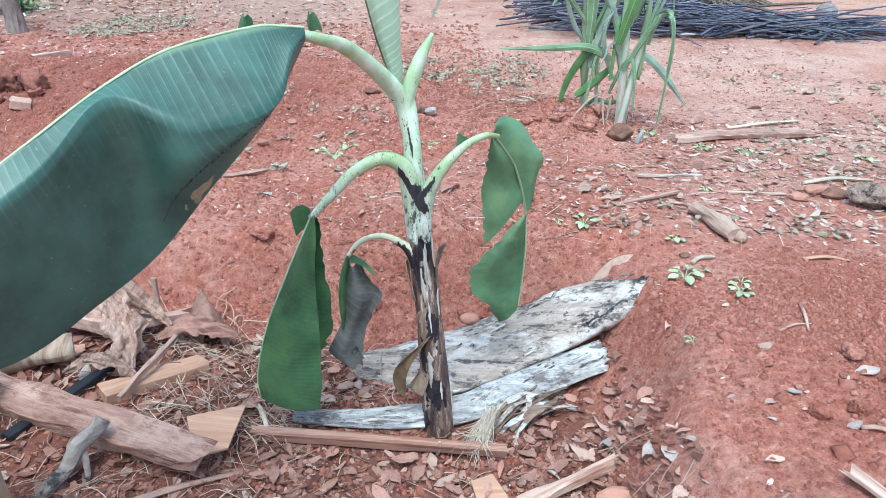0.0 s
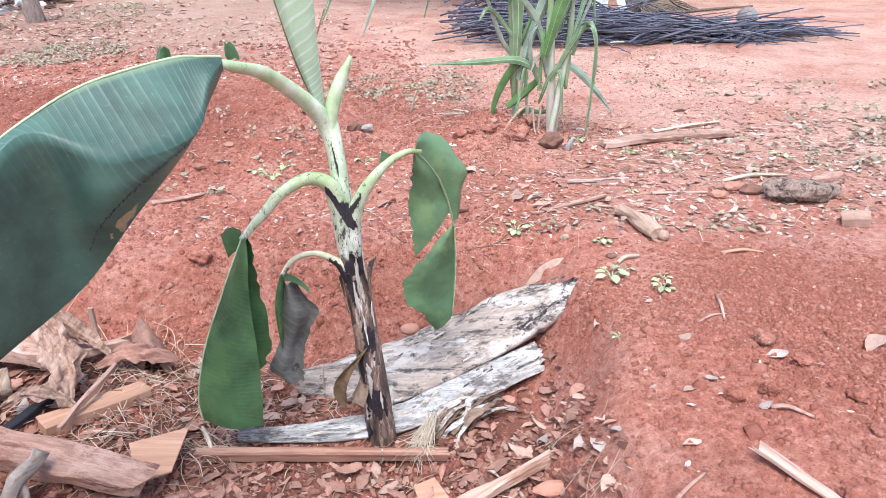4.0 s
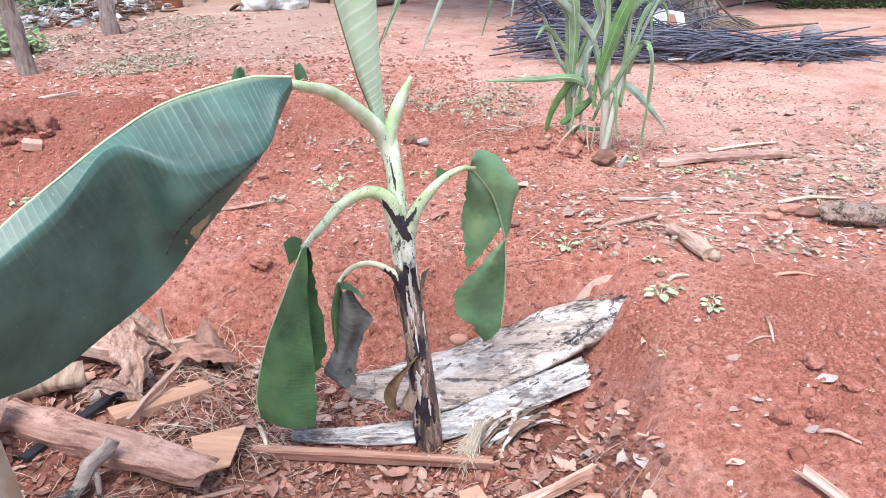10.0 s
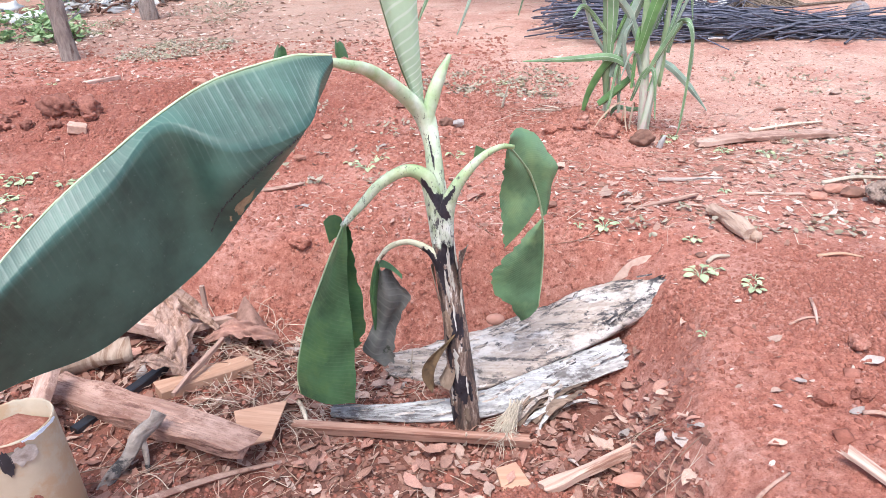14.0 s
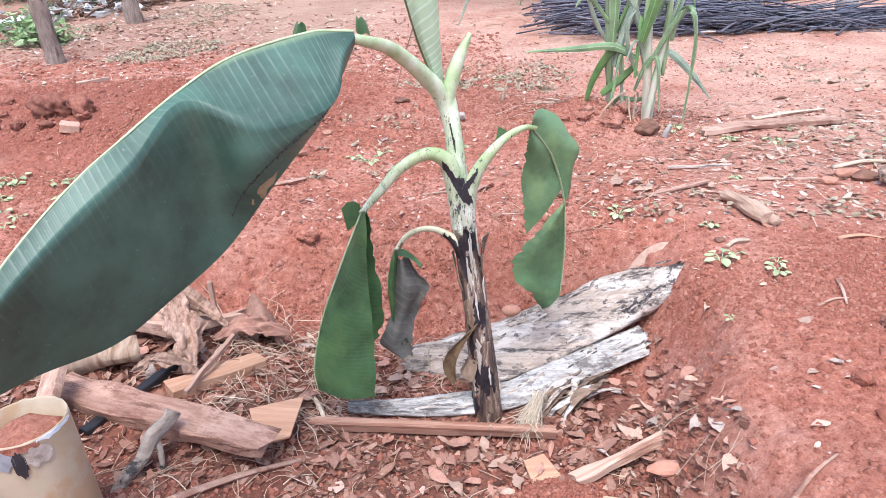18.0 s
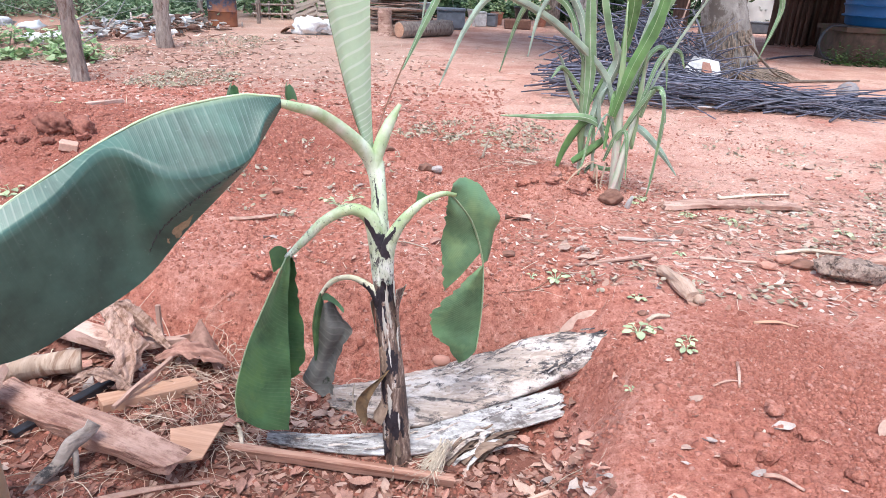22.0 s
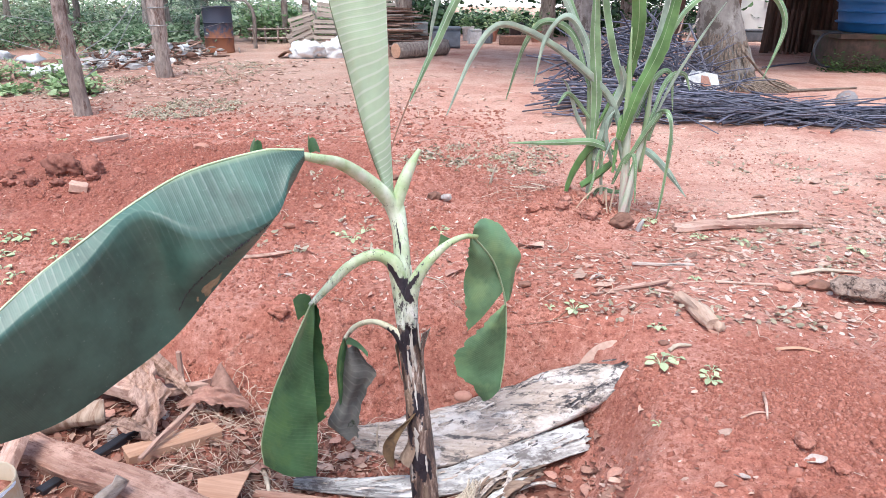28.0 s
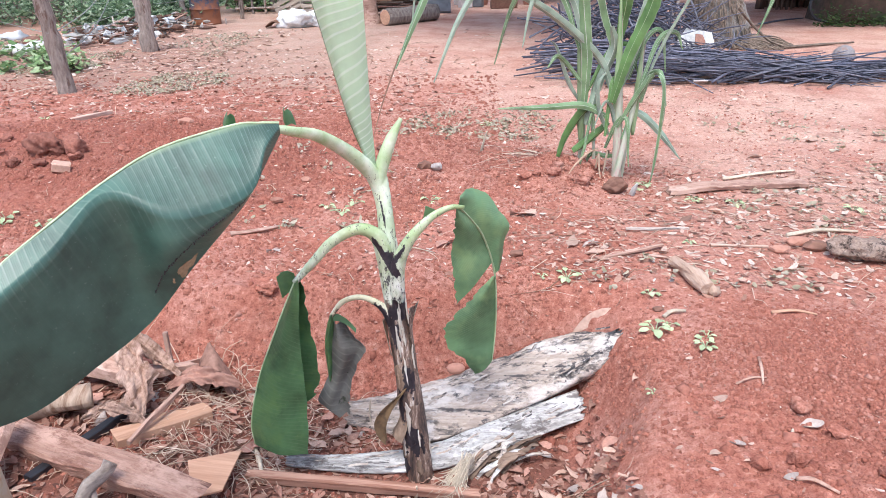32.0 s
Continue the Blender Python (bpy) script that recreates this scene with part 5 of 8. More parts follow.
# round grey stick that points towards the camera
s = Shape()
tube(s, [(-1.13, 1.33, -0.29), (-1.09, 1.40, -0.235), (-1.055, 1.44, -0.205), (-1.03, 1.49, -0.16), (-0.995, 1.53, -0.14), (-0.982, 1.552, -0.118)], [0.015, 0.022, 0.019, 0.025, 0.022, 0.024], 16, 9, 1, 0.7)
st = thing("forked_stick", (-1.15, 1.42, -0.22), "thick grey dead branch with a blackened side", "branch")
DEADLIMB = simple("dead_limb", (0.17, 0.13, 0.11), (0.52, 0.44, 0.39), 45, 0.95, (0.5, 0.5, 1), 1.0, distance=0.01, spots=(0.05, 0.045, 0.045), rare=0.0, vary=0.05)
part("limb", s, DEADLIMB, st, shift=(-1.15, 1.42, -0.22))
s = Shape()
tube(s, [(-1.02, 1.49, -0.165), (-1.005, 1.465, -0.215), (-1.0, 1.44, -0.26)], [0.011, 0.009, 0.006], 8, 5, 1, 0.6)
part("side_limb", s, DEADLIMB, st, shift=(-1.15, 1.42, -0.22))

# plastic pipe at the pit's edge
pipe_at = Vector((-1.145, 1.185, -0.26))
pipe = thing("plastic_pipe", pipe_at, "wide stained cream plastic pipe standing on end, soil on its rim", "pipe", tilt=(0, -2))
s = Shape()
n = 40
secs = []
for r, z in ((0.104, 0.0), (0.103, 0.18), (0.100, 0.395), (0.098, 0.402), (0.094, 0.398), (0.093, 0.20)):
    secs.append([(r * math.cos(2 * math.pi * k / n), r * math.sin(2 * math.pi * k / n), z + (0.006 * noise.noise((k * 0.8, 1, 1)) if z > 0.3 else 0)) for k in range(n)])
beam(s, secs)
part("pipe_wall", s, PIPE, pipe)


fill = Shape()
lump(fill, (-0.015, 0.01, 0.345), (0.078, 0.078, 0.045), 0.5, 3.0, True, 4.0)
part("soil_fill", fill, SOIL, pipe, "red soil heaped in the pipe's mouth")


def pipe_patch(name, a0, a1, z0, z1, material, label, seed):
    """A thin irregular stain that follows the pipe's wall."""
    rows = []
    for i in range(9):
        t = i / 8
        mid, half = (z0 + z1) / 2, (z1 - z0) / 2 * (math.sin(math.pi * (0.08 + 0.84 * t)) ** 0.5) * (1 + 0.6 * noise.noise((t * 5, seed, 1)))
        a = a0 + (a1 - a0) * t
        rows.append([Vector((0.1045 * math.cos(a), 0.1045 * math.sin(a), mid + half * q + 0.006 * noise.noise((t * 6, q * 3, seed)))) for q in (-1, -0.4, 0.4, 1)])
    part(name, sheet(Shape(), rows, 0.001), material, pipe, label)


CRUST = simple("blue_white_crust", (0.46, 0.52, 0.62), (0.78, 0.82, 0.88), 60, 0.8, relief=0.8)
BLUESMEAR = simple("blue_grey_paint", (0.22, 0.23, 0.27), (0.46, 0.48, 0.54), 20, 0.6, relief=0.2)
pipe_patch("mud_splash", 5.12, 5.50, 0.185, 0.235, SOIL, "red mud splash", 1.0)
pipe_patch("mud_splash", 4.90, 5.04, 0.225, 0.245, SOIL, "red mud splash", 2.0)
pipe_patch("black_smear", 4.92, 5.20, 0.315, 0.385, BLACK, "black smear below the rim", 3.0)
pipe_patch("grey_smear", 4.2, 4.98, 0.34, 0.392, BLUESMEAR, "bluish grey smear below the rim", 7.0)
pipe_patch("mud_splash", 5.25, 5.40, 0.14, 0.19, SOIL, "red mud splash", 8.0)
pipe_patch("mud_splash", 4.6, 4.85, 0.10, 0.13, SOIL, "red mud splash", 9.0)
pipe_patch("grey_smear", 5.18, 5.75, 0.335, 0.385, WOOD_GREY, "grey smear below the rim", 4.0)
pipe_patch("soil_rim", 3.5, 5.55, 0.378, 0.402, SOIL, "red soil stuck on the rim", 11.0)
pipe_patch("paint_crust", 5.50, 6.5, 0.391, 0.402, CRUST, "bluish white crust on the rim", 12.0)


# ---- clump of sugar cane ----
def ribbon(shape, pts, widths, fold=0.25, steps=7, lean=(0, -1, 0), thick=0.0012, twist=0.0):
    """A strap leaf, keeled along its midrib."""
    path = smooth_path(pts, steps)
    w = along(widths, len(path))
    face = Vector(lean)
    rows = []
    for k, p in enumerate(path):
        d = (path[min(k + 1, len(path) - 1)] - path[max(k - 1, 0)]).normalized()
        side = d.cross(face)
        side = side.normalized() if side.length > 0.05 else Vector((1, 0, 0))
        up = side.cross(d)
        tw = twist * (k / len(path)) + 0.18 * noise.noise((p.x * 7, p.z * 7, 3.0))
        side, up = side * math.cos(tw) + up * math.sin(tw), up * math.cos(tw) - side * math.sin(tw)
        rows.append([p + side * (q * w[k] / 2) + up * (-fold * abs(q) * w[k] / 2) for q in (-1 - 0.12 * noise.noise((k * 0.9, p.x * 5, 1)), -0.5, -0.07, 0.07, 0.5, 1 + 0.12 * noise.noise((k * 0.9, p.x * 5, 7)))])
    return sheet(shape, rows, thick)


def sugar_cane():
    base = Vector((0.95, 4.12, 0.05))
    cane = thing("sugar_cane", base, "clump of young sugar cane with long arching strap leaves", "sugar cane")
    stalks = [([(0.995, 4.06, -0.02), (0.985, 4.08, 0.35), (0.968, 4.10, 0.72), (0.955, 4.10, 1.05)], [0.036, 0.033, 0.027, 0.004]),
              ([(0.965, 4.00, -0.02), (1.02, 4.04, 0.25), (1.09, 4.09, 0.62), (1.09, 4.10, 0.9)], [0.026, 0.022, 0.016, 0.003]),
              ([(0.79, 4.20, 0.0), (0.785, 4.18, 0.3), (0.774, 4.15, 0.64), (0.73, 4.15, 0.98)], [0.018, 0.026, 0.028, 0.003]),
              ([(1.03, 4.13, -0.02), (1.06, 4.14, 0.3), (1.09, 4.14, 0.6), (1.12, 4.14, 0.85)], [0.02, 0.018, 0.014, 0.003]),
              ([(0.87, 4.16, 0.0), (0.86, 4.16, 0.2), (0.83, 4.15, 0.42)], [0.014, 0.013, 0.010])]
    for pts, rad in stalks:
        s = Shape()
        tube(s, pts, [q * 0.78 for q in rad], 10, 7, 1, 0.08)
        part("stalk", s, CANE_STALK, cane, shift=base)
    leaves = [([(0.93, 4.10, 0.40), (0.78, 4.10, 0.473), (0.55, 4.05, 0.475), (0.264, 4.0, 0.478)], [0.03, 0.045, 0.035, 0.006]),
              ([(0.94, 4.12, 0.55), (0.85, 4.11, 0.74), (0.62, 4.09, 0.95), (0.38, 4.07, 1.10), (0.172, 4.05, 1.145), (0.03, 4.02, 0.97), (-0.113, 4.0, 0.634)], [0.03, 0.05, 0.055, 0.05, 0.04, 0.03, 0.006]),
              ([(0.70, 4.15, 1.05), (0.50, 4.10, 1.40), (0.20, 4.03, 1.50), (-0.02, 4.0, 1.36), (-0.18, 3.95, 1.05), (-0.322, 3.9, 0.729)], [0.03, 0.05, 0.05, 0.05, 0.045, 0.008]),
              ([(0.72, 4.13, 1.0), (0.45, 4.08, 1.45), (0.10, 4.0, 1.62), (-0.10, 3.96, 1.45), (-0.18, 3.94, 1.20), (-0.22, 3.92, 0.98)], [0.03, 0.05, 0.05, 0.04, 0.03, 0.006]),
              ([(0.74, 4.13, 0.8), (0.62, 4.11, 1.10), (0.45, 4.10, 1.17), (0.34, 4.10, 1.04), (0.24, 4.10, 0.72)], [0.025, 0.04, 0.04, 0.03, 0.006]),
              ([(0.78, 4.12, 0.72), (0.70, 4.10, 1.05), (0.58, 4.08, 1.20), (0.46, 4.06, 1.08), (0.40, 4.05, 0.82)], [0.025, 0.045, 0.04, 0.03, 0.006]),
              ([(1.10, 4.05, 0.50), (1.142, 4.05, 0.651), (1.20, 4.0, 0.66), (1.225, 3.99, 0.50), (1.205, 4.0, 0.12), (1.18, 4.0, 0.0)], [0.03, 0.04, 0.042, 0.045, 0.035, 0.006]),
              ([(1.05, 4.08, 0.45), (1.128, 4.08, 0.418), (1.25, 4.08, 0.30), (1.37, 4.08, 0.15)], [0.03, 0.045, 0.04, 0.006]),
              ([(1.10, 4.14, 0.9), (1.25, 4.14, 1.25), (1.52, 4.15, 1.40), (1.74, 4.18, 1.33), (1.84, 4.2, 1.15), (1.763, 4.2, 0.856)], [0.02, 0.035, 0.04, 0.04, 0.03, 0.005]),
              ([(1.10, 4.10, 0.55), (1.22, 4.10, 0.85), (1.36, 4.10, 1.12), (1.46, 4.10, 1.29)], [0.014, 0.02, 0.018, 0.006]),
              ([(0.90, 4.14, 0.42), (0.80, 4.12, 0.44), (0.70, 4.10, 0.30), (0.645, 4.08, 0.16)], [0.04, 0.075, 0.08, 0.06]),
              ([(0.94, 4.14, 0.36), (0.88, 4.12, 0.30), (0.78, 4.10, 0.22), (0.73, 4.08, 0.19)], [0.035, 0.055, 0.06, 0.05]),
              ([(0.93, 4.04, 0.50), (1.0, 4.02, 0.78), (1.10, 4.0, 1.05), (1.16, 3.98, 1.38)], [0.035, 0.06, 0.075, 0.06]),
              ([(0.98, 4.06, 0.60), (1.06, 4.04, 0.90), (1.12, 4.02, 1.20), (1.14, 4.0, 1.50)], [0.035, 0.06, 0.06, 0.04]),
              ([(0.96, 4.12, 0.75), (0.88, 4.10, 1.0), (0.80, 4.06, 1.30), (0.76, 4.04, 1.6)], [0.03, 0.06, 0.065, 0.04]),
              ([(0.95, 4.12, 0.8), (0.98, 4.08, 1.1), (0.96, 4.05, 1.35), (0.93, 4.02, 1.6)], [0.03, 0.07, 0.07, 0.04]),
              ([(0.78, 4.12, 0.45), (0.78, 4.10, 0.75), (0.74, 4.08, 1.05), (0.72, 4.06, 1.35)], [0.03, 0.055, 0.06, 0.03]),
              ([(0.80, 4.13, 0.35), (0.86, 4.12, 0.60), (0.93, 4.1, 0.80), (0.90, 4.06, 0.93)], [0.03, 0.05, 0.055, 0.02]),
              ([(0.76, 4.13, 0.6), (0.66, 4.12, 0.72), (0.60, 4.1, 0.76), (0.55, 4.08, 0.70)], [0.02, 0.03, 0.028, 0.006]),
              ([(0.78, 4.15, 0.45), (0.68, 4.14, 0.60), (0.60, 4.13, 0.80), (0.56, 4.12, 0.85)], [0.02, 0.035, 0.03, 0.006]),
              ([(0.98, 4.05, 0.35), (1.06, 4.02, 0.52), (1.14, 4.0, 0.66), (1.10, 3.98, 0.60)], [0.025, 0.04, 0.035, 0.01]),
              ([(0.93, 4.08, 0.30), (0.86, 4.06, 0.45), (0.84, 4.05, 0.60), (0.88, 4.03, 0.68)], [0.02, 0.04, 0.04, 0.01]),
              ([(0.86, 4.13, 0.25), (0.83, 4.10, 0.42), (0.79, 4.08, 0.20), (0.74, 4.06, 0.02)], [0.014, 0.022, 0.016, 0.006]),
              ([(1.0, 4.10, 0.20), (0.96, 4.08, 0.38), (0.90, 4.05, 0.50), (0.83, 4.02, 0.35)], [0.02, 0.03, 0.026, 0.006])]
    for x, y, z0, z1, r0, dx in ((0.975, 4.09, 0.34, 1.15, 0.034, -0.03), (1.075, 4.08, 0.30, 1.0, 0.024, 0.02), (0.778, 4.15, 0.22, 1.1, 0.032, -0.07), (1.075, 4.14, 0.30, 0.95, 0.021, 0.04)):
        s = Shape()
        tube(s, [(x, y, z0), (x + dx * 0.3, y, z0 + (z1 - z0) * 0.4), (x + dx, y, z1)], [r0 * 0.4, r0 * 0.8, r0 * 0.65, r0 * 0.35, 0.003], 10, 8, 0.7, 0.12)
        part("leaf_sheath", s, CANE_SHEATH, cane, "green rolled leaf sheath", shift=base)
    rl = random.Random(6)
    for k, (pts, wd) in enumerate(leaves):
        s = Shape()
        ribbon(s, pts, [q * (1.15 if 11 < k < 18 else 1.0) for q in wd], 0.35 + 0.2 * (k % 3), 9, (rl.uniform(-0.9, 0.9), -1, rl.uniform(-0.3, 0.3)), 0.0012, rl.uniform(-0.9, 0.9))
        part("leaf", s, (CANE_LEAF, CANE_PALE, CANE_LEAF, CANE_PALE)[k % 4] if k not in (10, 11, 12, 15) else CANE_DARK, cane, shift=base)
    rc = random.Random(9)
    for k in range(7):
        x, y, z = rc.uniform(0.76, 1.10), rc.uniform(4.02, 4.2), rc.uniform(0.12, 0.8)
        a, ln, up = rc.uniform(0, 6.283), rc.uniform(0.2, 0.5), rc.uniform(-0.05, 0.45)
        d = Vector((math.cos(a), 0.5 * math.sin(a), 0)) * ln
        s = Shape()
        ribbon(s, [(x, y, z), (x + d.x * 0.4, y + d.y * 0.4, z + up * 0.8), (x + d.x * 0.8, y + d.y * 0.8, z + up * 0.9), (x + d.x, y + d.y, z + up * 0.9 - rc.uniform(0.05, 0.3))], [0.016, 0.030, 0.026, 0.005], 0.3)
        part("leaf", s, (CANE_LEAF, CANE_DARK, CANE_LEAF)[k % 3], cane, shift=base)
    for k in range(3):
        x, y = rc.uniform(0.86, 1.04), rc.uniform(4.02, 4.12)
        g = on_top(x + rc.uniform(-0.22, 0.22), y - rc.uniform(0.02, 0.16), 0.004)
        s = Shape()
        ribbon(s, [(x, y, rc.uniform(0.10, 0.22)), (x + (g.x - x) * 0.5, y + (g.y - y) * 0.5, 0.20), (g.x, g.y, g.z + 0.05), (g.x + (g.x - x) * 0.3, g.y - 0.03, g.z)], [0.010, 0.012, 0.010, 0.005], 0.3)
        part("dead_leaf", s, DEADSTRAP, cane, "dry bleached leaf", shift=base)
    s = Shape()
    ribbon(s, [(-0.30, 3.92, 0.80), (-0.40, 3.90, 0.55), (-0.47, 3.88, 0.33)], [0.010, 0.008, 0.004], 0.2)
    part("leaf_tip", s, STRAW, cane, "dry brown leaf tip", shift=base)


DEADSTRAP = simple("dead_cane_leaf", (0.34, 0.22, 0.15), (0.58, 0.44, 0.33), 30, 0.85, relief=0.3)
CANE_SHEATH = simple("cane_sheath", (0.20, 0.31, 0.14), (0.42, 0.52, 0.32), 30, 0.5, (1, 1, 0.1), 0.3)
CANE_PALE = leaf_mat("cane_leaf_pale", (0.34, 0.44, 0.34), (0.62, 0.68, 0.60), veins=3, stripe=0.1, rough=0.35, trans=0.15, spine=(0.70, 0.75, 0.66), relief=0.1)
CANE_STALK = simple("cane_stalk", (0.36, 0.44, 0.28), (0.66, 0.64, 0.56), 24, 0.6, (1, 1, 0.2), 0.3, spots=(0.50, 0.36, 0.33), vary=0.08)
sugar_cane()


# ---- far side of the yard ----
ROOT = simple("palm_roots", (0.075, 0.05, 0.038), (0.31, 0.24, 0.19), 30, 0.95, relief=0.4)
TWIGS = [simple("dark_stem_blue", (0.06, 0.062, 0.095), (0.17, 0.175, 0.245), 30, 0.7, relief=0.4), simple("dark_stem_grey", (0.085, 0.083, 0.11), (0.24, 0.24, 0.30), 30, 0.75, relief=0.4), simple("dark_stem_deep", (0.04, 0.04, 0.06), (0.12, 0.12, 0.165), 30, 0.7, relief=0.4)]
FAR_PALE = by_island("field_leaves", [(0.0, (0.20, 0.29, 0.17)), (0.5, (0.40, 0.52, 0.34)), (1.0, (0.60, 0.69, 0.52))], 0.6, 0.3, 8)
WEED_FAR = by_island("weed_leaves_far", [(0.0, (0.15, 0.27, 0.10)), (0.5, (0.33, 0.48, 0.23)), (1.0, (0.54, 0.66, 0.40))], 0.6, 0.2, 12)
def rod(a, b, r, bumpy=0.2, bend=0.03, seg=9):
    a, b = Vector(a), Vector(b)
    m = a.lerp(b, 0.5) + Vector((rnd(-bend, bend), rnd(-bend, bend), 0))
    s = Shape()
    return tube(s, [a, a.lerp(m, 0.5), m, m.lerp(b, 0.5), b], [r * 1.15, r, r * 0.97, r * 0.95, r * 0.9], seg, 6, 1, bumpy)


def post(at, top, r, label):
    ob = thing("fence_post", at, label, "post", "fence posts")
    part("trunk", rod(Vector(at) - Vector((0, 0, 0.1)), top, r, 0.35, 0.03, 14), TRUNK, ob, shift=at)
    return ob


fence = [post(on(-4.24, 7.14), (-4.36, 7.12, 1.9), 0.078, "rough leaning fence post of peeled wood"), post(on(-4.81, 10.37), (-4.79, 10.35, 2.3), 0.112, "thick grey upright fence post wrapped with wire"),
         post(on(-8.93, 11.97), (-9.35, 11.9, 2.0), 0.12, "dark fence post of rough wood")]

# rusty drum
drum_at = on(-5.43, 14.35)
drum = thing("oil_drum", drum_at, "rusty blue oil drum, darker at the top", "drum")
n, s = 28, Shape()
rim = [(0.285, 0), (0.29, 0.01), (0.285, 0.03), (0.283, 0.28), (0.293, 0.295), (0.283, 0.31), (0.283, 0.57), (0.293, 0.585), (0.283, 0.60), (0.284, 0.86), (0.292, 0.88), (0.27, 0.885), (0.268, 0.6)]
beam(s, [[(r * math.cos(2 * math.pi * k / n), r * math.sin(2 * math.pi * k / n), z) for k in range(n)] for r, z in rim])
part("shell", s, RUST, drum)
for z in (0.295, 0.585, 0.88):
    part("hoop", tube(Shape(), [(0.290 * math.cos(a * math.pi / 10), 0.290 * math.sin(a * math.pi / 10), z) for a in range(21)], [0.012, 0.012], 6, 2, cap=False), RUST, drum)

# young palm that leans over the drum, bent post, low slat fence
FROND = by_island("dull_palm_leaflets", [(0.0, (0.035, 0.055, 0.045)), (0.6, (0.085, 0.13, 0.10)), (1.0, (0.19, 0.26, 0.20))], 0.6, 0.15, 12)
palmlet_at = on(-5.80, 14.35)
palmlet = thing("young_palm", palmlet_at, "young palm with dull feathery fronds over the oil drum", "palm tree")
crown_at = palmlet_at + Vector((0.0, -0.05, 0.72))
part("trunk", tube(Shape(), [palmlet_at - Vector((0, 0, 0.05)), palmlet_at + Vector((-0.08, -0.02, 0.35)), crown_at], [0.07, 0.055, 0.04], 9, 5, 1, 0.3), TRUNK, palmlet, shift=palmlet_at)
rq = random.Random(17)
for k in range(17):
    a, rise, ln = rq.uniform(0, 6.283), rq.uniform(0.25, 0.85), rq.uniform(0.55, 0.95)
    o = Vector((math.cos(a), math.sin(a) * 0.8, 0))
    spine = smooth_path([crown_at, crown_at + o * ln * 0.35 + Vector((0, 0, rise * 0.6)), crown_at + o * ln * 0.75 + Vector((0, 0, rise * 0.65)), crown_at + o * ln + Vector((0, 0, rise * 0.35))], 8)
    s = tube(Shape(), spine, [0.008, 0.006, 0.003], 4, 1, cap=False)
    for i in range(4, len(spine) - 1):
        d = (spine[i + 1] - spine[i - 1]).normalized()
        cross = d.cross(Vector((0, 0, 1))).normalized()
        for sgn in (-1, 1):
            tip = spine[i] + (cross * sgn * 0.8 + d * 0.6 + Vector((0, 0, rq.uniform(-0.5, 0.1)))).normalized() * rq.uniform(0.12, 0.24)
            w = d * 0.011
            s.add([spine[i] - w * 0.5, spine[i].lerp(tip, 0.4) - w, tip, spine[i].lerp(tip, 0.4) + w], [(0, 1, 2, 3)])
    part("frond", s, FROND, palmlet, shift=palmlet_at, smooth=False)
bent_at = on(-5.02, 15.3)
bent = thing("bent_post", bent_at, "thin bent post with a crossbar beside the drum", "post")
part("upright", tube(Shape(), [bent_at - Vector((0, 0, 0.1)), bent_at + Vector((0.03, 0, 0.5)), bent_at + Vector((0.0, 0, 0.78)), bent_at + Vector((-0.14, 0, 0.98))], [0.045, 0.04, 0.036, 0.03], 8, 6, 1, 0.25), TRUNK, bent, shift=bent_at)
part("crossbar", rod(bent_at + Vector((-0.14, 0, 0.98)), bent_at + Vector((-0.62, -0.05, 0.97)), 0.022, 0.2, 0.01, 7), TRUNK, bent, shift=bent_at)
low_fence_at = on(-5.45, 16.5)
low_fence = thing("slat_fence", low_fence_at, "low fence of grey weathered slats and short posts", "fence")
for k in range(5):
    g = on(-5.45 + 0.29 * k, 16.5 + 0.03 * k)
    part("post", rod(g - Vector((0, 0, 0.05)), g + Vector((0, 0, 0.40)), 0.032, 0.3, 0.01, 7), TRUNK, low_fence, shift=low_fence_at)
for h in (0.12, 0.32):
    part("slat", rod(on(-5.55, 16.46, h), on(-4.2, 16.6, h + 0.02), 0.028, 0.2, 0.02, 6), TRUNK, low_fence, shift=low_fence_at)

# palm trunk with root collar
palm_at = on(3.36, 10.55)
palm = thing("palm_trunk", palm_at, "thick pale palm trunk with a skirt of roots", "palm tree")
s = Shape()
tube(s, [palm_at + Vector(q) for q in ((0.14, 0, -0.1), (0.06, 0, 0.45), (-0.12, 0, 1.2), (-0.22, 0, 2.2), (-0.3, 0, 4.5))], [0.46, 0.35, 0.27, 0.25, 0.23], 22, 8, 1, 0.18)
part("trunk", s, PALM, palm, shift=palm_at)
rp = random.Random(8)
s = Shape()
for k in range(900):
    a, h = rp.uniform(0, 6.283), 0.05 + 0.75 * rp.random() ** 0.8
    r0 = 0.47 - 0.24 * h
    p = palm_at + Vector((0.13 - 0.16 * h + math.cos(a) * r0, math.sin(a) * r0, h))
    o = Vector((math.cos(a + rp.uniform(-0.3, 0.3)), math.sin(a), 0))
    tube(s, [p, p + o * 0.035 + Vector((0, 0, -0.05)), p + o * 0.06 + Vector((0, 0, -0.13))], [0.008, 0.007, 0.003], 4, 2, cap=False)
for k in range(260):
    a, f = rp.gauss(-0.75, 0.55), 0.5 + 0.75 * rp.random()
    p = palm_at + Vector((0.13 + math.cos(a) * 0.44, math.sin(a) * 0.44, 0.12 * rp.random()))
    q = on(p.x + math.cos(a) * 0.45 * f, p.y + math.sin(a) * 0.45 * f, 0.012)
    tube(s, [p, p.lerp(q, 0.5) + Vector((rp.gauss(0, 0.04), rp.gauss(0, 0.04), 0.03)), q], [0.010, 0.008, 0.004], 4, 3, cap=False)
part("root_skirt", s, ROOT, palm, "skirt of short brown roots", shift=palm_at)
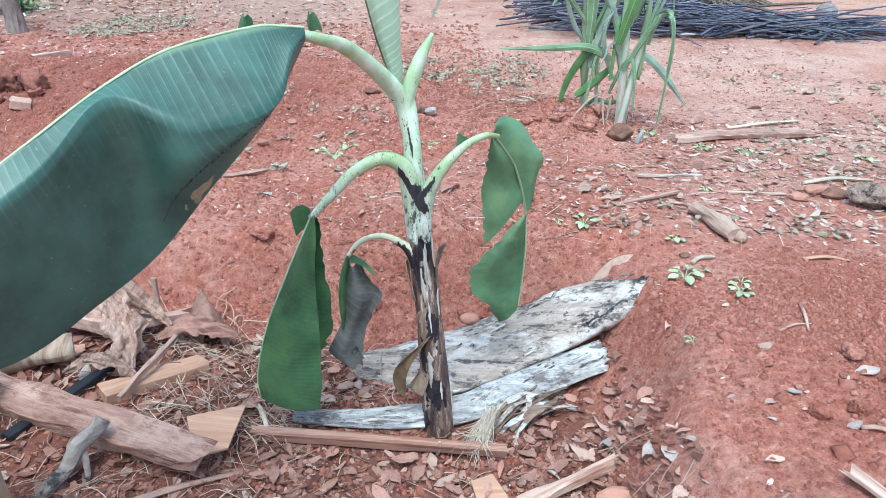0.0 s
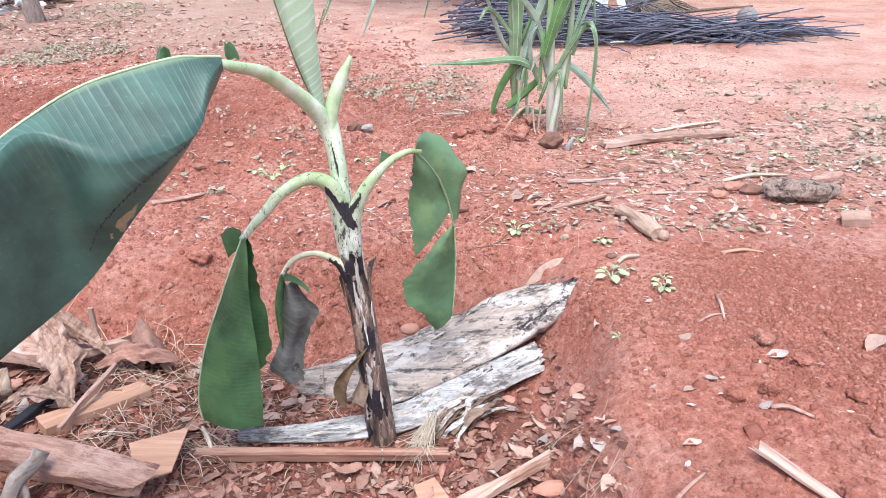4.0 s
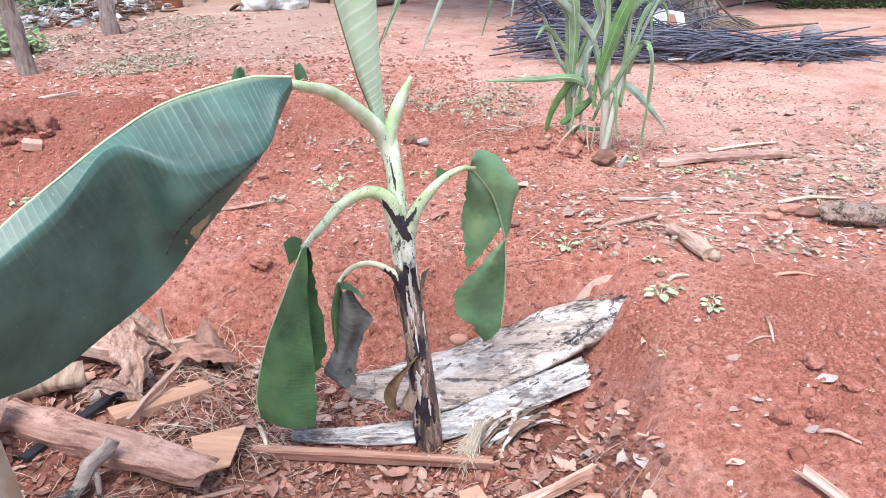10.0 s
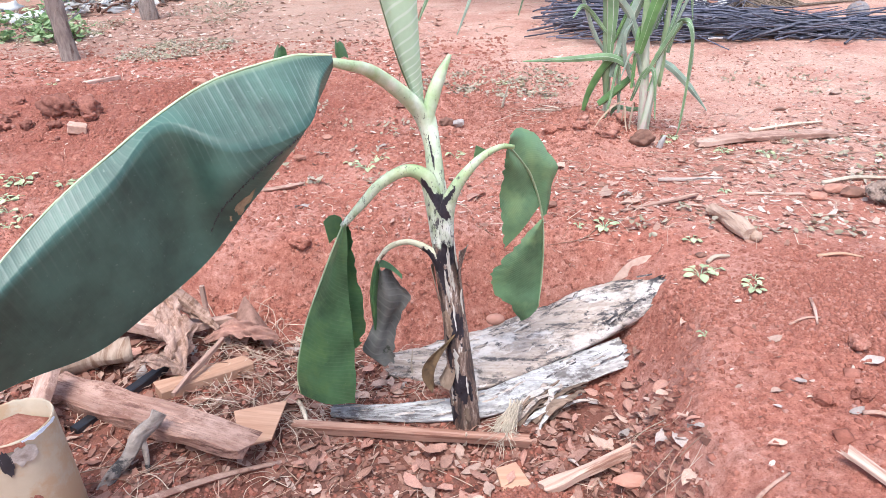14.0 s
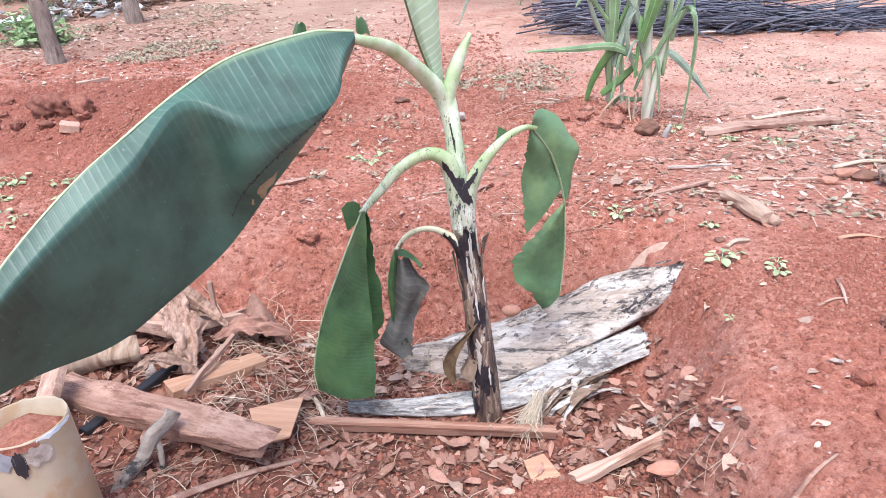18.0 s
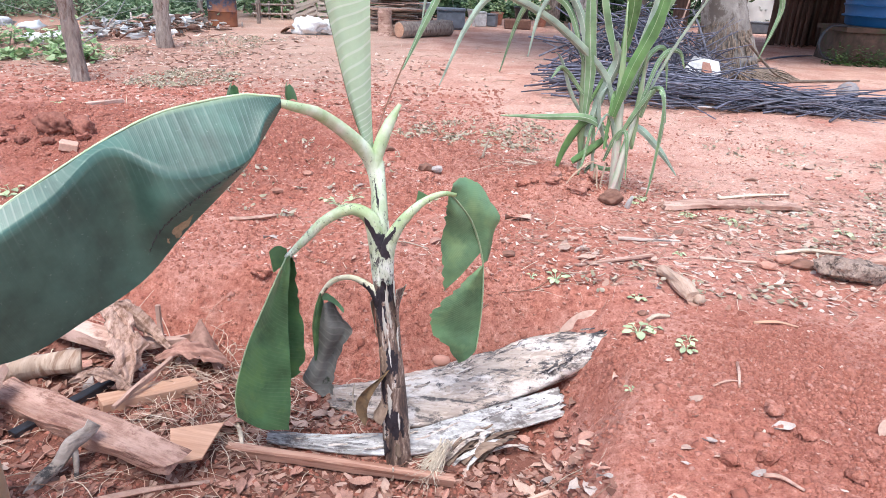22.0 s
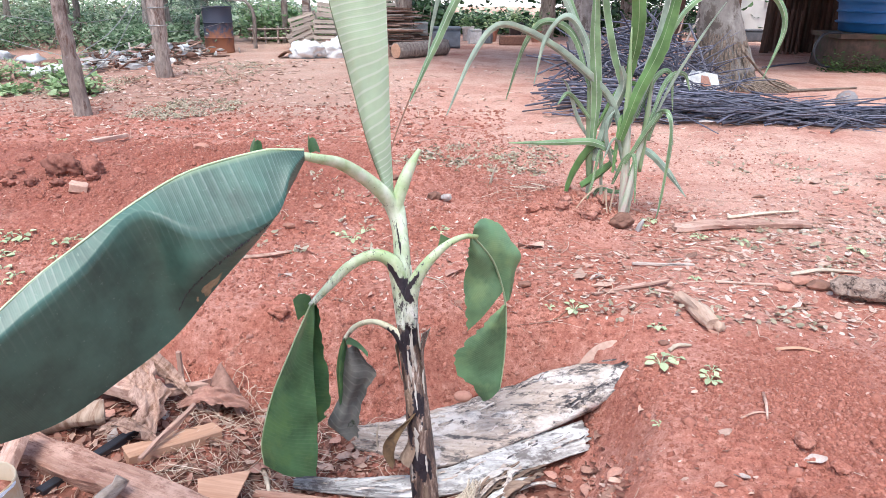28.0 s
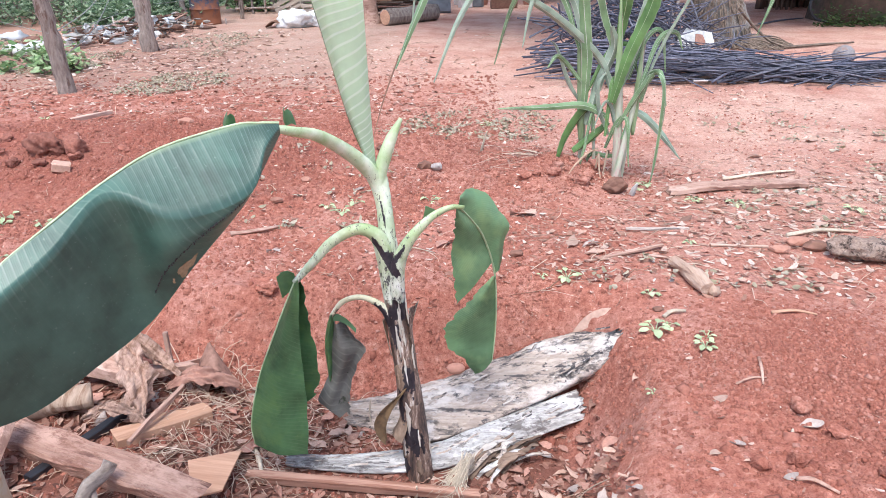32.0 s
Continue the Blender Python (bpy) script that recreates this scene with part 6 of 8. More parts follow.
# pile of dark cut stems
pile_at = on(2.2, 8.1)
pile = thing("branch_pile", pile_at, "pile of dark blue-grey cut stems heaped on the ground", "brushwood")
rs = random.Random(21)
for k in range(760):
    heap = k % 5 < 2
    if heap:
        c = Vector((min(2.9, max(1.2, rs.gauss(2.05, 0.50))), rs.gauss(9.1, 0.38), 0))
        top = max(0.0, 0.98 - 0.62 * abs(c.x - 2.0) - 0.55 * abs(c.y - 9.2))
        yaw, ln = rs.gauss(-0.2, 1.0), rs.uniform(0.5, 1.4)
        pitch = rs.gauss(0.0, 0.38)
    else:
        c = Vector((1.25 + 3.2 * rs.random() ** 1.25, 0, 0))
        c.y = 7.62 + rs.uniform(-0.35, 0.85) * (1.05 - 0.24 * (c.x - 1.25))
        top = max(0.0, 0.30 - (0.19 if c.x > 2.0 else 0.11) * abs(c.x - 2.0))
        yaw, ln = rs.gauss(-0.06, 0.45), rs.uniform(0.5, 1.7)
        pitch = rs.gauss(0.0, 0.09)
    z = rs.uniform(0.02, 0.04 + top)
    d = Vector((math.cos(yaw) * math.cos(pitch), math.sin(yaw) * math.cos(pitch), math.sin(pitch))) * ln / 2
    a, b = c - d, c + d
    lift = max(0.0, 0.02 - min(a.z, b.z) - z)
    a.z += z + lift
    b.z += z + lift
    s = Shape()
    r = rs.uniform(0.006, 0.0135)
    tube(s, [a, a.lerp(b, 0.35) + Vector((rs.uniform(-0.09, 0.09), rs.uniform(-0.09, 0.09), rs.uniform(-0.02, 0.06))), a.lerp(b, 0.7) + Vector((rs.uniform(-0.05, 0.05), rs.uniform(-0.05, 0.05), rs.uniform(-0.02, 0.05))), b], [r, r * 0.95, r * 0.8, r * 0.5], 6, 3)
    part("stem", s, TWIGS[k % 3], pile, shift=pile_at)

# masonry stand with the water tank
stand_at = on(7.85, 13.45)
stand = thing("masonry_stand", stand_at, "low mossy rendered masonry stand", "stand")
s = Shape()
secs = []
for z, o in ((-0.05, 0.03), (0.1, 0.02), (0.3, 0.0), (0.5, 0.0), (0.52, -0.01)):
    secs.append([(x * (1.75 + o) + 0.02 * noise.noise((x, y, z * 4)), y * (0.55 + o) + 0.02 * noise.noise((x * 3, y, z * 4)), z) for x, y in ((-1, -1), (-0.5, -1.0), (0, -1), (0.5, -1), (1, -1), (1, 1), (-1, 1))])
beam(s, secs)
part("body", s, CONCRETE, stand)
s = Shape()
beam(s, [[(x * 1.80, y * 0.60, z) for x, y in ((-1, -1), (1, -1), (1, 1), (-1, 1))] for z in (0.52, 0.60)])
part("cap_slab", s, CONCRETE, stand, "worn slab on top", smooth=False)
tank = thing("water_tank", Vector((7.12, 13.62, 0.60)), "round blue plastic water tank on a masonry stand", "water tank")
s = Shape()
n = 40
prof = [(0.70, 0.0), (0.74, 0.02), (0.755, 0.14), (0.775, 0.16), (0.765, 0.18), (0.785, 0.32), (0.80, 0.34), (0.79, 0.36), (0.81, 0.50), (0.85, 0.52), (0.85, 0.56), (0.80, 0.60), (0.4, 0.70), (0.05, 0.72)]
beam(s, [[(r * math.cos(2 * math.pi * k / n), r * math.sin(2 * math.pi * k / n), z) for k in range(n)] for r, z in prof])
part("shell", s, BLUE, tank)
for z in (0.17, 0.35):
    part("rib", tube(Shape(), [(0.80 * math.cos(a * math.pi / 10), 0.80 * math.sin(a * math.pi / 10), z) for a in range(21)], [0.018, 0.018], 6, 2, cap=False), BLUE, tank)
lid = Shape()
beam(lid, [[(q * math.cos(2 * math.pi * k / 32), q * math.sin(2 * math.pi * k / 32), z) for k in range(32)] for q, z in ((0.30, 0.70), (0.31, 0.72), (0.30, 0.76), (0.10, 0.79))])
part("lid", lid, BLUE, tank)


# thickets and trees
def leaf_card(shape, p, size, r):
    """One small folded leaf."""
    a = r.uniform(0, 6.283)
    t = Vector((math.cos(a), math.sin(a), r.uniform(-0.7, 0.5))).normalized()
    q = t.cross(Vector((r.uniform(-1, 1), r.uniform(-1, 1), 1))).normalized()
    nrm = t.cross(q)
    a, b, w = p + t * size * 0.3, p + t * size * 0.7 - nrm * size * 0.06, size * 0.27
    up = nrm * size * 0.08
    shape.add([p, a + q * w + up, b + q * w * 0.8 + up, p + t * size - nrm * size * 0.14, b - q * w * 0.8 + up, a - q * w + up, a, b], [(0, 1, 6), (1, 2, 7, 6), (2, 3, 7), (3, 4, 7), (4, 5, 6, 7), (5, 0, 6)])


def thicket(name, boxes, count, size, material, label, seed, category="bushes", spread=0.28):
    """Clumps of leaves on thin stems, denser in the middle, with a ragged outline."""
    r = random.Random(seed)
    leaves, stems = Shape(), Shape()
    base = None
    for (x0, x1, y0, y1, h) in boxes:
        for k in range(int(count / len(boxes) / 40)):
            cx, cy = r.uniform(x0, x1), r.uniform(y0, y1)
            top = h * r.uniform(0.45, 1.15)
            g = on(cx, cy)
            base = base or g
            tip = g + Vector((r.uniform(-0.3, 0.3), r.uniform(-0.3, 0.3), top))
            tube(stems, [g, g.lerp(tip, 0.5) + Vector((r.uniform(-0.1, 0.1), 0, 0)), tip], [0.018, 0.012, 0.005], 5, 2, cap=False)
            for q in range(40):
                u = r.random() ** 0.7
                p = g.lerp(tip, u) + Vector((r.gauss(0, spread), r.gauss(0, spread), r.gauss(0, 0.4 * spread)))
                if p.z > g.z + 0.02:
                    leaf_card(leaves, p, size * r.uniform(0.6, 1.4), r)
    ob = thing(name, base, label, category, kind="stuff")
    part("foliage", leaves, material, ob, shift=base, smooth=False)
    part("stems", stems, TRUNK, ob, shift=base)


thicket("thicket", [(-15, -6.9, 14.2, 18, 0.55), (-13, -6.6, 18.5, 24, 0.70), (-17, -9.8, 12.6, 15, 0.5), (-7.2, -6.4, 13.4, 15, 0.35)], 34000, 0.11, FAR_GREEN, "dense green thicket behind the fence", 1)
thicket("low_weeds", [(-7.5, -6.8, 9.4, 9.9, 0.42), (-5.75, -5.35, 8.95, 9.25, 0.36), (-5.2, -4.9, 8.4, 8.7, 0.24), (-5.9, -5.3, 6.3, 6.7, 0.22), (-10.0, -8.4, 8.5, 11.5, 0.4), (-6.3, -5.7, 8.3, 8.8, 0.05)], 1800, 0.10, WEED_FAR, "broad-leaved weeds along the fence", 2, "weeds", 0.11)
thicket("field_hedge", [(-9, 0, 26, 33, 0.65), (-14, -8, 28, 36, 1.05), (-24, -13, 28, 36, 1.25), (-36, -22, 30, 38, 1.4), (0, 10, 27, 33, 0.7), (-8.5, -3.9, 19.5, 24, 0.5)], 32000, 0.24, FAR_PALE, "pale green hedge beyond the yard", 3, "hedge")


thicket("garden_plants", [(-5.9, -4.2, 17.0, 19.0, 0.80), (-4.9, -4.0, 17.2, 18.2, 0.55)], 3600, 0.13, WEED_FAR, "leafy green plants behind the low slat fence", 12, "plants", 0.16)


def tree(at, h, r0, crown, count, label, seed, material=None, leaf=0.16, stem=None):
    r = random.Random(seed)
    at = Vector(at)
    ob = thing("tree", at, label, "tree")
    s = Shape()
    tube(s, [at + Vector((0, 0, -0.1)), at + Vector((r.uniform(-0.1, 0.1), 0, h * 0.3)), at + Vector((r.uniform(-0.2, 0.2), 0, h * 0.65)), at + Vector((0, 0, h))], [r0 * 1.2, r0, r0 * 0.8, r0 * 0.45], 12, 6, 1, 0.25)
    part("trunk", s, stem or TRUNK, ob, shift=at)
    f = Shape()
    for k in range(9):
        a = r.uniform(0, 6.283)
        b0 = at + Vector((0, 0, h * r.uniform(0.5, 0.95)))
        e = b0 + Vector((math.cos(a) * crown * 0.8, math.sin(a) * crown * 0.8, crown * r.uniform(-0.25, 0.5)))
        s = Shape()
        tube(s, [b0, b0.lerp(e, 0.5) + Vector((0, 0, 0.15)), e], [r0 * 0.4, r0 * 0.25, r0 * 0.1], 6, 3)
        part("limb", s, stem or TRUNK, ob, shift=at)
        for q in range(count // 9):
            u = r.uniform(0.25, 1.15)
            leaf_card(f, b0.lerp(e, u) + Vector((r.gauss(0, crown * 0.22), r.gauss(0, crown * 0.22), r.gauss(0, crown * 0.2))), leaf * r.uniform(0.6, 1.4), r)
    part("crown", f, material or FAR_DARK, ob, shift=at, smooth=False)


# this crown stands above the view, added to shade the back of the yard
tree(on(1.62, 12.6), 6.8, 0.17, 3.3, 7000, "grey tree trunk behind the cane, with an unseen crown added for shade", 4, None, 0.24, PALM)
tree(on(-2.05, 17.5), 3.2, 0.17, 2.0, 1500, "dark tree beside the wood pile", 5)
tree(on(1.4, 19.0), 2.6, 0.20, 2.0, 1800, "dark shady tree at the back of the yard", 6)
tree(on(3.4, 18.0), 2.4, 0.22, 2.0, 1800, "dark shady tree at the back of the yard", 7)
tree(on(-7.2, 16.0), 3.5, 0.09, 1.5, 700, "slim tree in the thicket", 8, FAR_GREEN)
tree(on(-9.0, 15.0), 3.5, 0.10, 1.6, 700, "slim tree in the thicket", 9, FAR_GREEN)
tree(on(-8.1, 17.0), 3.5, 0.12, 1.8, 700, "slim tree in the thicket", 10, FAR_GREEN)


# ---- litter: single leaves, sticks and stones that can be told apart ----
def leaf_shape(length, width, curl, twist, seed):
    """A dry leaf: uneven pointed outline, keeled, curled and cockled, its rim nibbled."""
    r = random.Random(seed)
    ph, bendy, skew, blunt = r.uniform(0, 6), r.uniform(-0.5, 0.6), r.uniform(-0.3, 0.3), r.uniform(0.6, 1.2)
    rows = []
    for i in range(14):
        t = i / 13
        w = width / 2 * math.sin(math.pi * (0.03 + 0.95 * t) ** blunt) ** 0.9
        row = []
        for q in (-1, -0.6, -0.2, 0.2, 0.6, 1):
            side = w * (1 + skew * q + (0.30 * noise.noise((t * 5, q * 2, seed)) if abs(q) > 0.9 else 0))
            y, x = q * side, length * (t - 0.5)
            z = curl * (q * q) * w * 1.3 + bendy * length * 0.45 * (t - 0.5) ** 2 + 0.16 * width * noise.noise((t * 3.5 + ph, q * 1.6, seed)) + twist * q * (t - 0.5) * width
            row.append(Vector((x, y + 0.18 * width * math.sin(3 * t + ph), z)))
        rows.append(row)
    low = min(p.z for row in rows for p in row)
    for row in rows:
        for p in row:
            p.z -= low
    return sheet(Shape(), rows, 0.004)


LEAF_TONES = [simple("dry_leaf_brown", (0.22, 0.11, 0.08), (0.44, 0.25, 0.19), 40, 0.8, relief=0.3, distance=0.002, vary=0.3), simple("dry_leaf_tan", (0.42, 0.26, 0.20), (0.66, 0.46, 0.375), 40, 0.8, relief=0.3, distance=0.002, vary=0.25),
              simple("dry_leaf_grey", (0.36, 0.285, 0.255), (0.58, 0.49, 0.45), 40, 0.85, relief=0.3, distance=0.002, vary=0.2), simple("dry_leaf_red", (0.31, 0.15, 0.115), (0.54, 0.305, 0.24), 40, 0.8, relief=0.3, distance=0.002, vary=0.25)]
LEAF_WORDS = ["curled brown dry leaf on the red soil", "tan dry leaf on the red soil", "bleached grey dry leaf on the soil", "reddish dry leaf on the soil"]
LEAF_MESH = [[mesh_of(leaf_shape(1.0, wd, cu, tw, 30 + k), m, "dry_leaf") for k, (wd, cu, tw) in enumerate(((0.40, 0.25, 0.25), (0.46, 0.12, -0.4), (0.28, 0.9, 0.2), (0.52, 0.2, 0.4), (0.40, -0.35, 0.3), (0.32, 0.6, -0.5), (0.46, 0.45, 0.2), (0.42, 0.05, 0.6)))] for m in LEAF_TONES]


def lay_leaf(x, y, size, turn, tone=None, up=0.0):
    k = random.randrange(4) if tone is None else tone
    ob = new("dry_leaf", random.choice(LEAF_MESH[k]))
    ob.matrix_basis = Matrix.Translation(on_top(x, y, up)) @ Euler((rnd(-0.28, 0.28), rnd(-0.25, 0.25), radians(turn))).to_matrix().to_4x4() @ Matrix.Scale(size * 0.85, 4)
    return tagged(ob, LEAF_WORDS[k], "leaf", "dry leaves")


random.seed(11)
# leaves on the trodden side and round the log end: place, length, heading, tone
for x, y, size, turn, tone in [(0.75, 2.07, 0.075, 60, 1), (0.62, 2.16, 0.10, 65, 0), (0.43, 2.03, 0.07, 150, 3), (0.49, 2.08, 0.075, 20, 0), (0.50, 2.01, 0.06, -40, 3), (0.43, 1.98, 0.08, -35, 2), (0.33, 1.92, 0.07, 80, 0), (0.48, 1.87, 0.08, 20, 1), (0.56, 1.93, 0.09, 75, 3), (0.52, 1.75, 0.10, 25, 2)]:
    lay_leaf(x, y, size, turn, tone)
for x, y, size, turn, tone in [(0.52, 1.66, 0.08, 40, 1), (0.51, 1.84, 0.07, 10, 3), (0.60, 1.34, 0.09, 35, 1), (0.55, 1.40, 0.08, 110, 0), (0.79, 1.60, 0.035, 0, 1), (0.89, 1.56, 0.055, 10, 1), (0.96, 1.60, 0.065, -25, 2), (0.97, 1.53, 0.045, 30, 1), (0.87, 1.50, 0.04, 0, 2), (0.81, 1.34, 0.065, 20, 1)]:
    lay_leaf(x, y, size, turn, tone)
for x, y, size, turn, tone in [(0.97, 1.82, 0.07, 10, 1), (1.545, 1.69, 0.13, 20, 1), (1.20, 1.665, 0.09, 15, 2), (1.06, 1.45, 0.055, 10, 2), (0.93, 2.06, 0.04, 0, 1), (0.62, 3.07, 0.14, 65, 1), (0.71, 3.06, 0.12, 30, 2), (0.72, 2.97, 0.12, 15, 1), (0.90, 3.25, 0.12, 0, 0), (1.25, 3.42, 0.11, 20, 0)]:
    lay_leaf(x, y, size, turn, tone)
for x, y, size, turn, tone in [(1.45, 3.53, 0.12, -20, 1), (1.93, 3.32, 0.14, 10, 1), (-0.85, 2.99, 0.09, 20, 2), (-0.55, 3.80, 0.08, 40, 2), (0.0, 3.06, 0.13, 35, 3), (0.40, 3.47, 0.17, 0, 1), (0.07, 2.40, 0.075, 35, 3), (0.02, 2.36, 0.09, 80, 1), (2.01, 4.61, 0.12, 0, 1), (2.58, 5.07, 0.14, 20, 1)]:
    lay_leaf(x, y, size, turn, tone)
# fallen leaves in the pit, thickest before the lath and round the stem
for k in range(250):
    zone = k % 7
    if zone < 3:
        x, y = rnd(-0.60, 0.55), rnd(1.18, 1.72)
    elif zone == 3:
        x, y = rnd(-0.45, 0.02), rnd(1.95, 2.22)
    elif zone == 4:
        x, y = rnd(0.22, 0.66), rnd(1.45, 2.05)
    elif zone == 5:
        x, y = rnd(-1.5, -0.5), rnd(1.35, 2.2)
    else:
        x, y = rnd(-1.4, -0.6), rnd(1.85, 2.25)
    lay_leaf(x, y, rnd(0.04, 0.115), rnd(0, 360), random.choice((0, 0, 1, 1, 3, 3, 3, 0, 3, 2)), rnd(0.0, 0.012))


STALKDRY = simple("dry_stalk", (0.34, 0.22, 0.16), (0.62, 0.46, 0.37), 50, 0.9, (0.1, 1, 1), 0.5)
STRAWSTRIP = simple("old_cane_strip", (0.36, 0.25, 0.18), (0.62, 0.50, 0.40), 40, 0.85, relief=0.4)


def twig(points, radius, label, material=WOOD_GREY, category="twig"):
    base = Vector(points[0])
    ob = thing("twig", base, label, category, "twigs")
    s = Shape()
    tube(s, points, [radius, radius * 0.9, radius * 0.55], 6, 4, 1, 0.3)
    part("stem", s, material, ob, shift=base)
    return ob


def ground_twig(x0, y0, x1, y1, radius, label, material=WOOD_GREY, bow=0.02):
    m = on_top((x0 + x1) / 2 + rnd(-bow, bow), (y0 + y1) / 2 + rnd(-bow, bow), radius + 0.006)
    return twig([on_top(x0, y0, radius), m, on_top(x1, y1, radius)], radius, label, material)


ground_twig(1.12, 1.61, 1.20, 1.66, 0.005, "bleached twig joined to a pale leaf", FIBRE)
ground_twig(1.071, 1.439, 1.155, 1.371, 0.008, "short pale stick on red soil", WOOD_OLD)
ground_twig(1.33, 2.37, 1.50, 2.36, 0.007, "pale straight stick on the soil", WOOD_PALE)
ground_twig(0.91, 2.36, 1.00, 2.38, 0.009, "bleached strip of dry stalk", FIBRE)
ground_twig(0.66, 1.14, 0.80, 1.23, 0.006, "thin dry twig on the soil", WOOD_OLD)
ground_twig(1.16, 2.02, 1.13, 1.88, 0.006, "forked reddish root on the soil", WOOD_OLD)
ground_twig(1.05, 1.90, 1.15, 1.91, 0.004, "thin reddish root on the soil", WOOD_OLD)
ground_twig(1.70, 3.20, 2.06, 3.24, 0.012, "long pale stalk on the soil", FIBRE)
ground_twig(1.66, 4.12, 2.15, 4.28, 0.012, "dry pale stick on the soil", FIBRE)
ground_twig(0.30, 4.48, 0.52, 4.45, 0.005, "dry strip of old cane leaf", STRAWSTRIP)
ground_twig(0.38, 4.52, 0.62, 4.44, 0.005, "dry strip of old cane leaf", STRAWSTRIP)
ground_twig(0.42, 4.58, 0.60, 4.48, 0.005, "dry strip of old cane leaf", STRAWSTRIP)
ground_twig(0.98, 2.95, 1.07, 2.75, 0.006, "thin curved root on the soil", WOOD_OLD, 0.05)
ground_twig(-1.12, 3.15, -0.90, 3.26, 0.014, "strip of dry bark", WOOD_OLD)
ground_twig(-0.30, 3.0, -0.05, 2.98, 0.004, "thin straw on the soil", FIBRE)
ground_twig(-0.97, 1.30, -0.62, 1.60, 0.012, "long dry stick among leaves", WOOD_OLD)
ground_twig(-0.463, 1.431, -0.158, 1.296, 0.008, "pale dry stalk among the leaves", STALKDRY)
ground_twig(-0.43, 1.415, -0.12, 1.27, 0.006, "pale dry stalk among the leaves", WOOD_OLD)
ground_twig(-0.386, 1.489, -0.33, 1.36, 0.005, "thin dry stalk among the leaves", WOOD_OLD)
ground_twig(-0.75, 2.30, -0.60, 2.10, 0.006, "dry stalk among the straw", FIBRE)
ground_twig(-0.72, 2.16, -0.52, 2.20, 0.009, "dry stalk among the straw", FIBRE)
ground_twig(-0.66, 1.92, -0.58, 1.76, 0.010, "pale split stick among straw", FIBRE)
twig([on_top(0.16, 4.56), on_top(0.175, 4.56, 0.06), on_top(0.20, 4.57, 0.13)], 0.010, "pale stake in the soil", FIBRE)
twig([on_top(-0.245, 2.10), on_top(-0.25, 2.10, 0.07), on_top(-0.24, 2.09, 0.14)], 0.004, "thin upright dry stalk", FIBRE)
twig([on_top(-0.04, 1.74), on_top(-0.03, 1.73, 0.03), on_top(-0.03, 1.72, 0.075)], 0.006, "short root stub by the lath", FIBRE)

# loose bricks, clods and stones
BARKBROWN = simple("brown_bark", (0.24, 0.15, 0.115), (0.60, 0.46, 0.385), 60, 0.95, relief=1.0, distance=0.012, spots=(0.09, 0.06, 0.05))
CLODSOIL = simple("dug_clod", (0.22, 0.078, 0.056), (0.46, 0.195, 0.145), 45, 0.95, relief=0.9, distance=0.008)
PALESTONE = simple("pale_stone", (0.36, 0.30, 0.28), (0.66, 0.60, 0.57), 30, 0.9, relief=0.5)
def nugget(name, at, size, material, label, category, seed, rough=0.4):
    s = Shape()
    lump(s, (0, 0, size[2] * 0.7), size, rough, seed, True, 2.6)
    return single(name, s, material, at, label, category, smooth=rough < 0.3)


def clod(name, at, size, material, label, category, seed, rough=0.4):
    """A broken lump: cleft planes, then a cracked and crumbly skin."""
    r = random.Random(seed)
    cuts = [(Vector((r.gauss(0, 1), r.gauss(0, 1), r.gauss(0, 1))).normalized(), r.uniform(0.55, 0.9)) for _ in range(12)]
    bm = bmesh.new()
    bmesh.ops.create_icosphere(bm, subdivisions=4, radius=1)
    for v in bm.verts:
        p = v.co.copy()
        k = min([1.1] + [d / p.dot(q) for q, d in cuts if p.dot(q) > 0.05])
        k += rough * (0.3 * noise.noise(p * 2.1 + Vector((seed, 0, 0))) + 0.22 * abs(noise.noise(p * 5 + Vector((0, seed, 0)))) + 0.16 * noise.noise(p * 10 + Vector((0, 0, seed))))
        v.co = Vector((p.x * size[0] * k, p.y * size[1] * k, size[2] * (0.6 + p.z * k)))
    me = bpy.data.meshes.new(name)
    bm.to_mesh(me)
    bm.free()
    me.materials.append(material)
    me.polygons.foreach_set("use_smooth", [True] * len(me.polygons))
    ob = new(name, me)
    ob.matrix_basis = pose(*at)
    return tagged(ob, label, category)


s = timber(0.10, 0.07, 0.055, 0.004, ragged=0.012, steps=5, seed=41)
SAWN = simple("fresh_sawn_wood", (0.52, 0.31, 0.20), (0.74, 0.50, 0.36), 60, 0.8, (0.06, 1, 1), 0.3, spots=(0.46, 0.26, 0.17), rare=0.08, vary=0.05)
BRICKPALE = simple("pale_brick", (0.46, 0.27, 0.20), (0.66, 0.44, 0.355), 40, 0.9, relief=0.5)
single("brick_fragment", s, BRICKPALE, on_top(-2.40, 3.85), "broken orange clay brick piece on loose soil", "brick", turn=20, tilt=(8, 12), smooth=False)
clod("soil_clod", on_top(-2.58, 4.05), (0.12, 0.09, 0.085), CLODSOIL, "large dark clod of dug soil", "clod", 1.0, 1.1)
clod("soil_clod", on_top(-2.38, 4.02), (0.075, 0.055, 0.07), CLODSOIL, "large dark clod of dug soil", "clod", 2.0, 1.1)
for k in range(16):
    q = rnd(0.02, 0.055)
    clod("soil_clod", on_top(-2.5 + rnd(-0.5, 0.45), 4.05 + rnd(-0.3, 0.25)), (q, q * 0.8, q * 0.7), CLODSOIL, "small dark clod of dug soil", "clod", 60.0 + k, 1.0)
clod("soil_clod", on_top(-0.76, 2.59), (0.05, 0.045, 0.032), SOIL, "crumbly clod on the pit's rim", "clod", 3.0, 0.7)
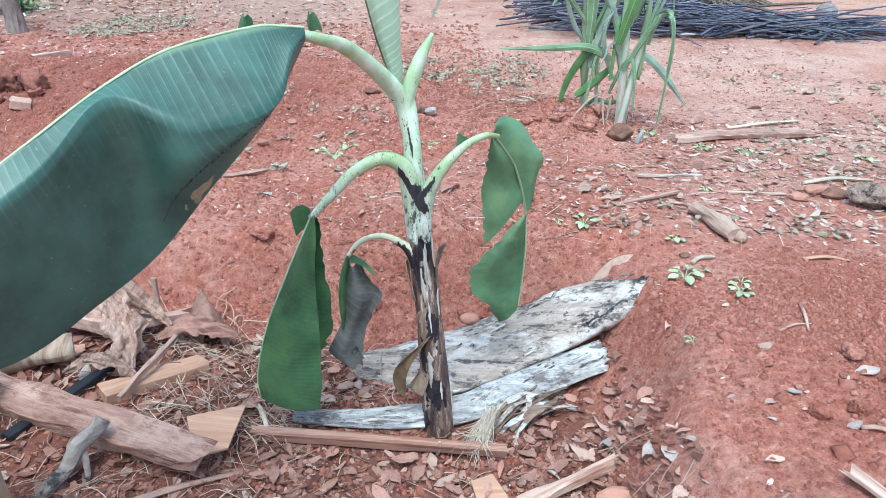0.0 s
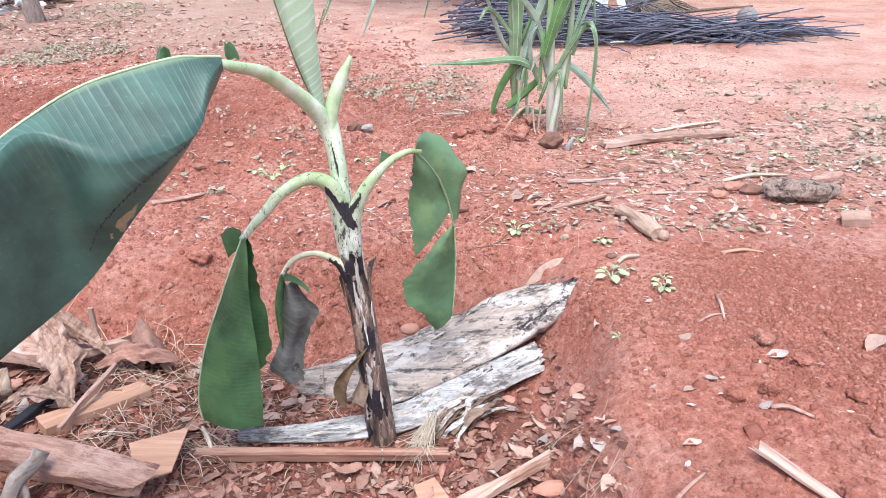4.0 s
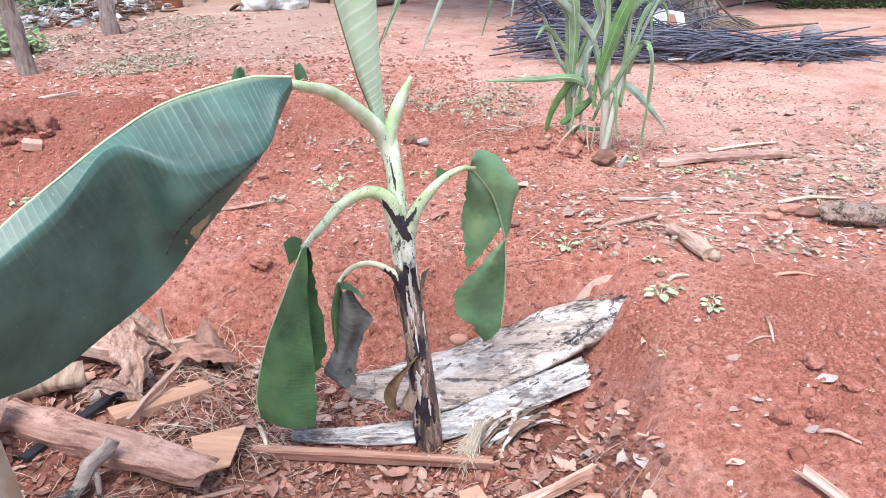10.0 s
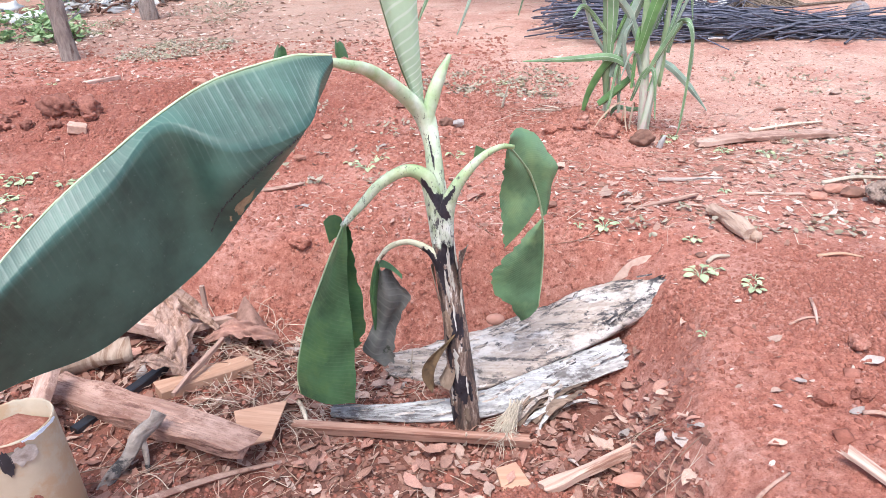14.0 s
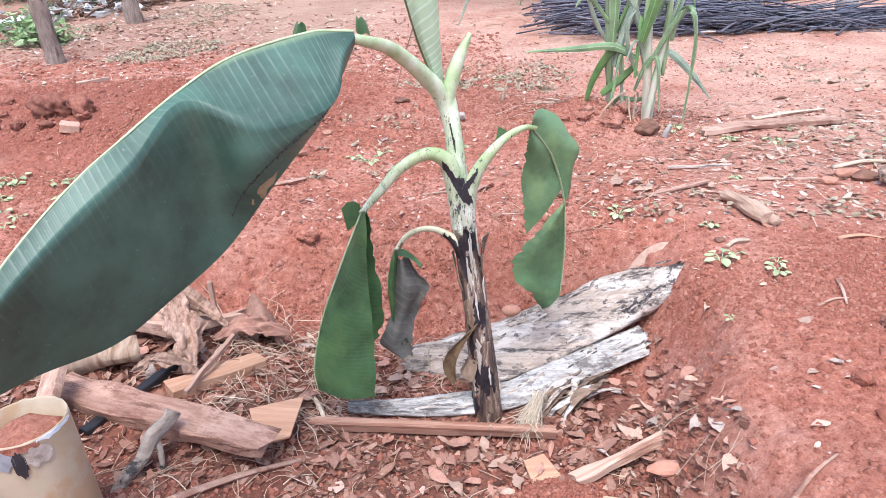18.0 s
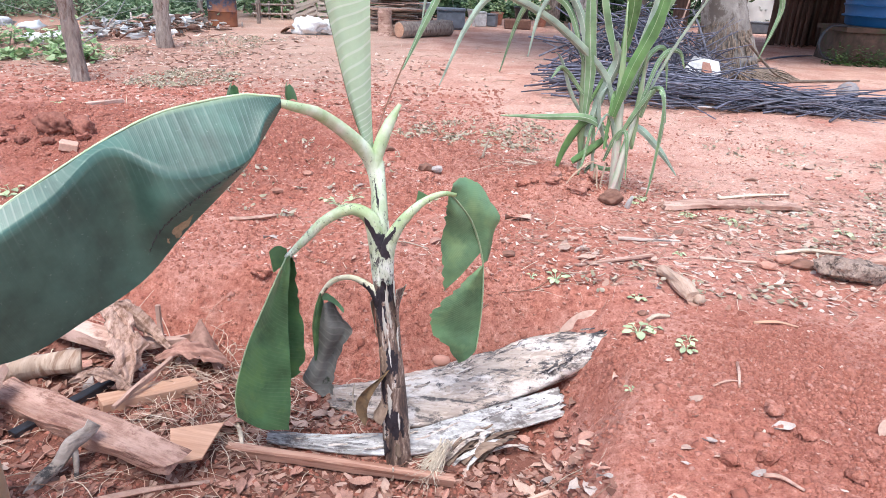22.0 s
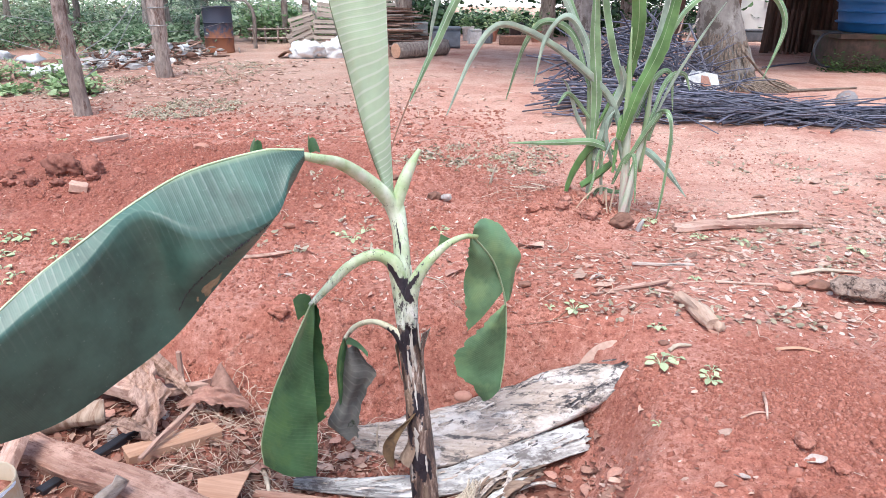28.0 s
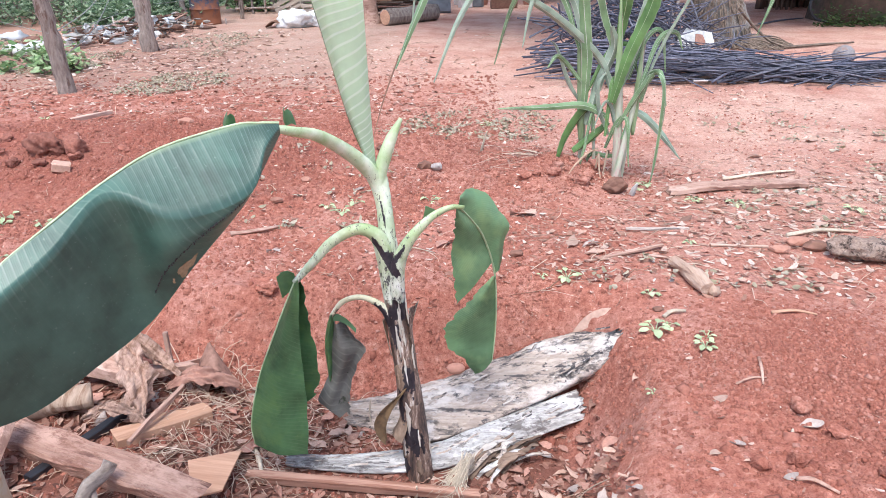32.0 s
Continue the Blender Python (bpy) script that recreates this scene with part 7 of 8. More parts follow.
nugget("egg_shaped_seed", (0.078, 2.362, -0.285), (0.040, 0.028, 0.024), CLAY, "smooth orange-brown husk behind the log", "husk", 4.0, 0.1)
nugget("stone", on_top(-0.12, 4.18), (0.04, 0.03, 0.024), PALESTONE, "pale stone on the loose soil", "stone", 5.0)
nugget("stone", on_top(-0.20, 4.20), (0.05, 0.035, 0.03), STONE, "dark stone on the loose soil", "stone", 6.0)
for k in range(14):
    x, y, q = 0.66 + rnd(-0.24, 0.24), 4.02 + rnd(-0.14, 0.12), rnd(0.016, 0.045)
    clod("soil_clod", on_top(x, y, -0.005), (q * 1.2, q, q * 0.75), SOIL, "crumbly red clod on the mound at the cane's foot", "clod", 120.0 + k, 1.0)
clod("cut_stump", on_top(0.955, 3.87), (0.085, 0.06, 0.05), STONE, "dark brown stub at the foot of the cane", "stub", 7.0, 0.5)
clod("bark_chunk", on_top(1.96, 2.93), (0.17, 0.09, 0.075), BARKBROWN, "rough lump of grey-brown bark", "bark", 8.0, 0.6)
clod("bark_chunk", on_top(2.18, 3.10), (0.12, 0.05, 0.045), WOOD_OLD, "rough pale lump of bark", "bark", 9.0, 0.6)
nugget("brick_fragment", on_top(0.485, 1.475), (0.065, 0.028, 0.020), CLAY, "flat reddish clay chip among leaves", "brick", 10.0, 0.3)
for k, (x, y, q) in enumerate([(1.093, 1.072, 0.045), (0.993, 1.51, 0.028), (1.196, 1.747, 0.034), (1.103, 1.506, 0.03), (1.26, 1.62, 0.026), (1.33, 1.45, 0.03), (1.42, 1.56, 0.024), (1.15, 1.66, 0.022), (1.30, 1.30, 0.026), (1.52, 1.38, 0.03)]):
    clod("soil_clod", on_top(x, y, -0.004), (q * 1.1, q, q * 0.75), SOIL, "crumbly red clod on the loose soil", "clod", 80.0 + k, 0.8)
single("brick_fragment", timber(0.10, 0.075, 0.05, 0.006, ragged=0.014, steps=5, seed=47), BRICKPALE, on_top(2.05, 2.63), "broken orange brick piece beside the bark", "brick", turn=-20, tilt=(6, -5), smooth=False)
for k, (x, y, r) in enumerate([(0.35, 2.95, 0.03), (1.72, 3.11, 0.045), (1.60, 3.02, 0.04), (1.78, 3.05, 0.05), (-1.0, 3.6, 0.03), (-0.9, 3.9, 0.03), (0.9, 2.42, 0.02), (-1.6, 4.3, 0.05), (-1.9, 4.6, 0.05), (-0.5, 4.5, 0.04)]):
    nugget("stone", on_top(x, y), (r * 1.2, r * 0.9, r * 0.5), CLAY if k % 3 else STONE, "small reddish stone on the soil", "stone", 20.0 + k)
s = Shape()
beam(s, [[(x, y, z) for x, y in ((-0.055, 0.035), (-0.045, -0.055), (0.05, -0.03), (0.015, 0.06))] for z in (0.0, 0.006)])
single("flat_offcut", s, WOOD_PALE, on_top(0.125, 1.555, 0.012), "small pale chip of plywood among leaves", "offcut", turn=8, tilt=(8, 5), smooth=False)
s = timber(0.26, 0.125, 0.030, 0.003, ragged=0.006, steps=8, seed=44)
single("sawn_offcut", s, SAWN, on_top(0.405, 1.335, 0.006), "flat pale sawn board end half buried in red soil", "offcut", turn=-12, tilt=(6, 0), smooth=False)
board("rotten_stick", (0.225, 1.50, -0.375), (0.53, 1.64, -0.325), 0.045, 0.035, PINKWOOD, "pale rotten stick lying among leaves", "stick", ragged=0.02, seed=45, wear=0.010, taper=0.8)
s = Shape()
tube(s, [(-0.01, 0, 0), (0, 0, 0.045), (0.012, 0, 0.085)], [0.018, 0.016, 0.007], 8, 4)
single("white_husk", s, WHITE, on_top(1.06, 3.84), "small white husk beside the cane", "husk", tilt=(20, 0))


# tan leaf lying on the slope behind the log end
s, rows = Shape(), []
for i in range(13):
    t = i / 12
    p = Vector((0.575, 2.515, -0.175)).lerp(Vector((0.735, 2.50, -0.045)), t) + Vector((0, -0.010, 0.012 * math.sin(3.1 * t)))
    w = 0.024 * math.sin(math.pi * (0.04 + 0.9 * t)) ** 0.8
    rows.append([p + Vector((-0.5 * q * w, 0.55 * q * w, 0.66 * q * w + 0.25 * w * q * q)) for q in (-1, -0.5, 0, 0.5, 1)])
leaf_at = Vector((0.66, 2.52, -0.08))
tan_leaf = thing("dry_leaf", leaf_at, "large pale tan dry leaf on the slope behind the log", "leaf", "dry leaves")
part("blade", sheet(s, rows, 0.002), LEAF_TONES[1], tan_leaf, shift=leaf_at)
part("stalk", tube(Shape(), [rows[-1][2], rows[-1][2] + Vector((0.02, 0, 0.03)), rows[-1][2] + Vector((0.025, 0, 0.06))], [0.002, 0.0016, 0.001], 5, 3), WOOD_OLD, tan_leaf, shift=leaf_at)


# dead banana leaves draped over the logs
DEADSHEET = simple("dead_banana_leaf", (0.24, 0.125, 0.09), (0.68, 0.47, 0.38), 60, 0.8, (1, 0.12, 1), 1.0, spots=(0.22, 0.12, 0.08))


def draped_leaf(path, widths, across, folds, label, seed, material=None):
    """A dry leaf laid over things: pleated across, cockled along, its rim torn."""
    line = smooth_path(path, 7)
    w = along(widths, len(line))
    side, rows = Vector(across).normalized(), []
    for i, p in enumerate(line):
        u = i / (len(line) - 1)
        d = (line[min(i + 1, len(line) - 1)] - line[max(i - 1, 0)]).normalized()
        up = side.cross(d).normalized()
        if up.z < 0:
            up = -up
        row = []
        for j in range(19):
            v = 2 * j / 18 - 1
            rag = 1 + (0.75 * noise.noise((u * 7, seed, v * 3)) + 0.4 * noise.noise((u * 19, seed, v)) if abs(v) > 0.7 else 0)
            lift = w[i] * (0.12 * math.sin(folds * v + 4 * u + seed) + 0.42 * noise.noise((u * 5 + seed, v * 2.2, seed)) + 0.20 * noise.noise((u * 11, v * 6, seed)) + 0.10 * noise.noise((u * 27, v * 15, seed)) - 0.20 * v * v)
            row.append(p + side * (v * rag * w[i] / 2) + up * lift + d * (0.02 * noise.noise((u * 3, v * 4, seed + 2))))
        rows.append(row)
    base = Vector(path[0])
    ob = thing("dead_banana_leaf", base, label, "leaf")
    part("blade", sheet(Shape(), rows, 0.0018), material or DEADSHEET, ob, shift=base)


draped_leaf([(-1.31, 2.22, -0.06), (-1.24, 2.16, -0.04), (-1.17, 2.09, -0.055), (-1.11, 2.01, -0.09), (-1.075, 1.94, -0.15), (-1.065, 1.90, -0.21)], [0.03, 0.07, 0.10, 0.115, 0.10, 0.04], (0.75, 0.65, 0.12), 5.0, "crumpled pale brown dead banana leaf draped over the log end", 1.0)
draped_leaf([(-1.36, 2.30, -0.10), (-1.24, 2.24, -0.06), (-1.10, 2.17, -0.10), (-1.0, 2.13, -0.17)], [0.03, 0.07, 0.06, 0.02], (0.3, 0.8, 0.5), 3.0, "pale curled strip of dead banana leaf", 4.0)
draped_leaf([(-1.24, 1.84, -0.165), (-1.17, 1.87, -0.135), (-1.09, 1.88, -0.16), (-1.03, 1.87, -0.20)], [0.02, 0.055, 0.05, 0.02], (0.1, 0.9, 0.4), 2.0, "curled dry leaf strip under the log", 7.0)
draped_leaf([(-1.05, 2.10, -0.20), (-0.96, 2.13, -0.165), (-0.87, 2.14, -0.18), (-0.78, 2.16, -0.23)], [0.03, 0.075, 0.07, 0.03], (-0.1, 0.8, 0.5), 2.5, "reddish torn piece of dry bark leaf", 9.0, LEAF_TONES[3])
# brown leaf folded like a tent
s, rows = Shape(), []
for i in range(13):
    t = i / 12
    row = []
    for q in (-1, -0.7, -0.4, -0.15, 0, 0.2, 0.5, 0.8, 1):
        w = 0.085 * math.sin(math.pi * (0.12 + 0.8 * t)) ** 0.6
        row.append(Vector((0.20 * (t - 0.5) + 0.02 * q, w * q, (0.135 - 0.045 * t) * (1 - abs(q) ** 1.5) + 0.008 * noise.noise((t * 5, q * 3, 2)))))
    rows.append(row)
single("folded_dry_leaf", sheet(s, rows, 0.002), LEAF_TONES[0], on(-0.915, 2.23, 0.0), "dark brown dry leaf folded like a tent", "leaf", turn=-62, tilt=(-6, 0))
nugget("white_husk", on_top(-1.225, 2.235, 0.02), (0.022, 0.018, 0.02), WHITE, "small white husk among the rubbish", "husk", 3.3)


# ---- small weeds ----
def weed(at, leaves, size, seed, label="small green weed sprouting from red soil", category="weed", material=None):
    r = random.Random(seed)
    ob = thing("weed", at, label, category, "weeds")
    for k in range(leaves):
        a = k * 2.4 + r.uniform(-0.3, 0.3)
        rise, reach = r.uniform(0.12, 0.5) * size, r.uniform(0.4, 1.0) * size
        tip = Vector((math.cos(a) * reach, math.sin(a) * reach, rise))
        s = Shape()
        tube(s, [(0, 0, -0.01), tip * 0.45 + Vector((0, 0, rise * 0.3)), tip], [0.0022, 0.0018, 0.0012], 5, 3)
        part("stalk", s, RIB, ob)
        s, rows = Shape(), []
        o, side = Vector((math.cos(a), math.sin(a), r.uniform(-0.3, 0.2))), Vector((-math.sin(a), math.cos(a), 0))
        ln, wd = size * r.uniform(0.5, 0.8), size * r.uniform(0.48, 0.7)
        for i in range(5):
            t = i / 4
            w = wd * math.sin(math.pi * (0.05 + 0.9 * t)) ** 0.7
            rows.append([tip + o * (ln * (t - 0.15)) + side * (q * w / 2) + Vector((0, 0, 0.12 * size * abs(q) - 0.15 * size * t * t)) for q in (-1, -0.4, 0.4, 1)])
        part("leaf", sheet(s, rows, 0.0012), material or WEEDLEAF, ob, shift=None)
    return ob


WEEDLEAF = simple("weed_leaf", (0.33, 0.42, 0.21), (0.56, 0.62, 0.40), 30, 0.6, relief=0.2, vary=0.3)
for k, (x, y, n, size) in enumerate([(0.86, 2.27, 7, 0.05), (0.91, 2.30, 4, 0.035), (1.01, 2.13, 8, 0.035), (1.03, 2.19, 5, 0.03), (0.78, 1.90, 5, 0.022), (0.56, 2.70, 8, 0.045), (0.45, 2.71, 4, 0.025), (0.89, 2.53, 6, 0.035), (-0.70, 3.57, 6, 0.045), (-0.60, 3.47, 7, 0.05), (-0.13, 3.72, 6, 0.05), (-0.55, 3.60, 5, 0.04)]):
    weed(on_top(x, y), n, size, k)
random.seed(5)
for k in range(26):
    weed(on_top(rnd(-2.65, -1.85), rnd(2.75, 3.35)), 5, rnd(0.035, 0.06), 60 + k, "low broad-leaved weed on the red soil")
for k, (x, y) in enumerate([(1.10, 3.92), (1.15, 4.0), (1.38, 3.72), (1.6, 3.68), (1.2, 3.1), (2.2, 3.6), (2.35, 3.4), (2.1, 2.75), (-3.7, 5.8), (-3.3, 5.2), (-1.6, 5.5), (0.2, 5.6)]):
    weed(on_top(x, y), 7, rnd(0.025, 0.045), 120 + k)

# ---- what nobody could count ----
r6 = random.Random(77)


def pick(zone):
    x0, x1, y0, y1 = zone
    return r6.uniform(x0, x1), r6.uniform(y0, y1)


CRUMB_V = np.array([(1, 0, -0.3), (-0.5, 0.87, -0.3), (-0.5, -0.87, -0.3), (0.5, 0.6, 0.5), (-0.8, 0.1, 0.5), (0.4, -0.7, 0.55), (0, 0, 0.95)])
CRUMB_F = np.array([(0, 3, 5), (0, 1, 3), (1, 4, 3), (1, 2, 4), (2, 5, 4), (2, 0, 5), (3, 6, 5), (3, 4, 6), (4, 5, 6)])
rng = np.random.default_rng(5)


def strew(name, x, y, r, material, label, category, lift=0.0):
    """Thousands of angular crumbs, each turned and squashed its own way."""
    n = len(x)
    z = ground_z(x, y) + fine_relief(x, y) + lift
    a = rng.uniform(0, 6.283, n)
    k = rng.uniform(0.65, 1.35, (n, 3))
    vx, vy, vz = (CRUMB_V[:, q][None, :] * k[:, q][:, None] for q in range(3))
    c, s0 = np.cos(a)[:, None], np.sin(a)[:, None]
    pts = np.stack([x[:, None] + r[:, None] * (c * vx - s0 * vy), y[:, None] + r[:, None] * (s0 * vx + c * vy), z[:, None] + r[:, None] * vz * 0.75], -1)
    me = bpy.data.meshes.new(name)
    me.vertices.add(n * 7)
    me.vertices.foreach_set("co", pts.astype(np.float32).ravel())
    faces = (CRUMB_F[None, :, :] + (np.arange(n) * 7)[:, None, None]).astype(np.int32)
    me.loops.add(n * 27)
    me.loops.foreach_set("vertex_index", faces.ravel())
    me.polygons.add(n * 9)
    me.polygons.foreach_set("loop_start", np.arange(0, n * 27, 3, dtype=np.int32))
    me.update(calc_edges=True)
    me.materials.append(material)
    tagged(new(name, me), label, category, "", "stuff")


cx, cy = rng.uniform(-3.6, 2.9, 420000), 1.0 + 5.8 * rng.random(420000) ** 1.2
keep = rng.random(420000) < sst(-3.6, -2.5, cx) * (0.035 + 0.965 * looseness(cx, cy)) * (0.25 + 1.2 * np.clip(lattice(cx * 3.1, cy * 3.1, 21) * 1.6 - 0.35, 0, 1))
cx, cy = cx[keep][:130000], cy[keep][:130000]
cr = 0.0022 + 0.0100 * rng.random(len(cx)) ** 3.0 + (rng.random(len(cx)) < 0.012) * rng.uniform(0.003, 0.018, len(cx))
CRUMB = by_island("soil_crumb", [(0.0, (0.315, 0.115, 0.082)), (0.5, (0.395, 0.155, 0.113)), (0.9, (0.46, 0.195, 0.146)), (1.0, (0.53, 0.28, 0.225))], 0.95, 0, 90, 0.15)
hx, hy = rng.uniform(0.75, 2.6, 150000), rng.uniform(0.95, 2.75, 150000)
keep = rng.random(150000) < np.clip(np.exp(-((hx - 1.45) / 0.45) ** 2 - ((hy - 1.7) / 0.55) ** 2) * 1.2, 0, 1) * sst(2.75, 2.3, hy) * sst(0.95, 1.2, hy) * np.clip(lattice(hx * 4.3, hy * 4.3, 27) * 2.4 - 0.75, 0, 1)
hx, hy = hx[keep][:45000], hy[keep][:45000]
cx, cy = np.concatenate([cx, hx]), np.concatenate([cy, hy])
cr = np.concatenate([cr, 0.0018 + 0.0095 * rng.random(len(hx)) ** 2.6 + (rng.random(len(hx)) < 0.012) * rng.uniform(0.003, 0.012, len(hx))])
strew("soil_crumbs", cx, cy, cr, CRUMB, "crumbs and clods of loose red soil", "soil")
hx, hy = 0.165 + 0.085 * rng.standard_normal(9000), 1.40 + 0.06 * rng.standard_normal(9000)
strew("fresh_soil_heap", hx, hy, 0.0025 + 0.008 * rng.random(9000) ** 2.5, CRUMB, "fresh heap of crumbly red soil among the leaves", "soil", 0.075 * np.exp(-((hx - 0.165) / 0.13) ** 2 - ((hy - 1.40) / 0.09) ** 2) * rng.random(9000) ** 0.4)
cx, cy = rng.uniform(-6.5, 0.3, 9000), rng.uniform(4.0, 8.0, 9000)
strew("far_soil_crumbs", cx, cy, 0.006 + 0.024 * rng.random(9000) ** 4, CRUMB, "clods on the loose ridge", "soil")
GRIT = by_island("pale_grit", [(0.0, (0.40, 0.18, 0.135)), (0.45, (0.50, 0.28, 0.22)), (0.85, (0.60, 0.43, 0.36)), (1.0, (0.72, 0.62, 0.57))], 0.9)
cx, cy = np.concatenate([rng.uniform(-3.2, 3.2, 3500), rng.uniform(0.0, 3.2, 3500), rng.uniform(-7.0, 4.5, 7000)]), np.concatenate([rng.uniform(1.0, 7.0, 3500), rng.uniform(2.4, 4.8, 3500), rng.uniform(5.0, 10.0, 7000)])
strew("pale_grit", cx, cy, (0.0015 + 0.0045 * rng.random(14000) ** 3.0) * np.where(cy > 4.5, 1.9, 1.0), GRIT, "pale grit and specks strewn over the soil", "grit")

chaff, pit_bits = Shape(), Shape()


def flake(shape, x, y, length, width, up=0.0):
    """A bent scrap of dry leaf or bark."""
    a, cu = r6.uniform(0, 6.283), r6.uniform(-0.6, 0.9)
    d, q = Vector((math.cos(a), math.sin(a), r6.uniform(-0.2, 0.3))), Vector((-math.sin(a), math.cos(a), r6.uniform(-0.4, 0.4)))
    p = on_top(x, y, 0.003 + up)
    rows = [[p + d * (length * (t - 0.5)) + q * (s0 * width * (0.35 + 0.65 * math.sin(math.pi * min(0.95, t + 0.08)))) + Vector((0, 0, cu * length * 0.5 * (t - 0.5) ** 2 * 4 * 0.5 + 0.3 * width * s0 * s0 * cu)) for s0 in (-0.5, 0, 0.5)] for t in (0, 0.5, 1)]
    verts = [v for row in rows for v in row]
    shape.add(verts, [(0, 1, 4, 3), (1, 2, 5, 4), (3, 4, 7, 6), (4, 5, 8, 7)])


for zone, number, lo, hi in [((-0.65, 0.62, 1.10, 1.84), 2300, 0.012, 0.05), ((-0.5, 0.05, 1.9, 2.3), 500, 0.015, 0.05), ((-1.7, -0.45, 1.25, 2.22), 1500, 0.015, 0.065), ((0.15, 0.66, 1.4, 2.1), 300, 0.012, 0.05), ((0.4, 2.6, 2.65, 3.5), 800, 0.012, 0.06), ((1.1, 3.2, 3.3, 4.3), 800, 0.015, 0.07), ((-3.0, 3.0, 1.2, 6.5), 2600, 0.006, 0.026), ((0.3, 3.2, 2.5, 4.6), 1500, 0.01, 0.045), ((-1.6, 0.6, 2.7, 4.2), 700, 0.008, 0.04), ((0.1, 3.4, 4.3, 7.2), 900, 0.01, 0.05), ((-0.9, 0.4, 2.6, 3.4), 160, 0.012, 0.05), ((-4.5, 3.5, 6.0, 9.5), 1000, 0.02, 0.08), ((-7.0, -0.5, 6.0, 10.5), 3200, 0.02, 0.09), ((-8.0, -3.0, 8.5, 13.0), 1000, 0.03, 0.14), ((-3.5, 4.0, 9.0, 13.0), 250, 0.03, 0.1)]:
    for k in range(number):
        x, y = pick(zone)
        ln = r6.uniform(lo, hi)
        flake(pit_bits if zone[2] < 2.0 and zone[1] < 0.8 else chaff, x, y, ln, ln * r6.uniform(0.3, 0.6), 0.004 * r6.random() if zone[1] < 0 and zone[2] < 2 else 0)
single("leaf_litter", chaff, DRYLEAF, (0, 0, 0), "scraps of dry leaves and bark strewn about", "litter", kind="stuff")

single("pit_litter", pit_bits, PIT_LITTER, (0, 0, 0), "brown crumbling leaf scraps on the pit floor", "litter", kind="stuff")

straw = Shape()
for zone, number, lo, hi in [((-1.0, -0.48, 1.72, 2.32), 380, 0.04, 0.16), ((-1.7, -0.6, 1.3, 2.4), 300, 0.05, 0.2), ((-0.6, 0.6, 1.15, 1.75), 130, 0.04, 0.16), ((-0.45, 0.1, 1.9, 2.3), 90, 0.05, 0.15), ((-0.9, 0.4, 2.6, 3.5), 60, 0.04, 0.16), ((0.4, 2.6, 2.6, 3.6), 170, 0.05, 0.25), ((0.9, 3.0, 3.4, 4.5), 150, 0.06, 0.3), ((0.1, 0.8, 4.2, 4.7), 70, 0.06, 0.25), ((-3.0, 3.0, 1.2, 6.5), 120, 0.04, 0.16), ((-6.0, 3.0, 6.0, 12.0), 160, 0.1, 0.5), ((-8.5, -3.0, 6.6, 12.5), 160, 0.15, 0.6)]:
    for k in range(number):
        x, y = pick(zone)
        ln, a = r6.uniform(lo, hi), r6.uniform(0, 6.283)
        heap = 0.035 if number == 380 else 0.010
        p0 = on_top(x, y, 0.003 + heap * r6.random())
        x1, y1 = x + math.cos(a) * ln, y + math.sin(a) * ln
        p2 = on_top(x1, y1, 0.003 + heap * r6.random())
        m = p0.lerp(p2, 0.5) + Vector((r6.uniform(-0.2, 0.2) * ln, r6.uniform(-0.2, 0.2) * ln, r6.uniform(0, 0.09) * ln + 0.003))
        rr = r6.uniform(0.0008, 0.0022) * (2 if y > 5 else 1)
        tube(straw, [p0, m, p2], [rr, rr, rr * 0.6], 3, 3, cap=False)
single("dry_straw", straw, STRAW, (0, 0, 0), "tangled dry grass stalks and straw", "straw", kind="stuff")

# scattered low green growth farther off
SPRIG = by_island("low_weed_leaves", [(0.0, (0.34, 0.31, 0.20)), (0.5, (0.49, 0.43, 0.32)), (1.0, (0.62, 0.54, 0.44))], 0.7, 0.15, 20)
sprigs = Shape()
for zone, number in [((-7.0, -0.5, 5.9, 9.2), 3600), ((-2.0, 3.0, 5.0, 7.0), 220), ((1.2, 3.4, 3.2, 4.4), 110), ((-0.6, 0.8, 4.9, 6.0), 140), ((2.5, 5.0, 3.0, 5.5), 160), ((-9.0, -3.5, 8.5, 12.5), 1300), ((0.3, 1.6, 2.5, 3.6), 50), ((-1.8, -0.3, 3.2, 4.4), 40)]:
    for k in range(number):
        x, y = pick(zone)
        if lattice(np.float64(x * 0.9), np.float64(y * 0.9), 12) < 0.52:
            continue
        g = on_top(x, y)
        for q in range(r6.randint(4, 9)):
            leaf_card(sprigs, g + Vector((r6.gauss(0, 0.03), r6.gauss(0, 0.03), r6.uniform(0, 0.035))), r6.uniform(0.018, 0.05), r6)
single("low_sprigs", sprigs, SPRIG, (0, 0, 0), "patches of low grey-green weeds", "weeds", kind="stuff", smooth=False)


# ---- clutter on the far side of the yard ----
CLOTH = simple("pale_plastic", (0.42, 0.44, 0.47), (0.74, 0.76, 0.78), 12, 0.6, relief=0.3)
GREYRUB = simple("grey_rubble", (0.24, 0.225, 0.21), (0.50, 0.48, 0.46), 16, 0.9, relief=0.4, spots=(0.30, 0.17, 0.13))
RUSTY = simple("rusty_tin", (0.14, 0.065, 0.04), (0.30, 0.15, 0.09), 12, 0.8, relief=0.3)
BALL = simple("old_ball_skin", (0.20, 0.18, 0.19), (0.46, 0.42, 0.42), 25, 0.7, relief=0.3, spots=(0.32, 0.20, 0.16))
MOSS = by_island("moss", [(0.0, (0.05, 0.09, 0.03)), (1.0, (0.12, 0.20, 0.06))], 0.8, 0.1, 20)
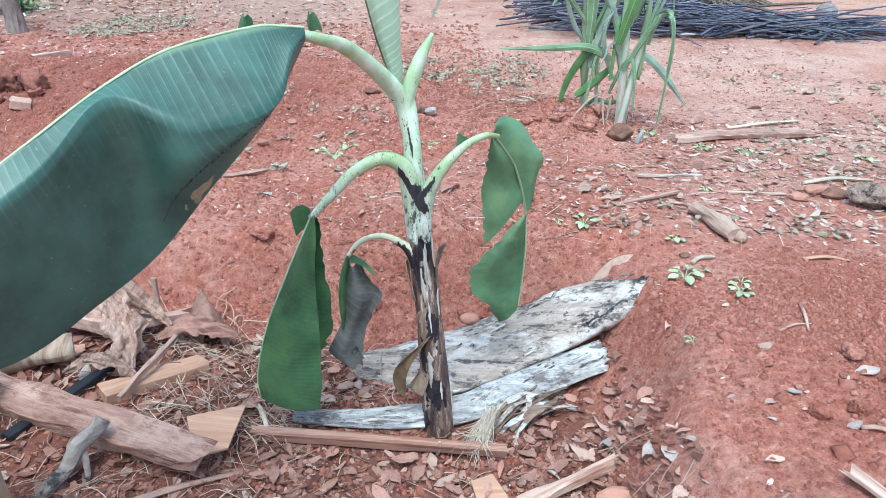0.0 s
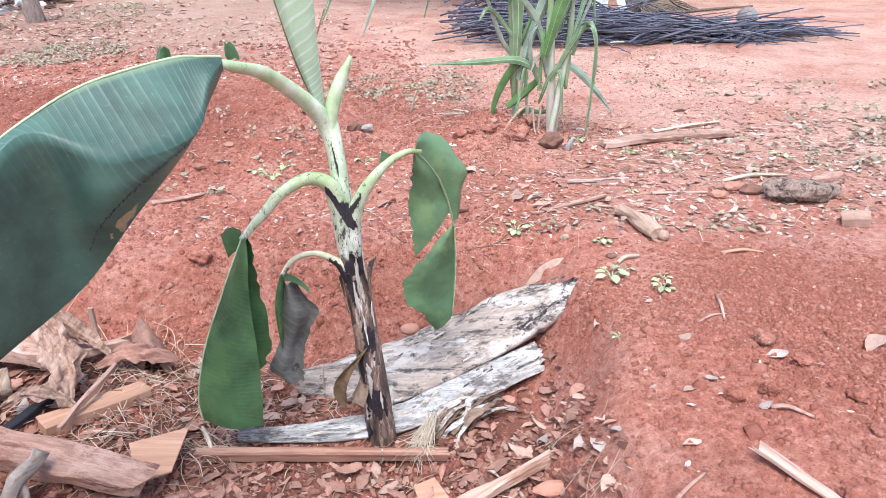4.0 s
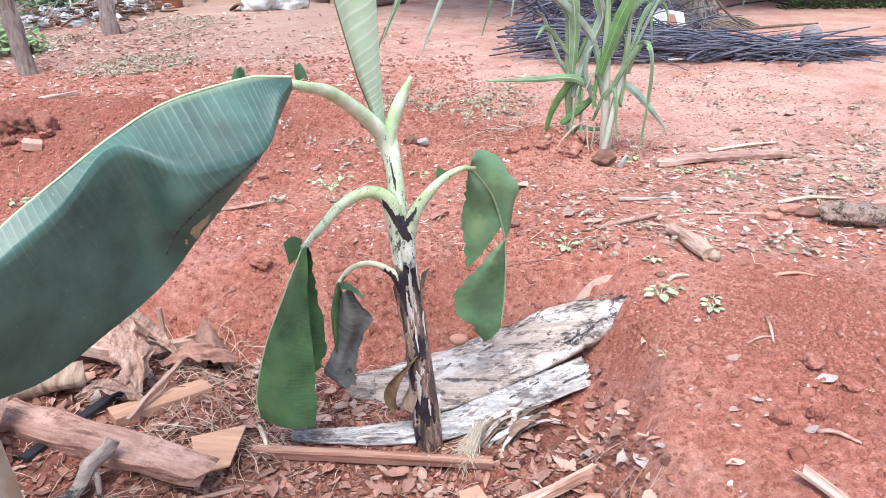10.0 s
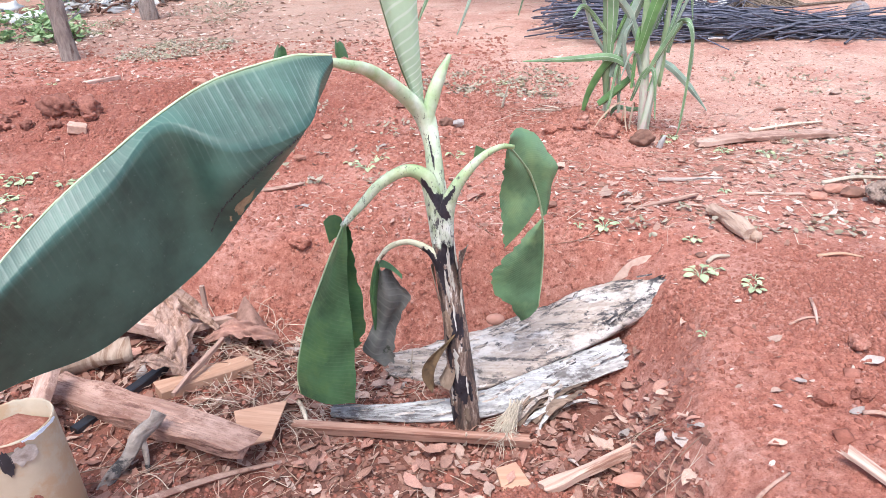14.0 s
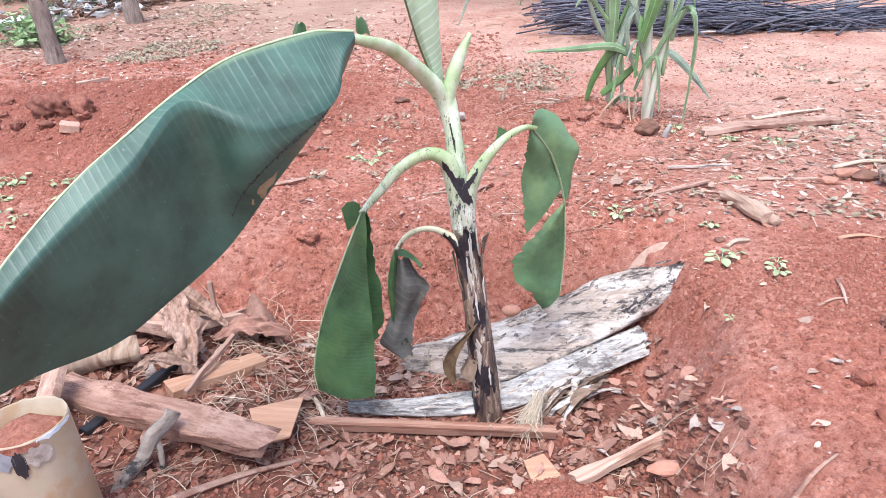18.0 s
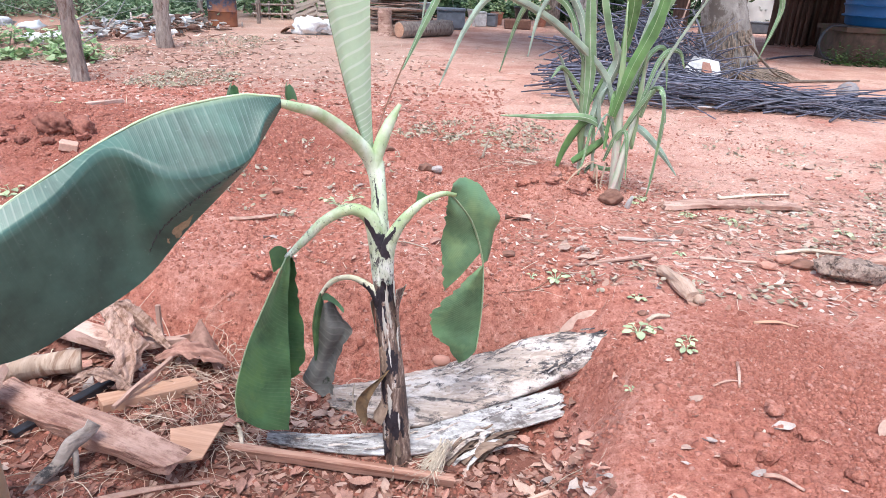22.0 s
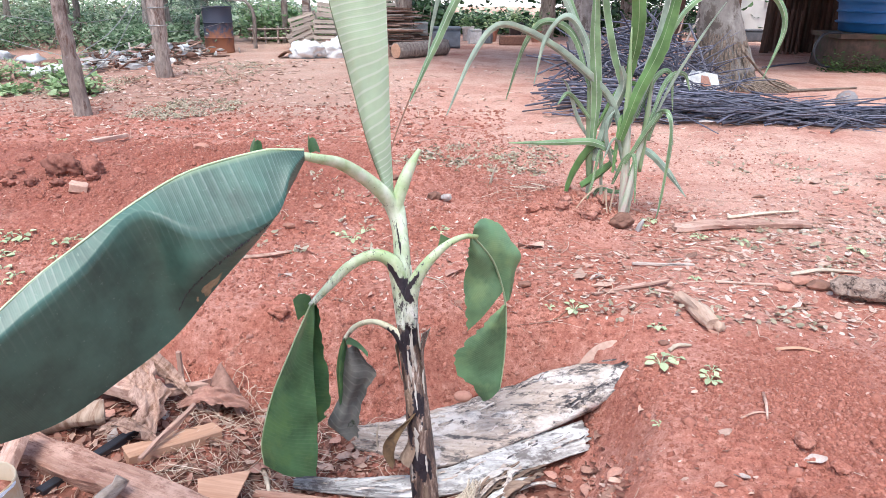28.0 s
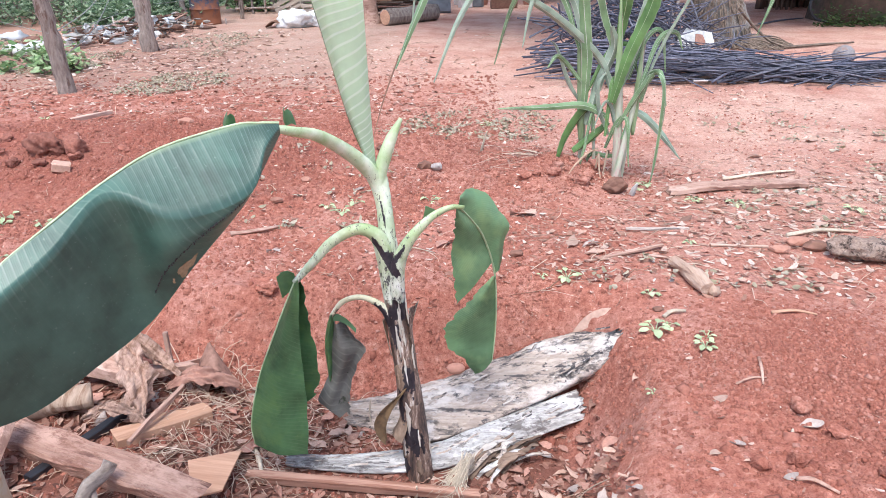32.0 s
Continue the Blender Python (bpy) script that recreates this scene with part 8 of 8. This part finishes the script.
def wire(pts, r=0.0035):
    base = Vector(pts[0])
    ob = thing("fence_wire", base, "slack grey strand of fence wire", "wire", "fence wires")
    part("strand", tube(Shape(), pts, [r, r, r], 5, 6), WIRE, ob, shift=base)


WIRE = simple("grey_wire", (0.22, 0.22, 0.22), (0.42, 0.42, 0.40), 30, 0.6, relief=0.1, metal=0.5)
for h, sag in ((0.62, 0.05), (0.95, 0.04), (1.35, 0.05)):
    wire([(-4.26, 7.03, h), (-4.65, 8.7, h - sag), (-4.80, 10.25, h * 1.05)])
    wire([(-4.26, 7.03, h), (-6.6, 9.5, h - sag), (-9.05, 11.85, h)])
    wire([(-4.80, 10.25, h * 1.05), (-5.1, 12.5, h - sag), (-5.3, 15.2, h)])
wire([(-4.55, 7.6, 0.55), (-4.70, 8.9, 0.80), (-4.80, 10.26, 1.45)], 0.006)
wire([(-4.45, 7.5, 0.30), (-4.72, 8.9, 0.55), (-4.80, 10.26, 1.40)], 0.006)
for z in (0.75, 1.0):
    s = Shape()
    ring = [(-4.80 + 0.128 * math.cos(a), 10.37 + 0.128 * math.sin(a), z + 0.01 * math.sin(3 * a)) for a in (0, 1.05, 2.1, 3.14, 4.2, 5.25, 6.28)]
    tube(s, ring, [0.010, 0.010], 5, 3)
    part("wire_wrap", s, WIRE, fence[1], "wire wound round the post", shift=on(-4.81, 10.37))

# pale rubble thrown along the fence
rr2 = random.Random(14)
heap_at = on(-5.5, 12.4)
heap = thing("rubble_heap", heap_at, "heap of pale rubble, bags and broken boards", "rubble")
for k in range(260):
    t = rr2.random()
    x, y = -6.25 + 0.55 * t + rr2.gauss(0, 0.30), 10.9 + 2.7 * t + rr2.gauss(0, 0.3)
    z = max(0, 0.30 - 0.5 * abs(x + 6.25 - 0.55 * t)) * rr2.random()
    s = Shape()
    if k % 3:
        lump(s, on(x, y, z + 0.03), (0.02 + 0.13 * rr2.random() ** 2, 0.02 + 0.11 * rr2.random() ** 2, rr2.uniform(0.012, 0.055)), 0.95, k, True, 2.6)
    else:
        a, q = on(x, y, z + 0.03), rr2.uniform(0, 6.283)
        tube(s, [a, a + Vector((math.cos(q) * 0.25, math.sin(q) * 0.25, rr2.uniform(-0.02, 0.12)))], [0.018, 0.014], 5, 3)
    part("rubble_piece", s, (WHITE, GREYRUB, CLOTH, GREYRUB, DARKWOOD)[k % 5] if k % 3 else (WOOD_GREY, DARKWOOD, WOOD_OLD)[k % 9 // 3], heap, shift=heap_at, smooth=False)
for k, (x, y) in enumerate([(-9.0, 12.5), (-8.75, 12.35), (-6.7, 10.15), (-7.9, 11.9), (-6.5, 10.35)]):
    s = Shape()
    lump(s, (0, 0, 0.06), (0.21, 0.15, 0.09), 0.95, 40 + k, True, 2.6)
    single("rubble_bag", s, CLOTH if k % 2 else WHITE, on(x, y), "crumpled pale plastic bag beside weeds", "bag")
s = Shape()
lump(s, (0, 0, 0.09), (0.19, 0.14, 0.12), 0.4, 3)
single("boulder", s, STONE, on(-6.8, 10.75), "rounded brown stone beside the weeds", "stone")

# white sacks
clod("sack", on(-3.38, 13.55), (0.42, 0.28, 0.22), SACK, "slumped white woven sack", "sack", 5.0, 0.9)
clod("sack", on(-2.90, 13.75), (0.38, 0.30, 0.26), SACK, "slumped white woven sack", "sack", 9.0, 0.9)
s = Shape()
sheet(s, [[Vector((0.28 * (u - 0.5), 0.4 * (v - 0.5), 0.10 * math.sin(2.4 * u) + 0.02 * math.sin(20 * v))) for v in np.linspace(0, 1, 17)] for u in np.linspace(0, 1, 6)], 0.004)
single("tin_sheet", s, RUSTY, on(-3.80, 13.5, 0.02), "bent rusty sheet of tin", "tin")


def crate(at, turn, tilt, material, label):
    ob = thing("crate", at, label, "crate", "crates", turn=turn, tilt=tilt)
    for side in (-1, 1):
        for lv in range(3):
            part("slat", shifted(timber(0.55, 0.010, 0.065, 0.002, seed=lv), (0, side * 0.17, 0.02 + lv * 0.10)), material, ob, smooth=False)
            part("slat", shifted(timber(0.34, 0.010, 0.065, 0.002, seed=lv + 4), (side * 0.27, 0, 0.02 + lv * 0.10), 90), material, ob, smooth=False)
    for x in (-0.26, 0.26):
        for y in (-0.155, 0.155):
            part("corner_post", shifted(timber(0.30, 0.03, 0.03, 0.001, steps=3), (x, y, 0.15), 0, True), material, ob, smooth=False)
    for k in range(4):
        part("slat", shifted(timber(0.55, 0.06, 0.010, 0.002, seed=k + 9), (0, -0.13 + 0.087 * k, 0.0)), material, ob, smooth=False)
    return ob


def shifted(shape, move, turn=0.0, upright=False):
    """Moves a shape, first stood on end or turned."""
    m = Matrix.Translation(move) @ Matrix.Rotation(radians(turn), 4, "Z")
    if upright:
        m = Matrix.Translation(move) @ Matrix.Rotation(radians(90), 4, "Y")
    shape.v = [tuple(m @ Vector(p)) for p in shape.v]
    return shape


CRATE = simple("crate_slats", (0.30, 0.25, 0.21), (0.58, 0.50, 0.43), 20, 0.9, (0.1, 1, 1), 0.4)
first = crate(on(-3.45, 15.4), 8, (0, 0), CRATE, "slatted wooden crate stacked by the sacks")
copy_thing(first, pose(-3.42, 15.42, 0.32, 0, 0, -6))
copy_thing(first, pose(-4.0, 15.5, 0.12, 0, -24, 12))
copy_thing(first, pose(-3.38, 15.45, 0.64, 0, 8, 4))
copy_thing(first, pose(-3.95, 15.55, 0.42, 0, -18, 5))
copy_thing(first, pose(-2.35, 16.3, 0.75, 0, 0, 4))
copy_thing(first, pose(-2.32, 16.3, 1.08, 0, 0, -5))
board("short_post", on(-3.95, 16.0), on(-3.95, 16.0, 1.15), 0.16, 0.16, TRUNK, "short dark wooden post by the crates", "post", seed=51, wear=0.02)

# stack of old boards, sawn log and stump
stack_at = on(-2.0, 15.3)
stack = thing("board_stack", stack_at, "untidy stack of old boards and bark", "boards")
rb = random.Random(3)
for k in range(70):
    z = 0.02 + 0.85 * (k / 70) ** 1.1
    spread = 1.0 - 0.55 * z
    ln = rb.uniform(0.5, 1.3)
    sh = timber(ln, rb.uniform(0.06, 0.16), 0.02, 0.006, seed=k, steps=5, ragged=0.03)
    part("board", shifted(sh, (rb.gauss(0, 0.28) * spread, rb.gauss(0, 0.25) * spread, z), rb.gauss(0, 16)), (DARKWOOD, WOOD_OLD, WOOD_GREY)[k % 3], stack, smooth=False)
la, lb = Vector((-1.72, 13.56, 0.15)), Vector((-0.85, 14.5, 0.16))
sawn = thing("sawn_log", on(-1.72, 13.56), "thick sawn log with a pale cut end", "log")
part("bark", tube(Shape(), [la, la.lerp(lb, 0.5), lb], [0.15, 0.155, 0.15], 18, 4, 1, 0.15), TRUNK, sawn, shift=on(-1.72, 13.56))
s = Shape()
d = (lb - la).normalized()
sd, up = d.cross(Vector((0, 0, 1))).normalized(), Vector((0, 0, 1))
beam(s, [[la - d * o + sd * (math.cos(a) * r) + up * (math.sin(a) * r) for a in [2 * math.pi * k / 18 for k in range(18)]] for o, r in ((-0.01, 0.138), (0.006, 0.138), (0.010, 0.13))])
part("cut_end", s, WOOD_PALE, sawn, "pale sawn end grain", shift=on(-1.72, 13.56), smooth=False)
stump_at = on(-2.05, 14.0)
stump = thing("tree_stump", stump_at, "flaring brown tree stump", "stump")
part("trunk", tube(Shape(), [stump_at + Vector((0, 0, -0.05)), stump_at + Vector((0, 0, 0.15)), stump_at + Vector((-0.02, 0, 0.5))], [0.26, 0.15, 0.13], 14, 5, 1, 0.3), WOOD_OLD, stump, shift=stump_at)

# boxes and pots at the back
def box(name, at, size, material, label, category, turn=0.0, lid=True):
    ob = thing(name, at, label, category, turn=turn)
    x, y, z = size
    part("body", timber(x, y, z, 0.006, steps=4, seed=int(x * 100)), material, ob, smooth=False)
    if lid:
        part("lid", shifted(timber(x * 1.05, y * 1.05, z * 0.12, 0.004, steps=4, seed=2), (0, 0, z + 0.003)), material, ob, smooth=False)
    return ob


BLUEGREY = simple("blue_grey_tin", (0.10, 0.115, 0.14), (0.22, 0.24, 0.28), 8, 0.6, relief=0.2)
box("tin_chest", on(-0.95, 16.2), (0.60, 0.45, 0.40), BLUEGREY, "dull blue-grey metal chest on the soil", "chest", 8)
box("white_tub", on(-1.45, 15.6, 0.30), (0.26, 0.26, 0.24), WHITE, "white plastic tub standing on boards", "tub", 12)
box("wood_prop", on(-1.45, 15.6), (0.30, 0.30, 0.29), DARKWOOD, "dark wooden block under a tub", "block", 12, False)
box("white_box", on(-0.35, 17.4), (0.28, 0.22, 0.30), WHITE, "small white box far across the yard", "box", 20)
box("blue_box", on(-0.05, 17.6), (0.22, 0.2, 0.26), BLUEGREY, "small dull blue box far across the yard", "box", -15)
box("brick_trough", on(0.55, 17.2), (0.60, 0.30, 0.22), STONE, "low dark reddish brick trough", "trough", 5, False)


def pot(at, r, h, material, label, plant=True, seed=0):
    ob = thing("plant_pot", at, label, "pot", "plant pots")
    n = 20
    prof = [(0.70 * r, 0), (0.75 * r, 0.02), (0.95 * r, h * 0.85), (1.08 * r, h * 0.87), (1.08 * r, h), (0.92 * r, h), (0.85 * r, h * 0.8)]
    part("pot", beam(Shape(), [[(q * math.cos(2 * math.pi * k / n), q * math.sin(2 * math.pi * k / n), z) for k in range(n)] for q, z in prof]), material, ob)
    if plant:
        r7, f = random.Random(seed), Shape()
        for k in range(90):
            leaf_card(f, Vector((r7.gauss(0, r * 0.8), r7.gauss(0, r * 0.8), h + abs(r7.gauss(0.12, 0.12)))), 0.10, r7)
        part("foliage", f, WEED_FAR, ob, smooth=False)


pot(on(0.05, 18.3), 0.16, 0.30, CLAY, "clay pot with a leafy plant", True, 1)
pot(on(0.65, 18.6, 0.0), 0.18, 0.45, BLACK, "tall black pot with a plant", True, 2)
pot(on(-0.55, 18.4), 0.15, 0.35, WHITE, "white pot with a leafy plant", True, 3)
pot(on(1.15, 18.2), 0.14, 0.28, CLAY, "clay pot with a leafy plant", True, 4)

# broken tiles and plastic by the palm
for k, (x, y, w, tone) in enumerate([(2.60, 8.62, 0.19, WHITE), (2.74, 8.64, 0.15, WHITE), (2.66, 8.55, 0.11, CLAY), (3.28, 9.25, 0.14, CLAY), (3.46, 8.98, 0.17, WHITE), (3.16, 9.2, 0.12, WHITE), (3.36, 9.3, 0.18, CLAY), (2.35, 7.25, 0.07, WHITE)]):
    s = Shape()
    out = [(-w, -w * 0.5), (-w * 0.2, -w * 0.7), (w * 0.9, -w * 0.4), (w * 0.7, w * 0.6), (-w * 0.5, w * 0.6)]
    beam(s, [[(x0, y0, z) for x0, y0 in out] for z in (0.0, 0.012)])
    steep = k < 3
    single("broken_tile", s, tone, on(x, y, 0.30 if steep else 0.05), "broken pale tile leaning on the branch pile" if steep else "broken tile lying by the palm roots", "tile", "broken tiles", turn=20 * k, tilt=(62 if steep else 12, 10), smooth=False)
s = Shape()
lump(s, (0, 0, 0.12), (0.125, 0.125, 0.122), 0.04, 1)
single("old_ball", s, BALL, on(4.28, 8.45), "speckled grey old ball on the red soil", "ball")
for k, (x0, y0, x1, y1) in enumerate([(3.4, 7.7, 4.9, 7.75), (3.6, 7.9, 5.2, 8.0), (3.3, 7.5, 4.4, 7.35), (4.85, 12.9, 6.0, 13.9)]):
    ground_twig(x0, y0, x1, y1, 0.018, "long dark stem lying on the soil", TWIGS[k % 3], 0.08)
twig([(3.45, 9.75, 0.55), (3.7, 9.9, 0.33), (3.95, 9.9, 0.12), (4.15, 9.85, 0.04)], 0.018, "grey branch leaning on the palm's foot", ROOT)
ground_twig(4.0, 9.85, 5.3, 10.4, 0.022, "bare branch lying on the soil", ROOT, 0.06)
ground_twig(4.0, 11.9, 4.9, 12.9, 0.02, "dark bare branch lying on the soil", ROOT, 0.08)
twig([(2.55, 10.0, 0.15), (2.70, 10.05, 0.50), (2.9, 10.1, 0.95)], 0.022, "stick leaning against the palm", WOOD_GREY)
twig([(2.62, 10.0, 0.15), (2.62, 10.05, 0.55), (2.72, 10.1, 1.05)], 0.018, "stick leaning against the palm", WOOD_OLD)

# shed: posts, boards, an unseen roof added for shade, and the pale wall behind
SHEDX = 6.95
shed = tagged(new("shed"), "open shed of dark old boards and posts under an added, unseen roof", "shed")
shed.matrix_basis = pose(SHEDX, 16.2, 0)
rsd = random.Random(2)
SHEDGREY = simple("grey_shed_board", (0.10, 0.065, 0.05), (0.20, 0.14, 0.11), 30, 0.9, (1, 1, 0.1), 0.5)
for k in range(19):
    x = -0.75 + 0.125 * k
    h = rsd.uniform(1.3, 2.3)
    part("board", shifted(timber(h, rsd.uniform(0.10, 0.14), 0.025, 0.008, seed=70 + k, steps=6), (x, 0.1 + rsd.uniform(-0.05, 0.05), h / 2), 0, True), (DARKWOOD, DARKWOOD, DARKWOOD, SHEDGREY)[rsd.randrange(4)], shed, smooth=False)
for x, y in ((-1.0, -0.1), (0.35, -0.25), (2.6, -0.3), (-1.0, 2.2), (2.6, 2.2), (1.4, 0.0)):
    part("post", tube(Shape(), [(x, y, -0.05), (x + 0.03, y, 1.2), (x, y, 2.5)], [0.09, 0.08, 0.075], 10, 4, 1, 0.25), DARKWOOD, shed)
# roof added out of view; reaches forward to darken tank and stand
s = Shape()
rows = [[Vector((-2.1 + 6.4 * u, -4.7 + 5.9 * v, 2.3 + 0.35 * v + 0.02 * math.sin(u * 130))) for v in (0, 0.5, 1)] for u in np.linspace(0, 1, 120)]
part("roof", sheet(s, rows, 0.01), RUSTY, shed, "unseen corrugated roof added to shade shed, tank and stand")
for k in range(4):
    sh = timber(0.9, 0.05, 0.04, 0.01, seed=90 + k, steps=5)
    part("prop", shifted(sh, (-0.75 + 0.1 * k, -0.35, 0.45), 0, True), DARKWOOD, shed, smooth=False)
# dark panel added to stand in for the shade between the boards
part("backing", beam(Shape(), [[(x, y, z) for x, y in ((-0.85, 0.30), (2.5, 0.30), (2.5, 0.34), (-0.85, 0.34))] for z in (0.0, 1.2, 2.45)]), DARKWOOD, shed, "dark panel added behind the boards for the shaded inside", smooth=False)
wall = timber(1.9, 0.18, 2.6, 0.01, steps=6, seed=4)
single("wall_far", wall, PALE_WALL, (7.25, 20.6, -0.05), "whitewashed wall behind the shed", "wall", kind="structure", smooth=False)
post_at = on(3.76, 15.0)
dark_post = thing("yard_post", post_at, "thick dark post in the shade behind the palm", "post")
part("trunk", rod(post_at - Vector((0, 0, 0.1)), (3.74, 15.0, 2.6), 0.15, 0.3, 0.03, 14), DARKWOOD, dark_post, shift=post_at)
box("dark_tub", on(6.9, 19.8), (0.55, 0.4, 0.26), BLUEGREY, "dark blue tub before the white wall", "tub", 4)
s = Shape()
tube(s, [(6.10, 12.92, 0.62), (5.75, 12.8, 0.60), (5.58, 12.7, 0.35), (5.70, 12.7, 0.12), (6.0, 12.7, 0.05)], [0.022, 0.022, 0.022], 8, 7)
ho = thing("hose", (5.75, 12.85, 0.0), "black hose looping down from the stand", "hose")
part("tube", s, BLACK, ho, shift=(5.75, 12.85, 0.0))
s = Shape()
for k in range(800):
    leaf_card(s, on(6.05 + random.uniform(-0.35, 1.6), 12.78 + random.uniform(-0.32, 0.08), random.uniform(0, 0.04 + 0.38 * random.random() ** 2)), 0.06, random)
single("moss", s, MOSS, (0, 0, 0), "dark green moss and weeds at the stand's foot", "moss", kind="stuff", smooth=False)

thicket("dark_shrubs", [(-3.5, -1.6, 20.5, 24.0, 1.0), (2.0, 7.5, 20.8, 23.5, 1.5), (-1.6, 2.0, 21.0, 24.0, 0.45)], 9000, 0.20, FAR_DARK, "dark shrubs under the trees at the back", 31, "shrubs")
for k in range(9):
    tree(on(-14 + 1.15 * k + random.uniform(-0.3, 0.3), 14.6 + (k % 3) * 1.2), 3.4, 0.07 + 0.02 * (k % 2), 1.3, 320, "slim grey tree in the thicket", 50 + k, FAR_GREEN)
